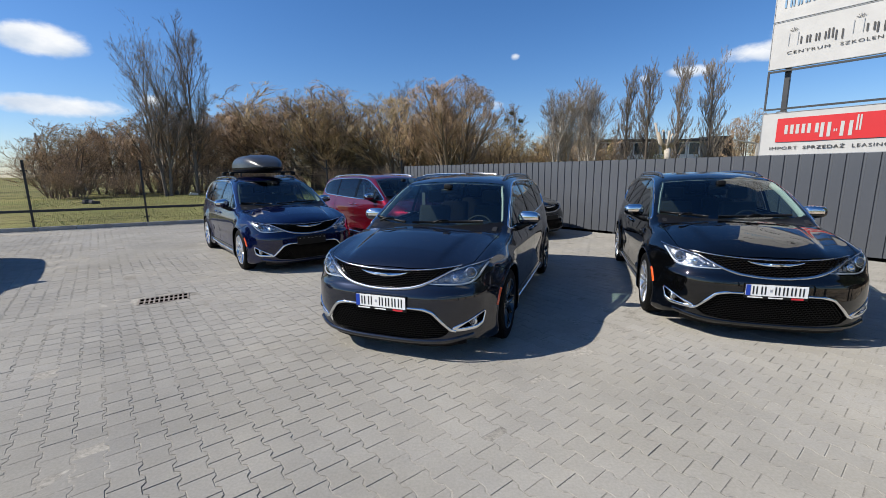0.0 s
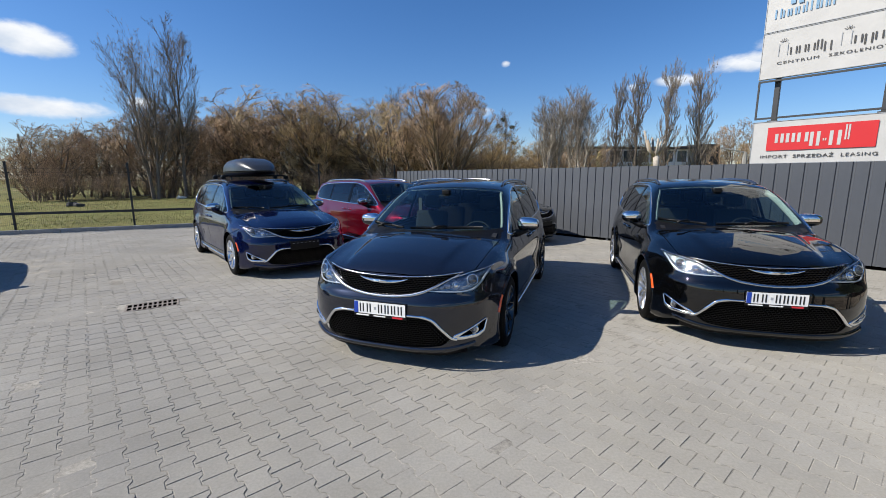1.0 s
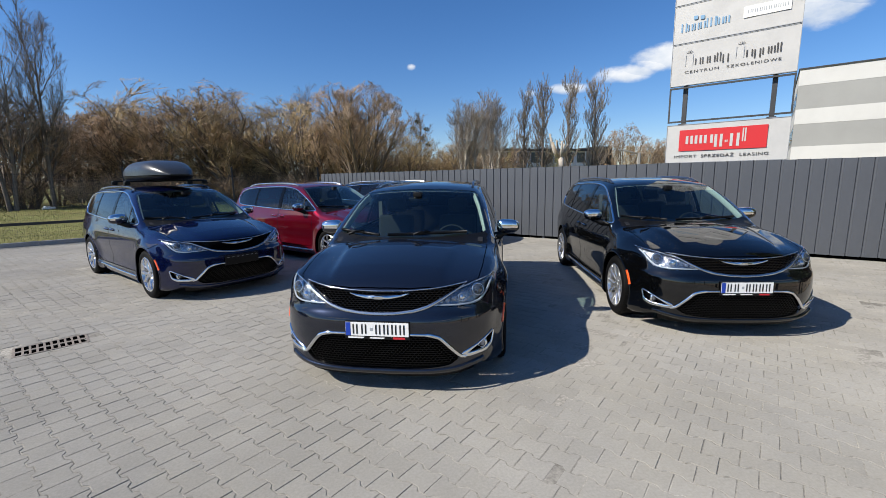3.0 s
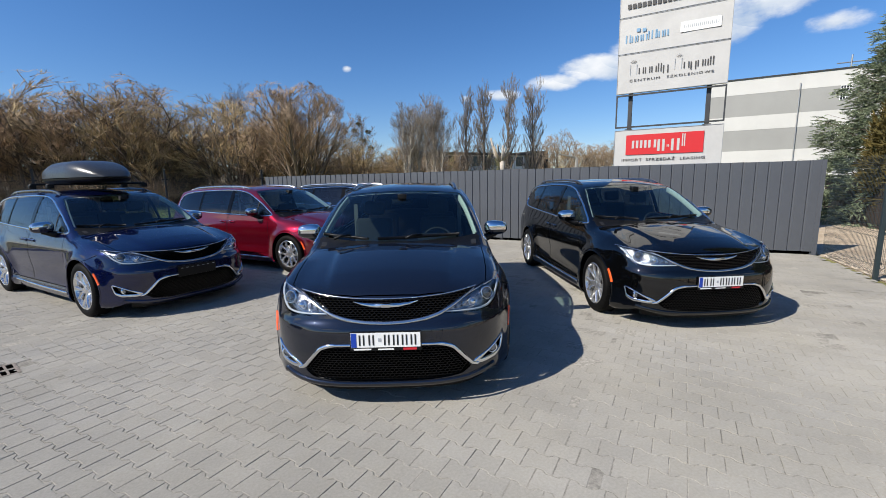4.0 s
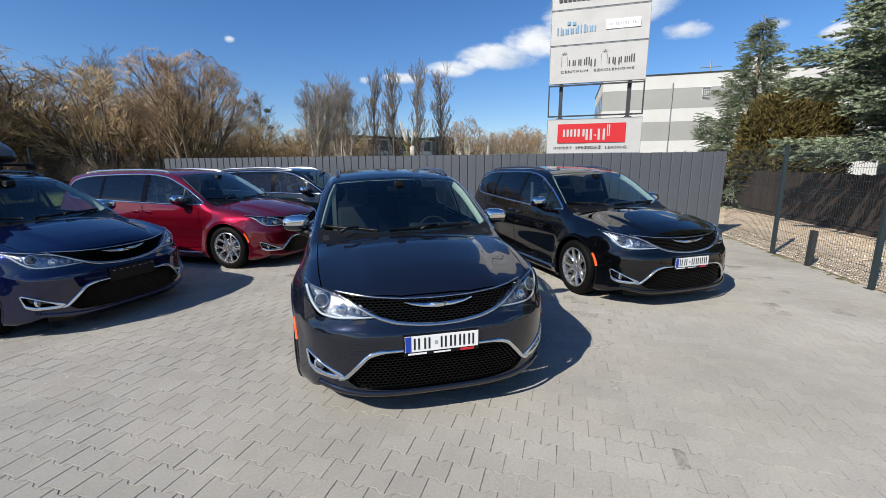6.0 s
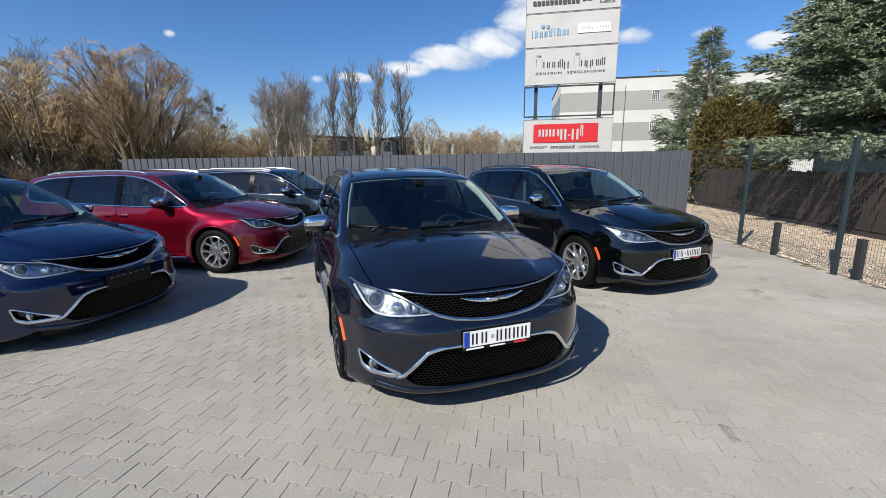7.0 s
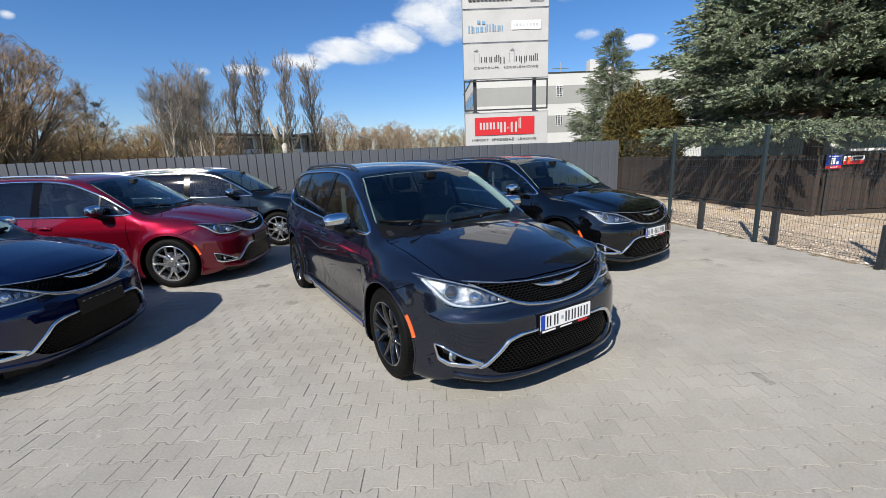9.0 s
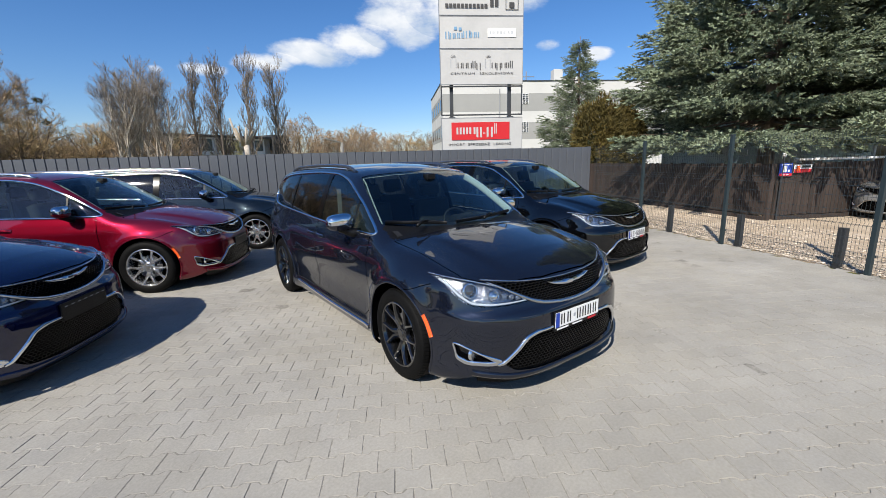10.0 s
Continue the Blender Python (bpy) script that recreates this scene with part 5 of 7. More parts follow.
# ---- metal sheet wall ----
def build_wall():
    wall = thing("wall_north", "dark grey ribbed sheet metal fence wall", "wall", frame_of(WALL_R, U), kind="structure")
    L = (WALL_L - WALL_R).length
    pitch, deep = 0.235, 0.022
    n = int(L / pitch)
    z0, z1 = 0.07, 2.02
    # one sheet with a raised flat and a narrow groove; the visible face looks to +y
    def sheet():
        prof = [(0.0, 0.0), (0.012, 0.0), (0.026, deep), (pitch - 0.030, deep), (pitch - 0.016, 0.004), (pitch, 0.0)]
        g = Geo()
        vs = [(x, y, z) for z in (z0, z1) for x, y in prof] + [(x, y - 0.004, z) for z in (z0, z1) for x, y in prof]
        k = len(prof)
        fs = [(i + 1, i, k + i, k + i + 1) for i in range(k - 1)] + [(2 * k + i, 2 * k + i + 1, 3 * k + i + 1, 3 * k + i) for i in range(k - 1)] + [(k + i, 3 * k + i, 3 * k + i + 1, k + i + 1) for i in range(k - 1)]
        return g.add(vs, fs).mesh("sheet", M["sheet_metal"])

    me = sheet()
    for i in range(n + 1):
        part("sheet", me, wall, m=Matrix.Translation((i * pitch, 0, random.uniform(-0.004, 0.004))))
    for i in range(8):
        x = 0.02 + i * (L - 0.1) / 7
        part("wall_post", Geo().box(x, x + 0.06, -0.075, -0.012, -0.05, 1.98).mesh("wall_post", M["sheet_edge"]), wall)
    for z in (0.30, 1.75):
        part("wall_rail", Geo().box(0, L, -0.045, -0.010, z, z + 0.04).mesh("wall_rail", M["sheet_edge"]), wall)
    part("wall_cap", Geo().box(-0.02, 0.06, -0.06, 0.04, 0.0, 2.03, bev=0.004).mesh("wall_cap", M["sheet_metal"]), wall, "folded end trim")
    # near-black strip that imitates the dark gap under the sheets
    part("wall_base", Geo().box(0.0, L, -0.05, -0.03, -0.04, 0.10).mesh("wall_base", M["shade_black"]), wall)


build_wall()


# ---- mesh fences ----
def mesh_panel(name, width, height, mat, folds, step=0.05, wire=0.0025, rows=0.20, z0=0.05):
    """A welded wire panel, x along it, with horizontal folds."""
    def out(z):
        return sum(0.035 * max(0, 1 - abs(z - f) / 0.06) for f in folds)

    zs = sorted({z0, height, *[q for f in folds for q in (f - 0.06, f, f + 0.06) if z0 < q < height]})
    verts, faces = [], []

    def bar(p, q, w):
        p, q = Vector(p), Vector(q)
        d = (q - p).normalized()
        a = d.cross(Vector((0, 1, 0)) if abs(d.y) < 0.9 else Vector((1, 0, 0))).normalized() * w
        b = d.cross(a).normalized() * w
        o = len(verts)
        verts.extend([p + a, p - a * 0.5 + b * 0.87, p - a * 0.5 - b * 0.87, q + a, q - a * 0.5 + b * 0.87, q - a * 0.5 - b * 0.87])
        faces.extend([(o, o + 1, o + 4, o + 3), (o + 1, o + 2, o + 5, o + 4), (o + 2, o, o + 3, o + 5)])

    x = 0.0
    while x <= width + 1e-6:
        for a, b in zip(zs, zs[1:]):
            bar((x, out(a), a), (x, out(b), b), wire)
        x += step
    z = z0 + 0.03
    hz = []
    while z < height:
        hz.append(z)
        z += rows
    for z in hz + [q for f in folds for q in (f - 0.05, f + 0.05)]:
        bar((0, out(z), z), (width, out(z), z), wire * 1.2)
    return mesh_of(name, verts, faces, mat)


def build_right_fence():
    pw = 2.44
    post = Geo().box(-0.03, 0.03, -0.03, 0.03, -0.05, 2.06, bev=0.004).box(-0.033, 0.033, -0.033, 0.033, 2.055, 2.075, bev=0.004)
    for z in (0.25, 0.75, 1.25, 1.75):
        post.box(-0.038, 0.038, 0.026, 0.046, z, z + 0.035, bev=0.004)
    post_me = post.mesh("post", M["fence_green"])
    pan = mesh_panel("wire_panel", pw - 0.02, 2.03, M["fence_green"], (0.16, 0.72, 1.28, 1.86))
    bol = Geo().box(-0.055, 0.055, -0.035, 0.035, -0.1, 0.60, bev=0.006).mesh("stub_post", M["steel"])
    fence = thing("mesh_fence", "dark green welded wire mesh fence", "fence", frame_of(WALL_R + Vector((-0.12, -0.18, 0)), V))
    for i in range(8):
        if i:
            part("post", post_me, fence, m=Matrix.Translation((i * pw - 0.24, 0, 0)))
        part("wire_panel", pan, fence, m=Matrix.Translation((i * pw - 0.23, 0.03, 0)) if i else Matrix.Translation((0.0, 0.03, 0)) @ Matrix.Diagonal((0.91, 1, 1, 1)))
    for i, x in enumerate((3.12, 4.92, 6.62, 8.4)):
        p = WALL_R + Vector((-0.12, -0.18, 0)) + V * x + Vector((-0.744, 0.668, 0)) * -0.10
        thing("bollard", "short dark grey steel bollard by the fence", "bollard", frame_of(p, V) @ pose(0, 0, 0, random.uniform(-1, 1), random.uniform(-1, 1), 0), "bollards by the fence", me=bol)


build_right_fence()


def build_left_fence():
    way = (KERB_B - KERB_A).normalized()
    L = (KERB_B - KERB_A).length
    kerb = thing("kerb", "pale concrete kerb along the grass", "kerb", frame_of(KERB_A, way), kind="structure")
    me = Geo().box(0.004, 0.996, -0.06, 0.06, -0.08, 0.125, bev=0.012).mesh("kerb_stone", M["kerb"])
    for i in range(int(L)):
        part("kerb_stone", me, kerb, m=Matrix.Translation((i, 0, random.uniform(-0.004, 0.004))))
    fence = thing("wire_fence", "black wire mesh fence with a mid rail along the grass", "fence", frame_of(KERB_A + Vector((0.0, 0.22, 0)), way))
    pw = 3.2
    post = Geo().box(-0.028, 0.028, -0.028, 0.028, -0.05, 2.30, bev=0.003)
    for z in (0.3, 1.1, 1.95):
        post.box(-0.09, 0.09, -0.012, 0.012, z, z + 0.03)
    pm = post.mesh("post", M["fence_dark"])
    pan = mesh_panel("wire_panel", pw - 0.05, 2.12, M["fence_dark"], (0.3, 1.1, 1.9), wire=0.0022)
    rail = Geo().box(0, pw, -0.03, 0.03, 0.60, 0.68).mesh("mid_rail", M["fence_dark"])
    x0 = 0.5
    for i in range(7):
        m = Matrix.Translation((x0 + i * pw, 0, 0))
        part("post", pm, fence, m=m)
        part("wire_panel", pan, fence, m=m @ Matrix.Translation((0.025, 0, 0)))
        part("mid_rail", rail, fence, m=m)


build_left_fence()


# ---- brown board fence ----
def board_fence(start, way, count, seed, back=1):
    rng = random.Random(seed)
    fence = thing("board_fence", "weathered dark brown wooden board fence", "fence", frame_of(start, way))
    boards = []
    for k in range(5):
        w = 0.105
        top = 1.46 + rng.uniform(-0.03, 0.03)
        g = Geo().box(-w / 2, w / 2, -0.011, 0.011, 0.10 + rng.uniform(0, 0.03), top, bev=0.003)
        boards.append(g.mesh("board", M["board_stain"]))
    for i in range(count):
        part("board", boards[rng.randrange(5)], fence, m=pose(0.06 + i * 0.116, rng.uniform(-0.003, 0.003), 0, 0, rng.uniform(-0.4, 0.4), 0))
    L = count * 0.116
    for z in (0.30, 0.90, 1.30):
        part("board_rail", Geo().box(0, L, min(0.012 * back, 0.055 * back), max(0.012 * back, 0.055 * back), z, z + 0.07).mesh("board_rail", M["board_stain"]), fence)
    n = int(L / 2.4)
    for i in range(n + 1):
        x = i * 2.4
        part("fence_post", Geo().box(x - 0.06, x + 0.06, min(0.02 * back, 0.14 * back), max(0.02 * back, 0.14 * back), -0.05, 1.44, bev=0.008).mesh("fence_post", M["board_stain"]), fence)
    # dark strip standing in for the shadowed gap below the boards
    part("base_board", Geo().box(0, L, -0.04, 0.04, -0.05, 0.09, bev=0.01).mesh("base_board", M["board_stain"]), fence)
    return fence


CORNER = Vector((10.2, 2.34, 0))
board_fence(CORNER, -V, 112, 3, -1)
side_fence = board_fence(CORNER + Vector((0.25, -0.25, 0)), Vector((0.70, -0.714, 0)), 70, 4)
part("coping", Geo().box(0.45, 8.1, -0.05, 0.10, 1.50, 1.56, bev=0.008).mesh("coping", M["frame_white"]), side_fence, "white painted coping")


def fence_signs():
    m = frame_of(CORNER + Vector((0.25, -0.25, 0)) + Vector((-0.02, -0.02, 0)), Vector((0.70, -0.714, 0)))
    s = thing("house_sign", "blue enamel house sign with a red lower band", "sign", m @ pose(0.06, -0.035, 1.28))
    part("sign_plate", Geo().box(-0.19, 0.19, -0.006, 0.006, -0.16, 0.16, bev=0.004).mesh("sign_plate", M["plate_blue"]), s)
    part("sign_band", Geo().box(-0.19, 0.19, -0.009, -0.006, -0.16, -0.09).mesh("sign_band", M["red_mark"]), s)
    for x0, x1, z0, z1 in ((-0.08, 0.02, -0.06, 0.09), (0.06, 0.11, -0.06, 0.0), (-0.15, 0.15, 0.115, 0.135), (-0.10, 0.10, -0.135, -0.12)):
        part("sign_bar", Geo().box(x0, x1, -0.012, -0.009, z0, z1).mesh("sign_bar", M["plate_white"]), s)
    s = thing("security_sign", "small white and red notice on the board fence", "sign", m @ pose(0.56, -0.035, 1.30))
    part("sign_plate", Geo().box(-0.26, 0.26, -0.005, 0.005, -0.10, 0.10, bev=0.003).mesh("sign_plate", M["plate_white"]), s)
    part("sign_band", Geo().box(-0.26, 0.26, -0.008, -0.005, -0.10, -0.01).mesh("sign_band", M["red_mark"]), s)
    part("sign_bar", Geo().box(-0.03, 0.22, -0.008, -0.005, 0.02, 0.075).mesh("sign_bar", M["ink"]), s)
    part("sign_shield", Geo().box(-0.20, -0.10, -0.011, -0.008, -0.06, 0.07, bev=0.002).mesh("sign_shield", M["amber"]), s)
    lp = thing("globe_lamp", "small white globe lamp on a dark post", "lamp", m @ pose(-0.03, -0.03, 0))
    part("lamp_post", Geo().tube([(0, 0, 0), (0, 0, 1.62)], 0.022, 8).mesh("lamp_post", M["steel"]), lp)
    part("globe", Geo().lathe([(0.0, 1.61), (0.028, 1.615), (0.046, 1.64), (0.052, 1.662), (0.044, 1.69), (0.02, 1.708), (0.0, 1.71)], 16, "z").mesh("globe", M["plate_white"], True), lp)


fence_signs()


# ---- advertising pylon ----
def text_mesh(body, size, mat, bold=0.0, width=None, depth=0.002, spacing=1.0):
    c = bpy.data.curves.new("words", "FONT")
    c.body, c.size, c.align_x, c.align_y, c.extrude, c.offset, c.space_character = body, size, "LEFT", "BOTTOM_BASELINE", depth, bold, spacing
    ob = bpy.data.objects.new("words", c)
    scene.collection.objects.link(ob)
    me = bpy.data.meshes.new_from_object(ob.evaluated_get(bpy.context.evaluated_depsgraph_get()))
    bpy.data.objects.remove(ob)
    co = np.array([v.co[:] for v in me.vertices])
    k = width / (co[:, 0].max() - co[:, 0].min()) if width else 1.0
    x0 = co[:, 0].min()
    # x along the board, y out of it towards the viewer (-y), z up
    for v in me.vertices:
        v.co = ((v.co.x - x0) * k, -v.co.z, v.co.y)
    me.materials.clear()
    me.materials.append(mat)
    return me


def strokes(parent, x, z, w, h, stroke, mat, y=-0.043):
    """Two upright bars that stand in for one sign of a brand word."""
    for q in (x, x + w - stroke):
        part("word_bar", Geo().box(q, q + stroke, y - 0.003, y, z, z + h).mesh("word_bar", mat), parent)


def build_pylon():
    a, b = Vector((7.30, 10.52, 0)), Vector((8.96, 8.66, 0))
    way = (b - a).normalized()
    W = (b - a).length
    py = thing("advertising_pylon", "tall steel pylon with white printed banner panels", "sign", frame_of(a, way))
    for x in (0.33, W - 0.36):
        part("leg", Geo().box(x - 0.05, x + 0.05, 0.10, 0.20, 0, 8.3, bev=0.006).mesh("leg", M["steel"]), py)
    for z0, z1 in ((2.06, 2.99), (3.97, 4.94), (4.98, 5.84), (5.88, 6.75), (6.79, 8.0)):
        bm = bmesh.new()
        nx, nz = 22, 10
        vs = []
        for j in range(nz + 1):
            for i in range(nx + 1):
                u, w = i / nx, j / nz
                p = Vector((u * 4 + z0 * 3, w * 2, z0))
                sag = 0.010 * noise.noise(p * 1.5) * math.sin(math.pi * u) ** 0.5 * math.sin(math.pi * w) ** 0.5
                vs.append(bm.verts.new((u * W, sag - 0.02, z0 + w * (z1 - z0))))
        for j in range(nz):
            for i in range(nx):
                q = j * (nx + 1) + i
                bm.faces.new((vs[q], vs[q + 1], vs[q + nx + 2], vs[q + nx + 1]))
        me = bpy.data.meshes.new("banner_panel")
        bm.to_mesh(me)
        bm.free()
        me.materials.append(M["banner"])
        me.polygons.foreach_set("use_smooth", [True] * len(me.polygons))
        pn = part("banner_panel", me, py, "white banner panel with slight creases")
        part("panel_back", Geo().box(0.005, W - 0.005, 0.0, 0.06, z0 + 0.005, z1 - 0.005).mesh("panel_back", M["banner"]), pn)
        part("panel_frame", Geo().box(-0.012, 0.0, -0.03, 0.06, z0, z1).box(W, W + 0.012, -0.03, 0.06, z0, z1).box(-0.012, W + 0.012, -0.03, 0.06, z0 - 0.015, z0).box(-0.012, W + 0.012, -0.03, 0.06, z1, z1 + 0.012).mesh("panel_frame", M["steel_pale"]), pn)
        for x in (0.33, W - 0.36):
            part("bracket", Geo().box(x - 0.09, x + 0.09, -0.022, 0.08, z1 + 0.012, z1 + 0.038, bev=0.003).mesh("bracket", M["steel"]), pn, "dark steel bracket")
        if z0 == 2.06:
            part("red_field", Geo().box(0.29, 2.10, -0.040, -0.034, 2.34, 2.86).mesh("red_field", M["banner_red"]), pn, "red field with plain white shapes")
            # brand word as plain shapes
            for x, w, h, dn in ((0.44, 0.16, 0.20, 0), (0.64, 0.16, 0.20, 0), (0.84, 0.19, 0.20, 0), (1.06, 0.17, 0.20, 0.10), (1.28, 0.055, 0.055, 0), (1.38, 0.19, 0.20, 0.10), (1.62, 0.075, 0.31, 0)):
                strokes(pn, x, 2.51 - dn, w, h + dn, min(0.058, w * 0.36), M["banner"])
            for t, x, w, bold in (("IMPORT", 0.20, 0.50, 0.0), ("SPRZEDAŻ", 0.80, 0.68, 0.0012), ("LEASING", 1.60, 0.55, 0.0)):
                part("word", text_mesh(t, 0.10, M["banner_ink"], bold, w, spacing=1.15), pn, m=Matrix.Translation((x, -0.033, 2.17)))
        elif z0 == 3.97:
            for x, w, h, line in ((0.30, 0.17, 0.26, 0.012), (0.51, 0.125, 0.15, 0.026), (0.66, 0.125, 0.15, 0.026), (0.81, 0.125, 0.15, 0.026), (0.96, 0.09, 0.20, 0.026), (1.08, 0.125, 0.19, 0.026),
                                  (1.34, 0.16, 0.26, 0.012), (1.54, 0.125, 0.15, 0.026), (1.69, 0.125, 0.19, 0.026), (1.84, 0.125, 0.15, 0.026), (1.99, 0.085, 0.15, 0.026), (2.10, 0.085, 0.20, 0.026)):
                strokes(pn, x, 4.42 - (0.05 if h == 0.19 else 0), w, h, line, M["banner_grey" if line < 0.02 else "banner_ink"], -0.033)
            for x in (0.36, 1.42):
                g = Geo()
                for k in range(5):
                    a = radians(30 + 30 * k)
                    g.box(-0.004, 0.004, -0.036, -0.033, 0.02, 0.085, Matrix.Translation((x + 0.02, 0, 4.70)) @ Matrix.Rotation(a - math.pi / 2, 4, "Y"))
                part("word_shape", g.mesh("word_shape", M["banner_ink"]), pn)
            for t, x, w in (("CENTRUM", 0.30, 0.72), ("SZKOLENIOWE", 1.18, 1.02)):
                part("word", text_mesh(t, 0.085, M["banner_ink"], 0, w, spacing=1.25), pn, m=Matrix.Translation((x, -0.033, 4.24)))
        elif z0 == 4.98:
            for x, w, h in ((0.16, 0.12, 0.20), (0.30, 0.11, 0.15), (0.43, 0.11, 0.15), (0.56, 0.11, 0.15), (0.69, 0.11, 0.20), (0.86, 0.05, 0.20), (0.93, 0.11, 0.15), (1.06, 0.10, 0.15)):
                strokes(pn, x, 5.22 + 0.04 * x, w, h, 0.030, M["banner_blue"], -0.033)
            for x, z in ((0.42, 5.47), (0.56, 5.45)):
                part("word_shape", Geo().box(x, x + 0.085, -0.046, -0.040, z, z + 0.085, bev=0.002).mesh("word_shape", M["banner_blue"]), pn)
            part("word_field", Geo().box(1.42, 2.28, -0.040, -0.034, 5.28, 5.52).mesh("word_field", M["frame_white"]), pn)
            for k in range(9):
                strokes(pn, 1.50 + k * 0.083, 5.365, 0.062, 0.075, 0.014, M["banner_grey"])
        elif z0 == 5.88:
            for k in range(11):
                part("word_bar", Geo().box(0.18 + k * 0.115, 0.265 + k * 0.115, -0.046, -0.040, 6.06, 6.17).mesh("word_bar", M["banner_ink"]), pn)
            for x in (1.50, 1.64):
                part("word_bar", Geo().box(x, x + 0.10, -0.046, -0.040, 6.10, 6.30).mesh("word_bar", M["banner_ink"]), pn)
            g = Geo().box(1.96, 2.34, -0.044, -0.040, 6.02, 6.035).box(1.96, 1.975, -0.044, -0.040, 6.02, 6.40).box(2.325, 2.34, -0.044, -0.040, 6.02, 6.40).box(2.07, 2.22, -0.046, -0.040, 6.07, 6.22, bev=0.002)
            part("word_bar", g.mesh("word_bar", M["banner_ink"]), pn)
    part("open_frame", Geo().box(-0.01, 0.025, -0.02, 0.02, 3.06, 3.93).box(W - 0.025, W + 0.01, -0.02, 0.02, 3.06, 3.93).box(0.025, W - 0.025, -0.02, 0.02, 3.06, 3.10).box(0.025, W - 0.025, -0.02, 0.02, 3.885, 3.925).mesh("open_frame", M["steel"]), py, "empty dark steel panel frame")


build_pylon()

# ---- buildings ----
def white_building():
    c = Vector((30.4, 27.1, 0))                     # the corner that shows
    way = Vector((0.67, -0.742, 0)).normalized()    # along the near side
    L, D, H = 38.0, 12.4, 8.95
    b = thing("office_building", "white plastered flat-roofed building with grey bands", "building", frame_of(c, way))
    bands = ((0.0, 3.60, "plaster_white"), (3.60, 5.18, "plaster_grey"), (5.18, 6.22, "plaster_white"), (6.22, 7.86, "plaster_grey"), (7.86, H, "plaster_white"))
    for z0, z1, mat in bands:
        part("wall_band", Geo().box(0, L, 0.01 if "grey" in mat else 0.0, D, z0, z1).mesh("wall_band", M[mat]), b)
    part("roof_edge", Geo().box(-0.06, L, -0.06, D, H, H + 0.10, bev=0.01).mesh("roof_edge", M["steel"]), b)
    part("downpipe", Geo().tube([(5.5, -0.06, 0), (5.5, -0.06, 8.3)], 0.04, 8).mesh("downpipe", M["steel_pale"]), b)
    for x in (7.75, 18.7, 29.6):
        for z in (4.25, 6.86):
            w = part("window", Geo().box(x, x + 0.62, 0.0, 0.03, z, z + 1.0).mesh("window", M["pane_dark"]), b)
            for q in range(5):
                part("window_bar", Geo().box(x + q * 0.148, x + q * 0.148 + 0.028, -0.03, 0.02, z, z + 1.0).mesh("window_bar", M["frame_white"]), w)
            for q in range(6):
                part("window_bar", Geo().box(x, x + 0.62, -0.032, 0.018, z + q * 0.194, z + q * 0.194 + 0.028).mesh("window_bar", M["frame_white"]), w)
    for k in range(5):
        for z in (3.95, 6.55):
            part("window", Geo().box(-0.02, 0.02, 0.9 + k * 2.35, 2.0 + k * 2.35, z, z + 1.0).mesh("window", M["pane_dark"]), b)
    part("chimney", Geo().box(11.6, 12.5, 2, 3, H, H + 1.5, bev=0.02).box(12.8, 14.2, 2, 3, H, H + 0.8, bev=0.02).mesh("chimney", M["plaster_white"]), b)
    part("roof_vent", Geo().tube([(8.4, 1, H), (8.4, 1, H + 1.1)], 0.05, 6).tube([(7.6, 1, H + 0.6), (9.2, 1, H + 0.6)], 0.04, 6).mesh("roof_vent", M["steel_pale"]), b)


white_building()


def siding_house():
    o = Vector((15.6, 0.2, 0))
    m = frame_of(o, Vector((0.72, -0.694, 0)))
    h = thing("house", "pale green clapboard house behind the board fence", "house", m)
    part("wall", Geo().box(-1.5, 12, 0.0, 7.0, 0, 3.1).mesh("wall", M["siding"]), h)
    me = Geo().add([(-1.52, -0.008, 0), (12.0, -0.008, 0), (12.0, -0.024, -0.135), (-1.52, -0.024, -0.135), (-1.52, -0.002, -0.135), (12, -0.002, -0.135)], [(0, 3, 2, 1), (3, 4, 5, 2)]).mesh("siding_board", M["siding"])
    for k in range(22):
        part("siding_board", me, h, m=Matrix.Translation((0, 0, 0.15 + 0.14 * k)))
    part("roof", Geo().add([(-1.9, -0.5, 3.0), (12.4, -0.5, 3.0), (12.4, 3.5, 5.0), (-1.9, 3.5, 5.0), (12.4, 7.5, 3.0), (-1.9, 7.5, 3.0)], [(0, 1, 2, 3), (3, 2, 4, 5), (0, 3, 5), (1, 4, 2)]).mesh("roof", M["roof_felt"]), h)
    for x in (1.0, 4.2, 7.4):
        w = part("window", Geo().box(x, x + 1.3, -0.03, 0.02, 0.95, 2.35).mesh("window", M["pane_dark"]), h)
        part("window_frame", Geo().box(x - 0.08, x, -0.05, 0.02, 0.87, 2.43).box(x + 1.3, x + 1.38, -0.05, 0.02, 0.87, 2.43).box(x, x + 1.3, -0.05, 0.02, 2.35, 2.43).box(x, x + 1.3, -0.05, 0.02, 0.87, 0.95).box(x + 0.62, x + 0.68, -0.045, 0.02, 0.95, 2.35).mesh("window_frame", M["frame_white"]), w)


siding_house()


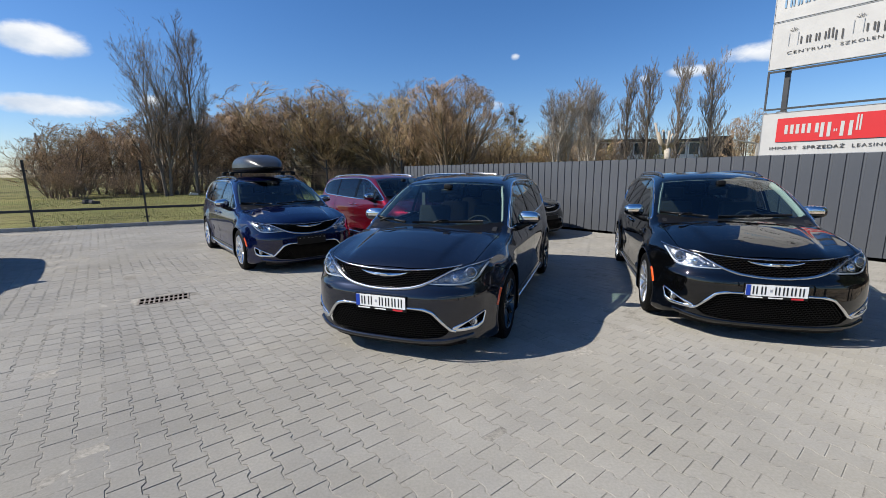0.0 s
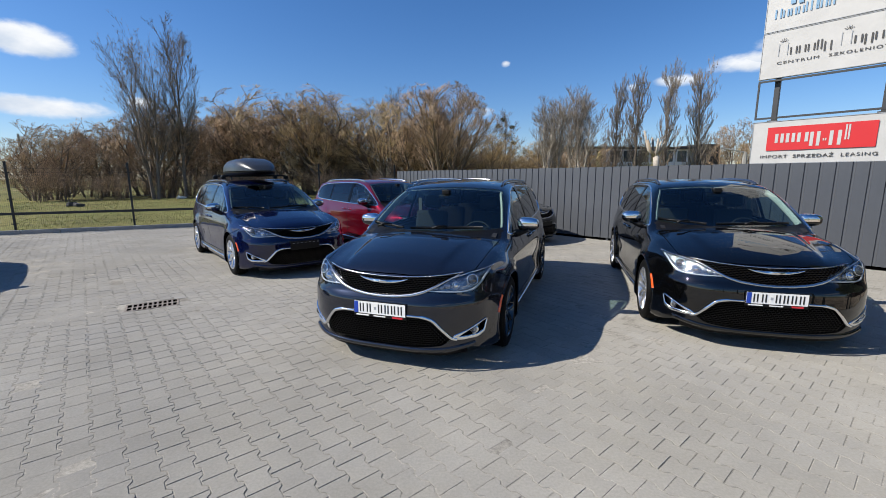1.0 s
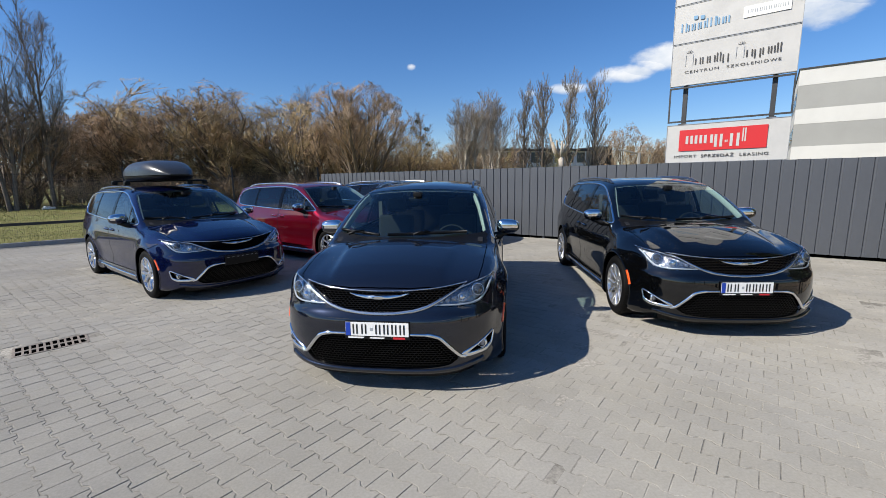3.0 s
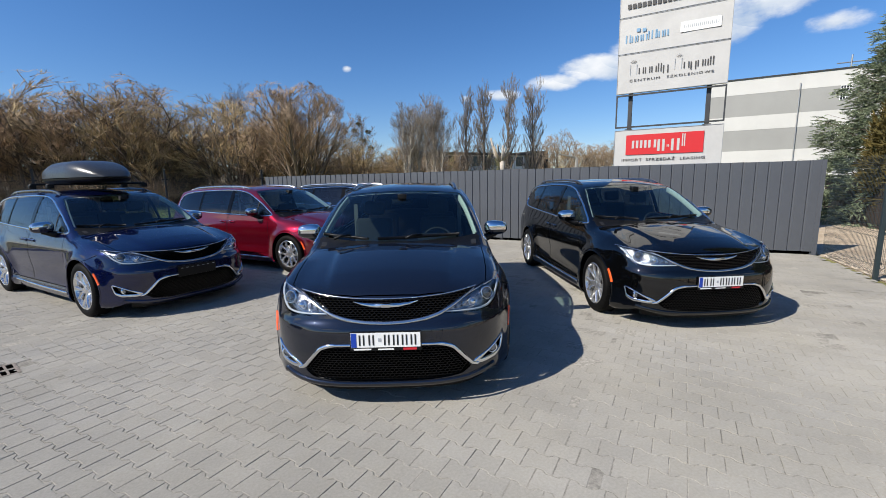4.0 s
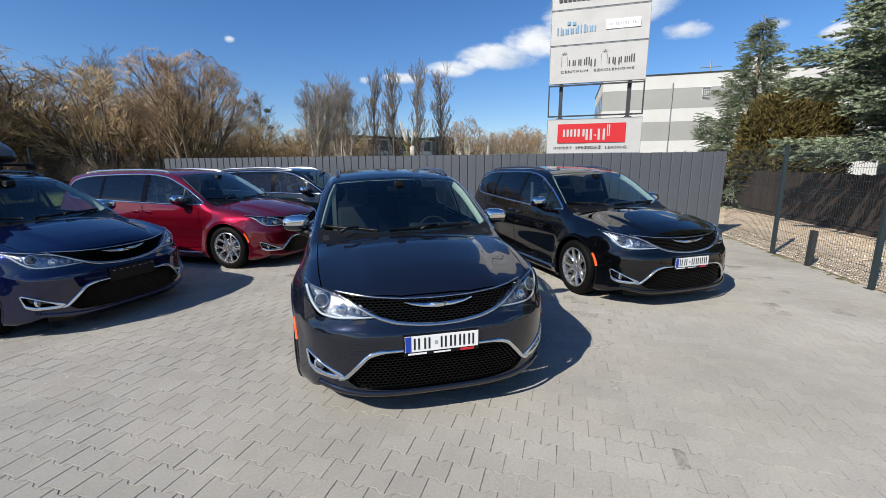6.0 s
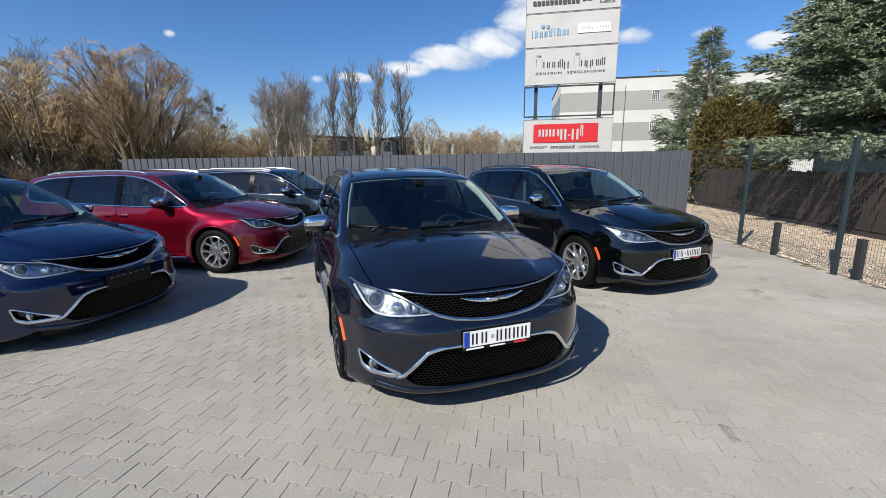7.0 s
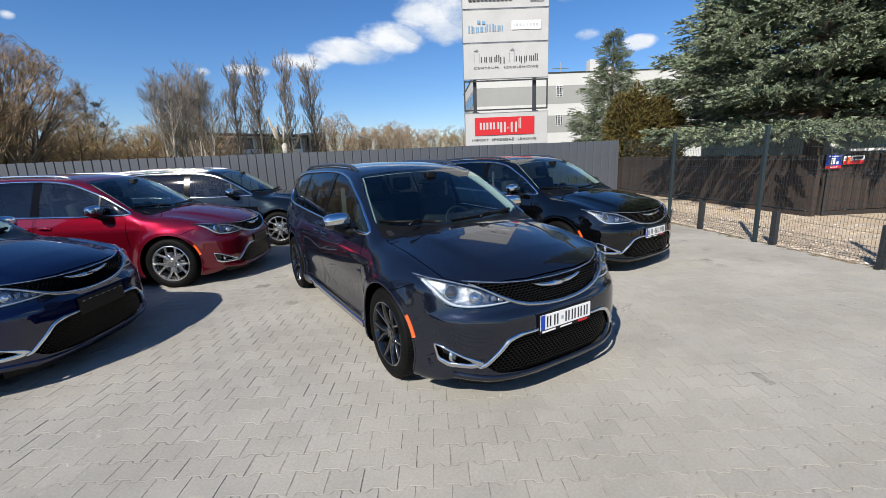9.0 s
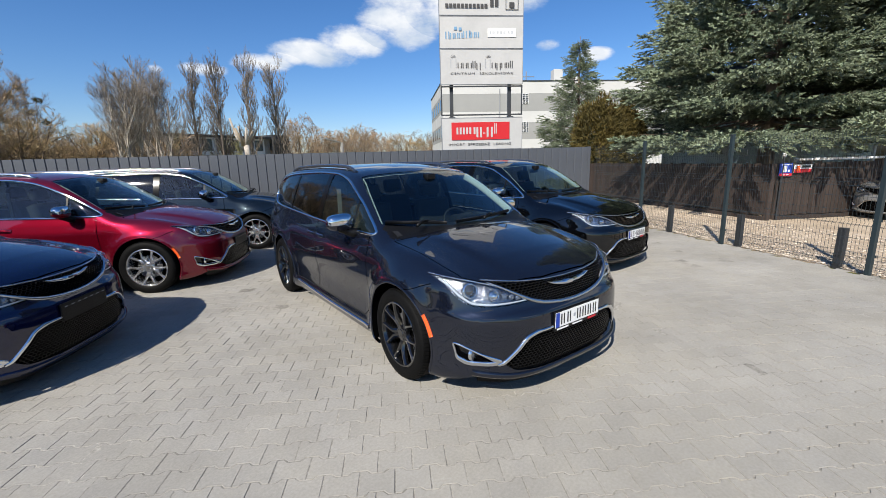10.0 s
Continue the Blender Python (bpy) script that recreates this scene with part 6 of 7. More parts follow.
def long_building():
    """A low, half-empty block far behind the poplars."""
    a, b = Vector((17.2, 59.9, 0)), Vector((36.6, 62.6, 0))
    way = (b - a).normalized()
    L = (b - a).length
    h = thing("long_building", "long low grey block with rows of pale windows", "building", frame_of(a, way))
    part("wall", Geo().box(0, L, 0.2, 9, 0, 5.55).mesh("wall", M["concrete"]), h)
    part("roof", Geo().box(-0.4, L + 0.4, -0.4, 9.4, 5.55, 5.85).mesh("roof", M["roof_felt"]), h)
    part("end_block", Geo().box(L - 2.2, L + 0.8, -0.8, 9, 0, 6.2).mesh("end_block", M["steel"]), h)
    me = Geo().box(0.1, 1.75, 0.05, 0.16, 0, 1.7).mesh("window", M["pane_dark"])
    fr = Geo().box(0.0, 0.24, -0.06, 0.18, 0, 1.7).box(1.66, 1.90, -0.06, 0.18, 0, 1.7).box(0.24, 1.66, -0.06, 0.18, 1.52, 1.70).box(0.0, 1.90, -0.06, 0.18, -0.55, 0.0).mesh("window_frame", M["frame_white"])
    n = int((L - 2.4) / 2.0)
    for i in range(n):
        for z in (1.5, 3.8):
            w = part("window", me, h, m=Matrix.Translation((0.3 + i * 2.0, 0, z)))
            part("window_frame", fr, w)


long_building()


def utility_pole(p, h, kind):
    t = thing("utility_pole" if kind else "street_lamp", "far concrete utility pole with a strut" if kind else "far slim street lamp", "pole", Matrix.Translation(p))
    g = Geo().tube([(0, 0, 0), (0, 0, h)], [0.18, 0.12], 6)
    if kind:
        g.tube([(0, 0, h - 0.5), (3.2, 0, 0)], [0.10, 0.14], 6).box(-1.2, 1.2, -0.06, 0.06, h - 1.2, h - 1.05)
    else:
        g.tube([(0, 0, h), (-1.6, 0, h + 0.3)], 0.06, 5)
    part("pole", g.mesh("pole", M["concrete"]), t)


for az, r, h, kind in ((-46.0, 80, 7.6, 1), (-44.2, 100, 7.5, 0), (-43.0, 70, 5.6, 0), (33.7, 34.7, 3.3, 0)):
    utility_pole((math.sin(radians(az)) * r, math.cos(radians(az)) * r, 0), h, kind)

# ---- trees ----
def grow(seed, height, spread, levels, trunk_r, split, up, twigs, twig_len, lean=0.0, first=0.25, curve=0.25, columnar=False, stems=1, twig_w=0.011, open_angle=40, ratio=(0.42, 0.68), stem_tilt=(0.12, 0.42), bold=1.0, dome=0.0):
    """A bare tree: tapered limbs as tubes (v, f) and a crown of thin twigs (co, tris)."""
    rng = random.Random(seed)
    limb = Geo()
    tw_co, tw_f = [], []

    def twig(p, d, ln, w):
        d = d.normalized()
        s = d.cross(Vector((rng.uniform(-1, 1), rng.uniform(-1, 1), rng.uniform(-1, 1)))).normalized() * w
        e = p + d * ln + Vector((rng.uniform(-1, 1), rng.uniform(-1, 1), rng.uniform(0, 1) * up)) * ln * 0.15
        o = len(tw_co)
        tw_co.extend([p - s, p + s, e])
        tw_f.append((o, o + 1, o + 2))
        return p.lerp(e, 0.45)

    def spray(p, d, n, ln):
        for _ in range(n):
            q = (d + Vector((rng.uniform(-1, 1), rng.uniform(-1, 1), rng.uniform(-0.3, 0.9))) * (0.48 if not columnar else 0.35)).normalized()
            if columnar:
                q = (q + Vector((0, 0, 1.3))).normalized()
            m = twig(p, q, ln * rng.uniform(0.6, 1.2), twig_w)
            r = (q + Vector((rng.uniform(-1, 1), rng.uniform(-1, 1), rng.uniform(-0.3, 0.9))) * (0.55 if not columnar else 0.4)).normalized()
            twig(m, r, ln * rng.uniform(0.35, 0.7), twig_w * 0.8)

    def branch(p, d, ln, r, level):
        n = (5, 3, 2, 2)[min(level, 3)]
        pts, rad = [p.copy()], [r]
        for i in range(n):
            d = (d + Vector((rng.uniform(-1, 1), rng.uniform(-1, 1), rng.uniform(-0.6, 0.8))) * curve * (0.5 if level == 0 else 0.75) + Vector((0, 0, 0.10 * up))).normalized()
            p = p + d * (ln / n)
            pts.append(p.copy())
            rad.append(max(r * (1 - 0.72 * (i + 1) / n), 0.007))
        if level >= levels:
            for s in (pts[0].cross(d) + Vector((0.3, 0.1, 0)), d.orthogonal()):
                s = s.normalized() * max(r * 0.45, twig_w * 0.8)
                o = len(tw_co)
                tw_co.extend([pts[0] - s, pts[0] + s, pts[n // 2] - s * 0.7, pts[n // 2] + s * 0.7, pts[-1]])
                tw_f.extend([(o, o + 1, o + 3), (o, o + 3, o + 2), (o + 2, o + 3, o + 4)])
            for q in pts[1:]:
                spray(q, d, twigs, twig_len)
            return
        limb.tube(pts, rad, 5 if level == 0 else 3, cap=False)
        k = split[min(level, len(split) - 1)]
        for i in range(k):
            t = first + (1 - first) * (i + rng.random()) / k if level == 0 else 0.25 + 0.75 * (i + rng.random()) / k
            j = min(int(t * n), n - 1)
            q = pts[j].lerp(pts[j + 1], t * n - j)
            a = rng.uniform(0, 2 * math.pi)
            tilt = radians(rng.uniform(0.6, 1.25) * open_angle)
            x = d.orthogonal().normalized()
            y = d.cross(x)
            nd = (d * math.cos(tilt) + (x * math.cos(a) + y * math.sin(a)) * math.sin(tilt))
            if columnar:
                nd = (nd + Vector((0, 0, 0.55))).normalized()
            branch(q, nd, ln * rng.uniform(*ratio) * (spread if level == 0 else 1) * (1 - 0.35 * t if columnar else 1 - 0.15 * t), max(r * (1 - 0.7 * t) * 0.60, (0.03, 0.017, 0.012)[min(level, 2)] * bold), level + 1)
        for q in pts[n // 2 + 1:]:
            spray(q, d, max(1, twigs // 2), twig_len)

    for s in range(stems):
        a = 2 * math.pi * s / stems + rng.uniform(-0.4, 0.4)
        tilt = 0.0 if stems == 1 else rng.uniform(*stem_tilt)
        d = Vector((math.cos(a) * math.sin(tilt) + lean, math.sin(a) * math.sin(tilt), math.cos(tilt))).normalized()
        branch(Vector((0.25 * math.cos(a) * (stems > 1), 0.25 * math.sin(a) * (stems > 1), -0.1)), d, height * rng.uniform(0.62, 0.8) * (1 if stems == 1 else rng.uniform(0.75, 1)), trunk_r, 0)
    co = np.array([v[:] for v in tw_co], float)
    lv = np.array([v[:] for v in limb.v], float)
    if dome:
        # draw stray shoots in towards a rounded, slightly uneven outline
        high = np.percentile(co[:, 2], 97)
        wide = np.percentile(np.hypot(co[:, 0], co[:, 1]), 93) * dome

        def rounded(c):
            q = c / np.array([wide, wide, high * 0.60]) - np.array([0, 0, 0.667])
            q[:, 2] = np.where(q[:, 2] < 0, q[:, 2] * 0.8, q[:, 2])
            a = np.arctan2(q[:, 1], q[:, 0])
            ln = np.linalg.norm(q, axis=1)
            lim = 1 + 0.07 * np.sin(3 * a + seed) + 0.05 * np.sin(7 * a + 4 * q[:, 2])
            k = np.where(ln > lim, (lim + 0.22 * (ln - lim)) / np.maximum(ln, 1e-6), 1.0)
            mid = np.array([0, 0, high * 0.40])
            return (c - mid) * k[:, None] + mid

        co, lv = rounded(co), rounded(lv)
        limb.v = [tuple(v) for v in lv]
    return limb, co, np.array(tw_f, int)


TREES = {}


def tree_kind(key, label, bark, twig, height, **kw):
    limb, co, tris = grow(height=height, **kw)
    top = max(co[:, 2].max(), 0.1)
    k = height / top
    limb.v = [(x * k, y * k, z * k) for x, y, z in limb.v]
    tr = limb.mesh("trunk", M[bark], True)
    cr = arrays_mesh("crown", co * k, tris, M[twig])
    TREES[key] = (tr, cr, label)


tree_kind("tall", "tall bare tree with upright grey limbs", "bark_grey", "twig_grey", 17.9, seed=11, spread=0.86, levels=3, trunk_r=0.24, split=(13, 9, 5), up=0.55, twigs=4, twig_len=0.50, first=0.12, open_angle=25, twig_w=0.010, curve=0.045, ratio=(0.42, 0.62), bold=1.0, stems=2, stem_tilt=(0.03, 0.12))
tree_kind("tall_b", "tall bare tree with upright grey limbs", "bark_grey", "twig_grey", 16.8, seed=12, spread=0.74, levels=3, trunk_r=0.20, split=(16, 9, 5), up=0.55, twigs=4, twig_len=0.50, first=0.16, open_angle=26, twig_w=0.010, curve=0.045, ratio=(0.38, 0.56), bold=1.0)
tree_kind("round", "wide bare tree with a rounded crown", "bark", "twig_brown", 12.6, seed=21, spread=0.9, levels=3, trunk_r=0.17, split=(9, 7, 5), up=0.6, twigs=4, twig_len=0.42, first=0.20, open_angle=30, stems=8, twig_w=0.011, curve=0.05, ratio=(0.36, 0.54), stem_tilt=(0.08, 0.72), dome=0.95, bold=0.9)
tree_kind("willow", "bare ochre willow thicket", "bark", "twig_ochre", 8.5, seed=31, spread=0.9, levels=3, trunk_r=0.09, split=(7, 5, 3), up=0.35, twigs=3, twig_len=0.46, first=0.16, open_angle=36, stems=6, twig_w=0.012, curve=0.08, ratio=(0.38, 0.58), stem_tilt=(0.08, 0.65), dome=0.95)
tree_kind("willow_b", "leaning bare willow with sloping trunks", "bark", "twig_ochre", 8.0, seed=37, spread=0.9, levels=3, trunk_r=0.10, split=(7, 5, 3), up=0.30, twigs=3, twig_len=0.48, first=0.15, open_angle=38, stems=5, lean=0.62, twig_w=0.012, curve=0.07, ratio=(0.38, 0.58), stem_tilt=(0.05, 0.45), dome=1.0, bold=1.0)
tree_kind("brown", "bare brown shrub tree", "bark", "twig_brown", 8.0, seed=41, spread=0.95, levels=3, trunk_r=0.085, split=(7, 6, 3), up=0.35, twigs=3, twig_len=0.45, first=0.18, open_angle=38, stems=4, twig_w=0.012, curve=0.08, ratio=(0.38, 0.58), stem_tilt=(0.1, 0.6), dome=0.95)
tree_kind("birch", "bare birch with a pale trunk", "bark_pale", "twig_grey", 13.0, seed=51, spread=0.56, levels=3, trunk_r=0.15, split=(14, 6, 4), up=0.4, twigs=3, twig_len=0.5, first=0.22, open_angle=30, stems=2, twig_w=0.011, curve=0.06, stem_tilt=(0.03, 0.14), bold=1.3)
tree_kind("poplar", "narrow bare column of a poplar", "bark_grey", "twig_grey", 20.0, seed=61, spread=0.46, levels=2, trunk_r=0.20, split=(48, 7), up=1.0, twigs=5, twig_len=0.8, first=0.06, open_angle=40, columnar=True, twig_w=0.014, curve=0.05)
tree_kind("poplar_b", "narrow bare column of a poplar", "bark_grey", "twig_grey", 20.0, seed=67, spread=0.40, levels=2, trunk_r=0.18, split=(42, 7), up=1.0, twigs=5, twig_len=0.8, first=0.08, open_angle=38, columnar=True, twig_w=0.014, curve=0.05)
tree_kind("scrub", "low tangle of brown scrub", "bark", "twig_brown", 4.2, seed=71, spread=1.0, levels=2, trunk_r=0.03, split=(7, 5), up=0.3, twigs=2, twig_len=0.6, first=0.05, open_angle=46, stems=7, twig_w=0.012, curve=0.12, stem_tilt=(0.1, 0.7))
tree_kind("budding", "bare tree with yellow-green buds", "bark", "twig_green", 9.0, seed=81, spread=0.95, levels=3, trunk_r=0.11, split=(7, 6, 4), up=0.6, twigs=3, twig_len=0.6, first=0.15, open_angle=36, stems=2, twig_w=0.012, curve=0.12)


def plant(key, az, r, scale=1.0, turn=0.0, wide=1.0, group="trees beyond the lot"):
    tr, cr, label = TREES[key]
    p = Vector((math.sin(radians(az)) * r, math.cos(radians(az)) * r, -0.05))
    t = thing("tree" if key != "scrub" else "shrub", label, "tree" if key != "scrub" else "shrub", Matrix.Translation(p) @ Matrix.Rotation(turn, 4, "Z") @ Matrix.Diagonal((scale * wide, scale * wide, scale, 1)), group)
    part("trunk", tr, t)
    part("crown", cr, t)
    return t


rng = random.Random(9)
plant("tall", -35.6, 43.5, 0.87, 0.5, 0.92)
plant("tall_b", -32.7, 44, 0.90, 2.1, 0.98)
plant("round", -1.4, 41, 0.86, 0.9, 1.42)


def mistletoe(tree, p, r, seed):
    """A ball of short shoots caught in the crown."""
    g = np.random.default_rng(seed)
    n = 260
    d = g.normal(0, 1, (n, 3))
    d /= np.linalg.norm(d, axis=1, keepdims=True)
    c = np.array(p)[None] + d * (r * g.uniform(0.1, 0.6, n))[:, None]
    side = np.cross(d, g.normal(0, 1, (n, 3)))
    side /= np.linalg.norm(side, axis=1, keepdims=True)
    v = np.stack([c - side * 0.03, c + side * 0.03, c + d * (r * g.uniform(0.3, 0.6, n))[:, None]], 1).reshape(-1, 3)
    part("mistletoe", arrays_mesh("mistletoe", v, np.arange(n * 3).reshape(-1, 3), M["needles_dark"]), tree, "dark ball of mistletoe")


grey = plant("tall_b", -8.2, 54, 0.77, 2.4, 1.25)
for i, p in enumerate(((1.2, 0.3, 13.6), (-1.6, 0.2, 12.4), (0.3, -0.8, 11.2))):
    mistletoe(grey, p, 0.5, i)
grey = plant("tall_b", 6.9, 56, 0.64, 5.0, 1.15)
for i, p in enumerate(((1.5, 0.3, 12.4), (-1.6, 0.9, 11.0), (0.2, -0.8, 14.0), (2.4, 0.2, 9.4), (-0.6, -1.4, 12.8))):
    mistletoe(grey, p, 0.62, i + 5)
for az, r, k in ((12.2, 43, 0.74), (13.3, 44, 0.75), (15.4, 50, 0.93), (16.5, 49, 0.80)):
    plant("birch", az, r, k, az * 3)
for i, (x, y, k) in enumerate(((19.9, 53.5, 0.71), (21.0, 50.2, 0.72), (23.9, 49.2, 0.75), (27.6, 49.5, 0.75))):
    plant("poplar" if i % 2 else "poplar_b", math.degrees(math.atan2(x, y)), math.hypot(x, y), k, x * 1.7, 1.30)
plant("poplar_b", 19.2, 58, 0.42, 1.0)
plant("budding", 24.2, 60, 0.66, 1.0)
plant("budding", 17.8, 62, 0.66, 2.0)
# thicket behind the grass and the wall
for i in range(46):
    az = -45.5 + i * 1.45 + rng.uniform(-0.5, 0.5)
    if az > 19:
        break
    hill = float(np.interp(az, (-46, -44, -40, -30, -25, -21, -15, -12, -8, 0, 6, 10, 18), (5.2, 6.6, 8.4, 9.2, 10.6, 12.6, 11.4, 10.0, 10.4, 8.6, 7.6, 6.9, 6.4))) / 8.6
    key = rng.choice(("brown", "brown", "brown", "willow") if az < -28 else ("willow", "willow_b", "willow_b", "willow_b", "brown"))
    plant(key, az, rng.uniform(45, 56) if az < 5 else rng.uniform(52, 60), hill * rng.uniform(0.84, 1.10), rng.uniform(0, 6.28) if key != "willow_b" else math.pi + rng.uniform(-0.7, 0.7), rng.uniform(1.2, 1.6))
for i in range(30):
    az = -45 + i * 2.15 + rng.uniform(-0.8, 0.8)
    plant("scrub", az, rng.uniform(43, 49), rng.uniform(0.5, 0.85), rng.uniform(0, 6.28), 1.2)
for i in range(22):
    az = -45 + i * 2.9 + rng.uniform(-0.8, 0.8)
    plant("scrub", az, rng.uniform(55, 62), rng.uniform(1.0, 1.5), rng.uniform(0, 6.28), 1.3)
for i in range(20):
    az = 10 + i * 2.3 + rng.uniform(-0.8, 0.8)
    plant(rng.choice(("willow", "brown", "willow_b")), az, rng.uniform(96, 116), rng.uniform(0.95, 1.35) * (1.0 if az > 30 else 0.8), rng.uniform(0, 6.28), 1.2)
for az, r, s in ((32.4, 72, 1.22), (35.0, 76, 1.05), (37.5, 78, 0.95), (40.0, 80, 1.0), (43.0, 84, 0.95)):
    plant("brown", az, r, s, az)


def pollard():
    """A tree cut back to pale stubs."""
    p = Vector((math.sin(radians(24.9)) * 52, math.cos(radians(24.9)) * 52, 0))
    t = thing("pollarded_tree", "pollarded tree cut back to pale stubs", "tree", Matrix.Translation(p))
    g = Geo().tube([(0, 0, 0), (0.1, 0, 2.6), (0.0, 0, 4.2)], [0.36, 0.28, 0.32], 9)
    part("trunk", g.mesh("trunk", M["bark_pale"], True), t)
    r = random.Random(4)
    for a in range(7):
        an = a * 0.9
        e = Vector((math.cos(an) * r.uniform(0.8, 1.5), math.sin(an) * 0.8, r.uniform(5.2, 7.0)))
        part("stub", Geo().tube([(0, 0, 3.7), (e.x * 0.6, e.y * 0.6, 4.6), e], [0.18, 0.14, 0.11], 7).mesh("stub", M["bark_pale" if a % 2 else "cut_wood"], True), t)


pollard()


def spruce(name_label, p, height, radius, seed, mat, per_level, bare=0.05, droop=0.35, tuft=0.16, density=1.0, first_z=0.4, top_power=0.80, step=1.0):
    """A spruce: whorls of boughs, each a stem with flat side sprays of needle tufts."""
    r = np.random.default_rng(seed)
    limb = Geo().tube([(0, 0, -0.1), (0.03, 0, height * 0.5), (0, 0.02, height)], [height * 0.014 + 0.04, height * 0.009 + 0.02, 0.012], 8)
    cos, dirs, sizes = [], [], []
    z = first_z
    while z < height - 0.15:
        f = 1 - z / height
        ln0 = radius * (f ** top_power) * (1.0 if f < 0.94 else 0.92) + 0.06
        n = max(4, int(per_level * (0.45 + 0.55 * f)))
        a0 = r.uniform(0, 6.28)
        for k in range(n):
            a = a0 + 6.283 * k / n + r.uniform(-0.25, 0.25)
            ln = ln0 * r.uniform(0.60, 1.16)
            out = np.array([math.cos(a), math.sin(a), 0])
            s = np.linspace(0, 1, 7)
            rise = (0.55 * (1 - f) ** 1.2 + 0.02)
            zz = z + ln * (rise * s - droop * f * (s ** 1.5) + 0.22 * s ** 3) + r.uniform(-0.12, 0.12)
            pts = np.array([0, 0, 0]) + out[None] * (ln * s)[:, None] + np.array([0, 0, 1.0])[None] * zz[:, None]
            limb.tube([Vector(q) for q in pts[::2]], [0.012 + 0.012 * ln, 0.010 + 0.006 * ln, 0.008, 0.004], 3, cap=False)
            side = np.array([-math.sin(a), math.cos(a), 0])
            m = int((30 * ln + 10) * density)
            t = r.uniform(bare + 0.12, 1.0, m) ** 0.72
            wid = 0.40 * ln * (1 - t * 0.72) * r.uniform(-1, 1, m)
            base = out[None] * (ln * t)[:, None] + np.array([0, 0, 1.0])[None] * np.interp(t, s, zz)[:, None]
            c = base + side[None] * wid[:, None] + out[None] * (np.abs(wid) * 0.45)[:, None]
            c[:, 2] -= np.abs(wid) * 0.28 + r.uniform(0, 0.22, m)
            d = out[None] * 1.0 + side[None] * (np.sign(wid) * r.uniform(0.1, 1.0, m))[:, None] + np.array([0, 0, 1.0])[None] * r.uniform(-0.55, 0.30, m)[:, None]
            cos.append(c)
            dirs.append(d / np.linalg.norm(d, axis=1, keepdims=True))
            sizes.append(tuft * r.uniform(0.7, 1.3, m) * (0.75 + 0.25 * f))
        z += step * (0.20 + 0.16 * f) * (height / 9.0) ** 0.5
    c, d, sz = np.concatenate(cos), np.concatenate(dirs), np.concatenate(sizes)
    n = len(c)
    # each tuft: a short twig with needle blades round it
    up = np.tile(np.array([0, 0, 1.0]), (n, 1)) + r.normal(0, 0.25, (n, 3))
    sx = np.cross(d, up)
    sx /= np.linalg.norm(sx, axis=1, keepdims=True)
    sy = np.cross(sx, d)
    vs, fs = [], []
    blades = 10
    for b in range(blades):
        a = 2.4 * b
        t0 = 1.25 * b / blades
        w = sx * math.cos(a) + sy * math.sin(a)
        root_p = c + d * (sz * 1.25 * t0)[:, None] - w * (sz * 0.03)[:, None]
        tip = root_p + (d * 0.62 + w * 0.40) * (sz * (0.62 - 0.2 * b / blades))[:, None]
        lat = np.cross(w, d) * (sz * 0.090)[:, None]
        vs.append(np.stack([root_p - lat, root_p + lat, tip], 1))
    tip = c + d * (sz * 2.0)[:, None]
    vs.append(np.stack([c - sx * (sz * 0.07)[:, None], c + sx * (sz * 0.07)[:, None], tip], 1))
    v = np.stack(vs, 1).reshape(-1, 3)
    f = np.arange(len(v)).reshape(-1, 3)
    t = thing("spruce", name_label, "tree", Matrix.Translation(p), "conifers behind the board fence")
    part("trunk", limb.mesh("trunk", M["bark"], True), t)
    part("crown", arrays_mesh("crown", v, f, M[mat]), t)
    return t


def at(az, r, o=Vector((-3.5, 2.7, 0))):
    return o + Vector((math.sin(radians(az)) * r, math.cos(radians(az)) * r, 0))


spruce("young blue spruce with a pointed top", Vector((18.7, 10.2, 0)), 7.55, 2.75, 3, "needles_blue", 9, tuft=0.26, density=0.95, top_power=1.0, step=1.05)
spruce("large blue spruce with drooping boughs", at(91.0, 17.0), 15.0, 4.3, 4, "needles_blue", 13, first_z=2.7, droop=0.50, tuft=0.40, density=1.0, step=1.55, top_power=0.60)
spruce("large blue spruce with drooping boughs", at(101.0, 18.0), 14.0, 3.9, 8, "needles_blue", 12, first_z=2.8, droop=0.50, tuft=0.40, density=0.9, step=1.5, top_power=0.65)
spruce("large dark spruce behind the others", at(84.5, 22.5), 14.0, 3.1, 6, "needles_blue", 9, first_z=2.4, droop=0.42, tuft=0.38, density=0.75, step=1.45, top_power=0.7)


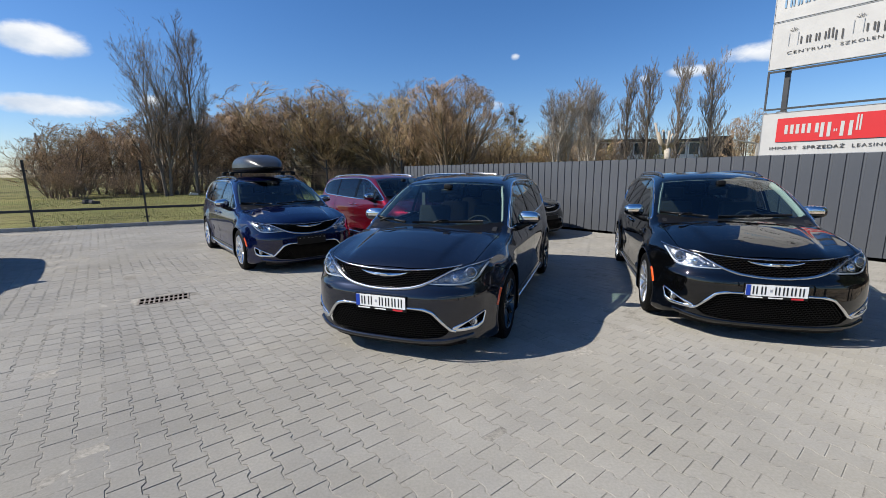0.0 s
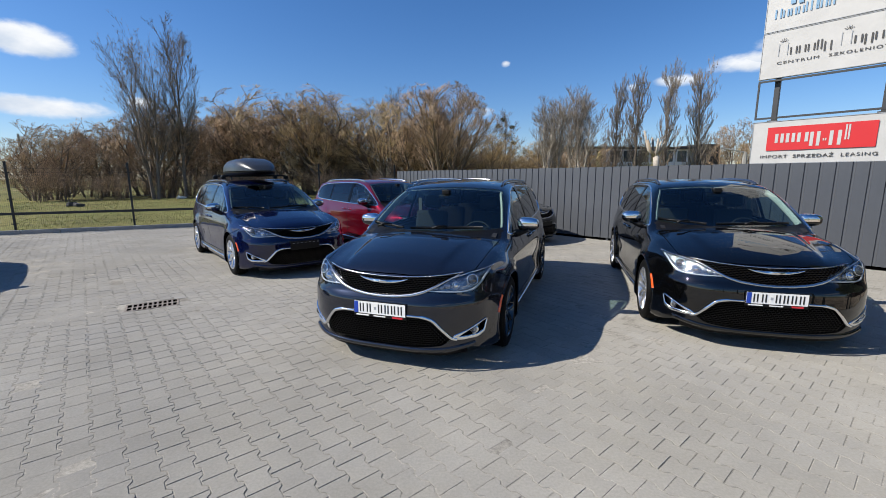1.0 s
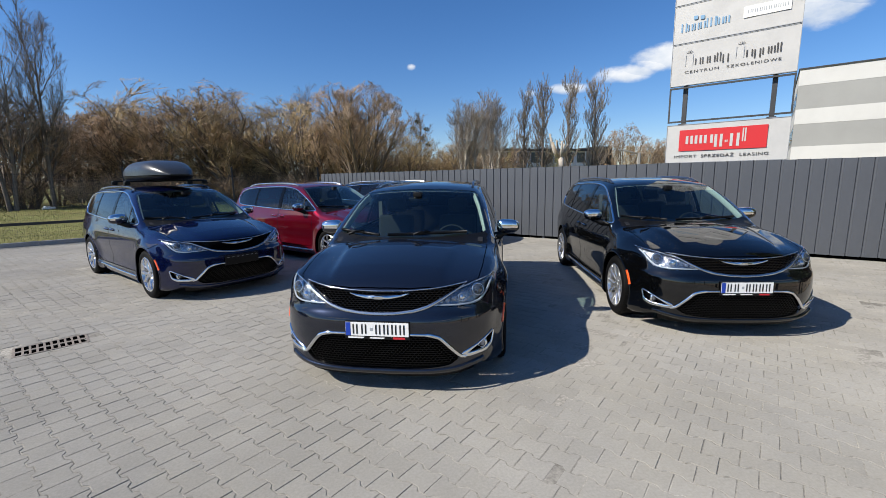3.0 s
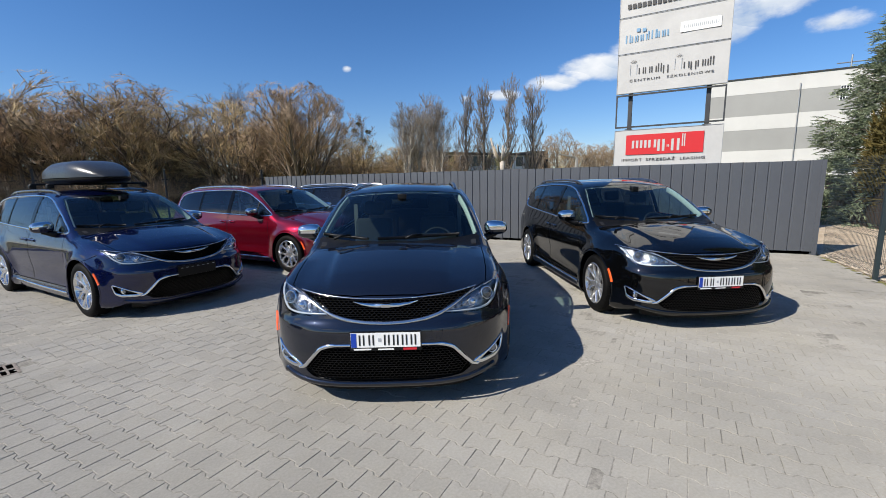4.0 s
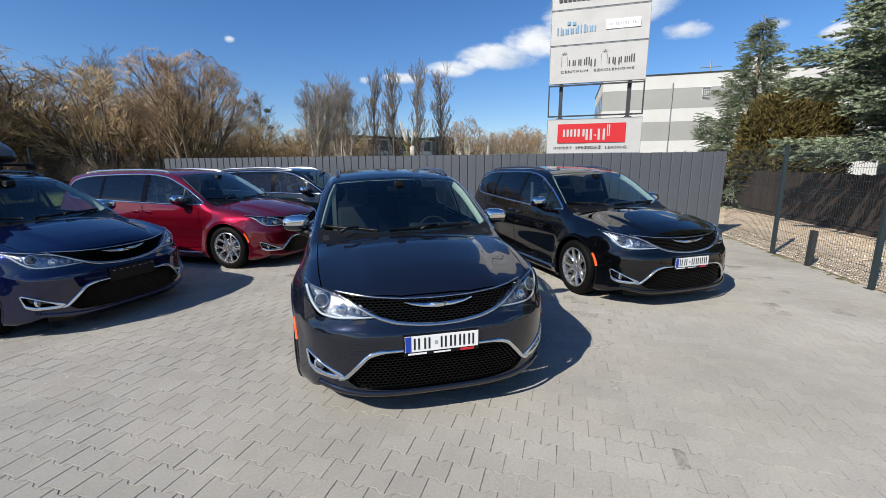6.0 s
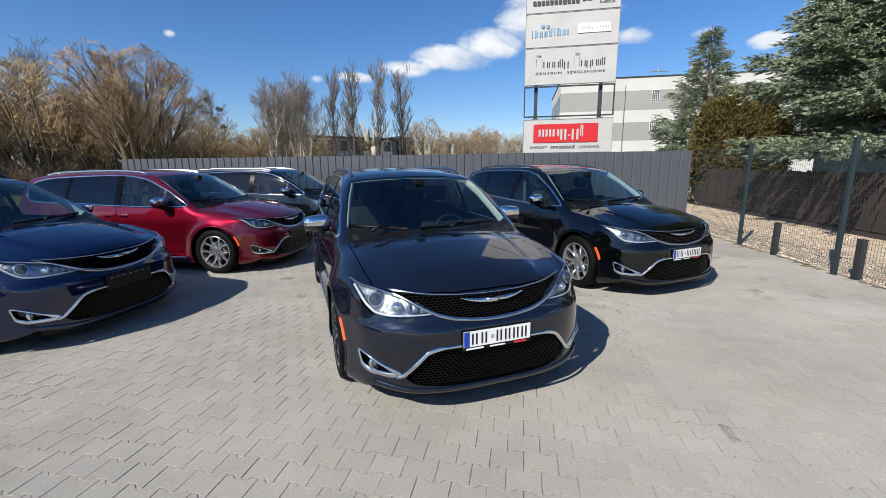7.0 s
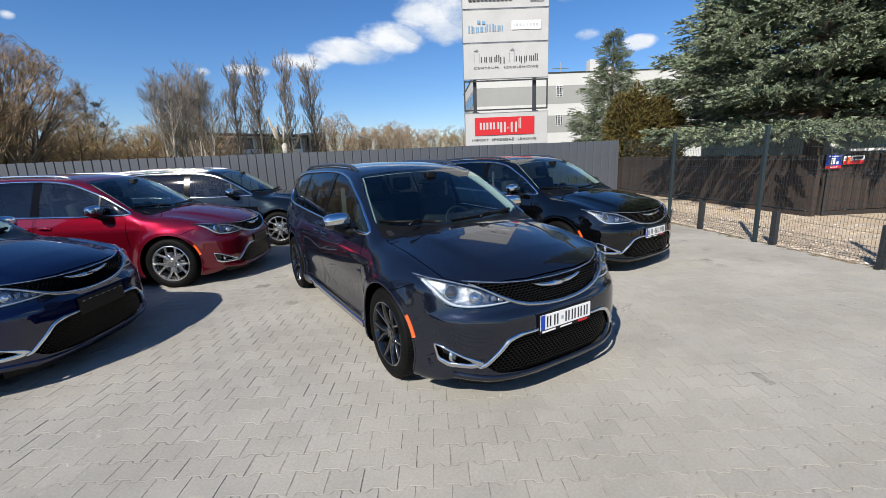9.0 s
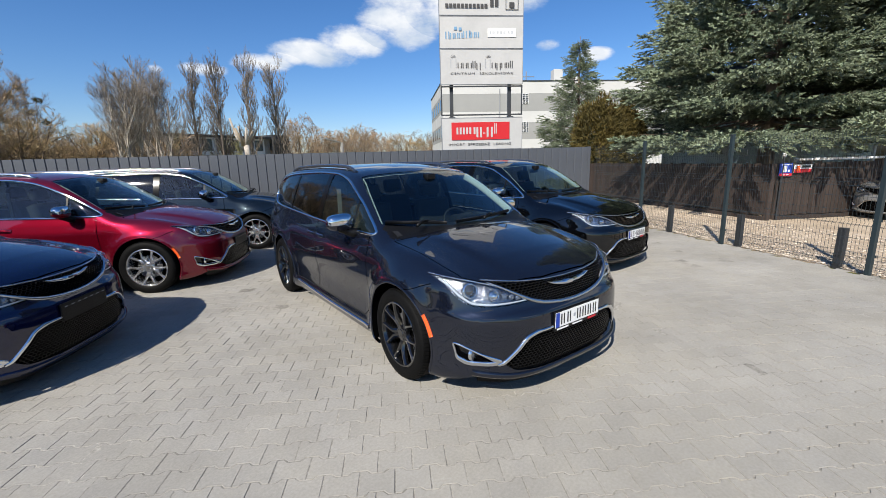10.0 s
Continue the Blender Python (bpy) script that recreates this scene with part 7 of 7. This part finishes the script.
def yew(p, h, w, seed):
    r = np.random.default_rng(seed)
    n = 5200
    u = r.normal(0, 1, (n, 3))
    u /= np.linalg.norm(u, axis=1, keepdims=True)
    rad = r.uniform(0.55, 1.0, n) ** 0.5
    lump = np.array([1 + 0.22 * noise.noise(Vector(q) * 2.3) for q in u])
    c = u * (rad * lump)[:, None] * np.array([w, w, h * 0.55]) + np.array([0, 0, h * 0.5])
    d = u + np.array([0, 0, 0.8]) + r.normal(0, 0.35, (n, 3))
    d /= np.linalg.norm(d, axis=1, keepdims=True)
    s = np.cross(d, r.normal(0, 1, (n, 3)))
    s /= np.linalg.norm(s, axis=1, keepdims=True)
    sz = r.uniform(0.13, 0.29, n)
    vs = []
    for b in range(5):
        w2 = s * math.cos(b * 1.3) + np.cross(s, d) * math.sin(b * 1.3)
        q = c + d * (sz * 0.18 * b)[:, None]
        lat = np.cross(w2, d) * (sz * 0.10)[:, None]
        vs.append(np.stack([q - lat, q + lat, q + (d * 0.8 + w2 * 0.5) * (sz * 0.8)[:, None]], 1))
    v = np.stack(vs, 1).reshape(-1, 3)
    t = thing("yew_shrub", "dense brownish green yew shrub", "shrub", Matrix.Translation(p))
    part("trunk", Geo().tube([(0, 0, -0.1), (0, 0, h * 0.6)], [0.12, 0.05], 6).mesh("trunk", M["bark"]), t)
    part("crown", arrays_mesh("crown", v, np.arange(len(v)).reshape(-1, 3), M["needles_dark"]), t)


yew(Vector((17.2, 8.6, 0)), 4.0, 1.25, 2)
yew(Vector((18.3, 7.9, 0)), 3.9, 1.05, 12)



# ---- grass and litter ----
def grass():
    r = np.random.default_rng(3)
    n = 26000
    az, d = np.radians(r.uniform(-47, -6, n)), 15.5 + 30 * r.uniform(0, 1, n) ** 1.4
    x, y = np.sin(az) * d, np.cos(az) * d
    way = KERB_B - KERB_A
    side = (x - KERB_A.x) * way.y - (y - KERB_A.y) * way.x
    ok = side > 5.0
    x, y, d = x[ok], y[ok], d[ok]
    n = len(x)
    a = r.uniform(0, 6.28, n)
    h, w = r.uniform(0.0, 0.055, n), r.uniform(0.004, 0.010, n) * (d / 16)
    lean = r.normal(0, 0.05, (n, 2))
    v = np.stack([np.stack([x - np.cos(a) * w, y - np.sin(a) * w, 0 * x - 0.03], 1), np.stack([x + np.cos(a) * w, y + np.sin(a) * w, 0 * x - 0.03], 1), np.stack([x + lean[:, 0], y + lean[:, 1], h], 1)], 1)
    thing("grass", "short patchy spring grass", "grass", kind="stuff", me=arrays_mesh("grass", v.reshape(-1, 3), np.arange(n * 3).reshape(-1, 3), M["grass_blade"]))


grass()


def litter(name, label, az, rad, size, mat, seed):
    r = random.Random(seed)
    g = Geo()
    for _ in range(5):
        c = Vector((r.uniform(-1, 1) * size, r.uniform(-0.4, 0.4) * size, -0.02))
        g.box(-size * 0.5, size * 0.5, -size * 0.25, size * 0.25, 0, size * r.uniform(0.3, 0.6), Matrix.Translation(c) @ Euler((r.uniform(-0.3, 0.3), r.uniform(-0.3, 0.3), r.uniform(0, 3))).to_matrix().to_4x4(), bev=size * 0.08)
    p = Vector((math.sin(radians(az)) * rad, math.cos(radians(az)) * rad, 0))
    thing(name, label, "litter", Matrix.Translation(p), me=g.mesh(name, M[mat]))


litter("earth_heap", "small heap of dark earth on the grass", -42.5, 36, 0.5, "roof_felt", 1)
litter("rubbish_bags", "pale plastic bags lying under the trees", -33.3, 44, 0.4, "plate_white", 2)


def far_board():
    p = Vector((math.sin(radians(-44.0)) * 88, math.cos(radians(-44.0)) * 88, 0))
    t = thing("roadside_board", "far red roadside board on two posts", "sign", frame_of(p, Vector((0.72, 0.69, 0))))
    part("board_face", Geo().box(-1.6, 1.6, -0.05, 0.05, 2.0, 3.6, bev=0.02).mesh("board_face", M["banner_red"]), t)
    for x in (-1.2, 1.2):
        part("board_leg", Geo().tube([(x, 0, 0), (x, 0, 2.0)], 0.07, 6).mesh("board_leg", M["steel"]), t)


far_board()
# ---- vehicles ----
def repaint(ob, mapping):
    """Gives a copy its own colours; the meshes stay shared."""
    for o in (ob, *ob.children_recursive):
        for s in o.material_slots:
            if s.material and s.material.name in mapping:
                new_mat = M[mapping[s.material.name]]
                s.link = "OBJECT"
                s.material = new_mat


def number_plate(parent_pose, blank=False):
    """A front number plate with plain bars, in its holder."""
    pl = thing("number_plate", "white number plate with a blue band and dark bars" if not blank else "empty black plate holder", "number plate", parent_pose)
    part("holder", Geo().box(-0.268, 0.268, 0.0, 0.014, -0.085, 0.064, bev=0.004).mesh("holder", M["plastic_black"]), pl)
    if blank:
        for k in range(7):
            part("clip", Geo().box(-0.23 + k * 0.075, -0.20 + k * 0.075, -0.003, 0.0, 0.030, 0.036).mesh("clip", M["banner_grey"]), pl)
        return pl
    part("plate", Geo().box(-0.26, 0.26, -0.003, 0.0, -0.057, 0.057, bev=0.001).mesh("plate", M["plate_white"]), pl)
    part("plate_band", Geo().box(-0.258, -0.218, -0.005, -0.003, -0.055, 0.055).mesh("plate_band", M["plate_blue"]), pl, "blue band")
    for x in (-0.200, -0.128, -0.012, 0.054, 0.120, 0.186):
        for dx in (0.0, 0.030):
            part("plate_bar", Geo().box(x + dx, x + dx + 0.012, -0.005, -0.003, -0.040, 0.040).mesh("plate_bar", M["ink"]), pl)
    part("plate_seal", Geo().box(-0.055, -0.033, -0.005, -0.003, -0.012, 0.014).mesh("plate_seal", M["banner_grey"]), pl)
    part("holder_bar", Geo().box(-0.24, -0.11, -0.002, 0.0, -0.078, -0.066).box(-0.06, 0.06, -0.002, 0.0, -0.078, -0.068).mesh("holder_bar", M["plate_white"]), pl)
    part("holder_mark", Geo().box(0.13, 0.23, -0.002, 0.0, -0.080, -0.064).mesh("holder_mark", M["red_mark"]), pl)
    return pl


VANS = [  # nose x, y, turn, colours, label, plate
    (-0.48, 3.675, -17.6, {"alloy_silver": "alloy_black"}, "graphite metallic minivan with black wheels and chrome trim", 1),
    (3.355, 4.05, -13.5, {"paint_graphite": "paint_black", "alloy_silver": "alloy_grey"}, "black minivan with grey wheels parked beside the metal wall", 1),
    (-2.515, 7.435, 41.7, {"paint_graphite": "paint_blue"}, "dark blue minivan with a roof box", 0),
    (0.035, 9.43, 43.5, {"paint_graphite": "paint_red", "rail_satin": "chrome_dull"}, "dark red minivan with bright alloy wheels", 0),
    (2.60, 11.08, 46.0, {"paint_graphite": "paint_charcoal", "rail_satin": "chrome_dull"}, "charcoal minivan parked in front of the metal wall", 0),
    (-7.9, 4.1, 43.5, {"paint_graphite": "paint_black"}, "black minivan at the far side of the lot", 0),
]


def van_pose(x, y, turn):
    return pose(x, y, 0, 0, 0, turn)


proto = build_van()
made = []
for i, (x, y, turn, colours, label, plate) in enumerate(VANS):
    m = van_pose(x, y, turn)
    if i == 0:
        van = proto
        van.matrix_basis = m
    else:
        van = copy_thing(proto, m)
    made.append(van)
    q = on_front([(0.0, 0.575)])[0]
    number_plate(m @ pose(0, float(q[1]) - 0.016, 0.575), not plate)
for van, (x, y, turn, colours, label, plate) in zip(made, VANS):
    repaint(van, colours)
    tagged(van, label)


def roof_box(m):
    b = thing("roof_box", "dark grey plastic roof box on crossbars", "roof box", m)
    n, k = 20, 24
    def hull(z0, up, name, mat):
        vs, fs = [], []
        for i in range(n + 1):
            t = i / n
            y = 2.02 + 1.85 * t
            w = 0.43 * (1 - 0.55 * (1 - min(1, t / 0.45)) ** 2.2) * (1 - 0.12 * max(0, t - 0.8) / 0.2)
            h = (0.285 * (1 - 0.85 * (1 - min(1, t / 0.40)) ** 1.8) * (1 - 0.35 * max(0, (t - 0.7) / 0.3) ** 2) if up else 0.085 * (1 - 0.5 * (1 - min(1, t / 0.3)) ** 2))
            if i in (0, n):
                h *= 0.35
                w *= 0.86
            for j in range(k + 1):
                a = math.pi * j / k
                c, s = math.cos(a), math.sin(a)
                vs.append((w * abs(c) ** 0.55 * (1 if c > 0 else -1), y, z0 + (h if up else -h) * abs(s) ** 0.7))
        for i in range(n):
            for j in range(k):
                q = (i * (k + 1) + j, i * (k + 1) + j + 1, (i + 1) * (k + 1) + j + 1, (i + 1) * (k + 1) + j)
                fs.append(q if up else q[::-1])
        fs += [tuple(range(k + 1)), tuple(reversed([n * (k + 1) + j for j in range(k + 1)]))]
        part(name, Geo().add(vs, fs).mesh(name, mat, sharp=50), b)
    hull(1.905, True, "lid", M["box_plastic"])
    hull(1.893, False, "tray", M["plastic_black"])
    for y in (2.62, 3.35):
        part("crossbar", Geo().tube([(-0.70, y, 1.79), (-0.66, y, 1.805), (0.66, y, 1.805), (0.70, y, 1.79)], 0.016, 8).box(-0.71, -0.62, y - 0.04, y + 0.04, 1.735, 1.80, bev=0.012).box(0.62, 0.71, y - 0.04, y + 0.04, 1.735, 1.80, bev=0.012).mesh("crossbar", M["plastic_black"], True), b)


roof_box(van_pose(*VANS[2][:3]))


def far_car():
    """The front of a grey car parked in the gravel yard."""
    m = pose(11.27, -0.07, 0, 0, 0, -124)
    c = copy_thing(proto, m @ Matrix.Diagonal((0.9, 0.9, 0.88, 1)))
    c.scale = (0.9, 0.9, 0.88)
    repaint(c, {"paint_graphite": "paint_grey"})
    return tagged(c, "grey car parked in the gravel yard", group="cars in the yard")


far_car()

# ---- drain and paving ----
def drain():
    a, b = Vector((-4.30, 5.375, 0)), Vector((-3.79, 5.725, 0))
    way = (b - a).normalized()
    d = thing("drain_grate", "rusty cast iron drain grate set in the paving", "drain", frame_of((a + b) / 2, way))
    w, h = 0.315, 0.18
    g = Geo().box(-w, w, -h, -h + 0.025, -0.02, 0.004).box(-w, w, h - 0.025, h, -0.02, 0.004).box(-w, -w + 0.025, -h + 0.025, h - 0.025, -0.02, 0.004).box(w - 0.025, w, -h + 0.025, h - 0.025, -0.02, 0.004)
    part("grate_frame", g.mesh("grate_frame", M["cast_iron"]), d)
    # no real depth: a flat near-black sheet stands in for the shaded pit
    part("grate_pit", Geo().box(-w + 0.025, w - 0.025, -h + 0.025, h - 0.025, -0.003, -0.0007).mesh("grate_pit", M["shade_black"]), d)
    me = Geo().box(-0.010, 0.010, -h + 0.025, h - 0.025, -0.02, 0.003, bev=0.002).mesh("grate_bar", M["cast_iron"])
    for k in range(9):
        part("grate_bar", me, d, m=Matrix.Translation((-w + 0.025 + (k + 1) * (2 * w - 0.05) / 10, 0, 0)))
    part("grate_spine", Geo().box(-w + 0.025, w - 0.025, -0.022, 0.022, -0.02, 0.0035, bev=0.002).mesh("grate_spine", M["cast_iron"]), d)


drain()

ROW = Vector((-0.670, 0.742, 0))        # along the rows of blocks
ACROSS = Vector((0.742, 0.670, 0))
PITCH, WIDE, WAVE, GAP = 0.200, 0.165, 0.0125, 0.0021


def block_outline(shrink):
    """One double-T block: straight ends, waved sides."""
    e = PITCH / 2 - shrink
    top = [(-e, WAVE), (-0.066, WAVE), (-0.040, -WAVE), (0.040, -WAVE), (0.066, WAVE), (e, WAVE)]
    up = [(x, WIDE / 2 + d - shrink) for x, d in top]
    return up[::-1] + [(x, -z) for x, z in up]


def block_arrays():
    a, b = block_outline(GAP), block_outline(GAP + 0.0026)
    n = len(a)
    v = [(x, y, -0.007) for x, y in a] + [(x, y, 0.0) for x, y in b]
    quads = []
    for i in range(n):
        j = (i + 1) % n
        quads += [(i, j, n + j, n + i)]
    o = n
    # top: the waved middle and two straight ends, as quads
    top = [(o + 0, o + 1, o + 10, o + 11), (o + 1, o + 2, o + 9, o + 10), (o + 2, o + 3, o + 8, o + 9), (o + 3, o + 4, o + 7, o + 8), (o + 4, o + 5, o + 6, o + 7)]
    return np.array(v, float), np.array([q[::-1] for q in quads] + top)


def lay_paving():
    v, f = block_arrays()
    rngp = np.random.default_rng(1)
    o = Vector((-1.0, 3.2, 0))
    R = np.array([[ROW.x, ACROSS.x], [ROW.y, ACROSS.y]])
    nrow, ncol = 110, 95
    jj, ii = np.meshgrid(np.arange(-nrow, nrow + 1), np.arange(-ncol, ncol + 1), indexing="ij")
    a = (ii + 0.5 * (jj % 2)) * PITCH
    b = jj * WIDE
    x = o.x + R[0, 0] * a + R[0, 1] * b
    y = o.y + R[1, 0] * a + R[1, 1] * b
    keep = inside([(p[0], p[1]) for p in LOT], x, y) & (y > -0.6)
    keep &= (np.hypot(x - 0.0, y - 4.0) < 15.5)
    keep &= ~((np.abs((x + 4.045) * 0.825 + (y - 5.55) * 0.566) < 0.36) & (np.abs(-(x + 4.045) * 0.566 + (y - 5.55) * 0.825) < 0.22))
    x, y = x[keep], y[keep]
    d = np.hypot(x + 1.0, y - 3.1)
    order = np.argsort(d)
    x, y = x[order], y[order]
    ang = math.atan2(ROW.y, ROW.x)
    n = len(x)
    tz = rngp.normal(0, 0.0008, n)
    tilt = rngp.normal(0, 0.0018, (n, 2))
    # the nearest blocks are objects of their own
    me = bpy.data.meshes.new("paving_block")
    me.from_pydata([tuple(q) for q in v], [], [tuple(int(i) for i in q) for q in f])
    me.materials.append(M["paver"])
    k = 300
    for i in range(k):
        part("paving_block", me, pavement, m=Matrix.Translation((x[i], y[i], tz[i])) @ Euler((tilt[i, 0], tilt[i, 1], ang)).to_matrix().to_4x4())
    c, s = math.cos(ang), math.sin(ang)
    w = v[None].repeat(n - k, 0)
    z = w[:, :, 2] + tz[k:, None] + w[:, :, 0] * tilt[k:, 1:2] + w[:, :, 1] * tilt[k:, 0:1]
    co = np.stack([w[:, :, 0] * c - w[:, :, 1] * s + x[k:, None], w[:, :, 0] * s + w[:, :, 1] * c + y[k:, None], z], 2).reshape(-1, 3)
    far = np.hypot(x[k:] + 1.0, y[k:] - 3.1) > 7.5
    ids = np.arange(n - k)[:, None, None] * len(v)
    ff = np.concatenate([(ids[~far] + f[None]).reshape(-1, 4), (ids[far] + f[None, -5:]).reshape(-1, 4)])
    tagged(part("paving_field", arrays_mesh("paving_field", co, ff, M["paver"]), pavement), kind="stuff")


lay_paving()
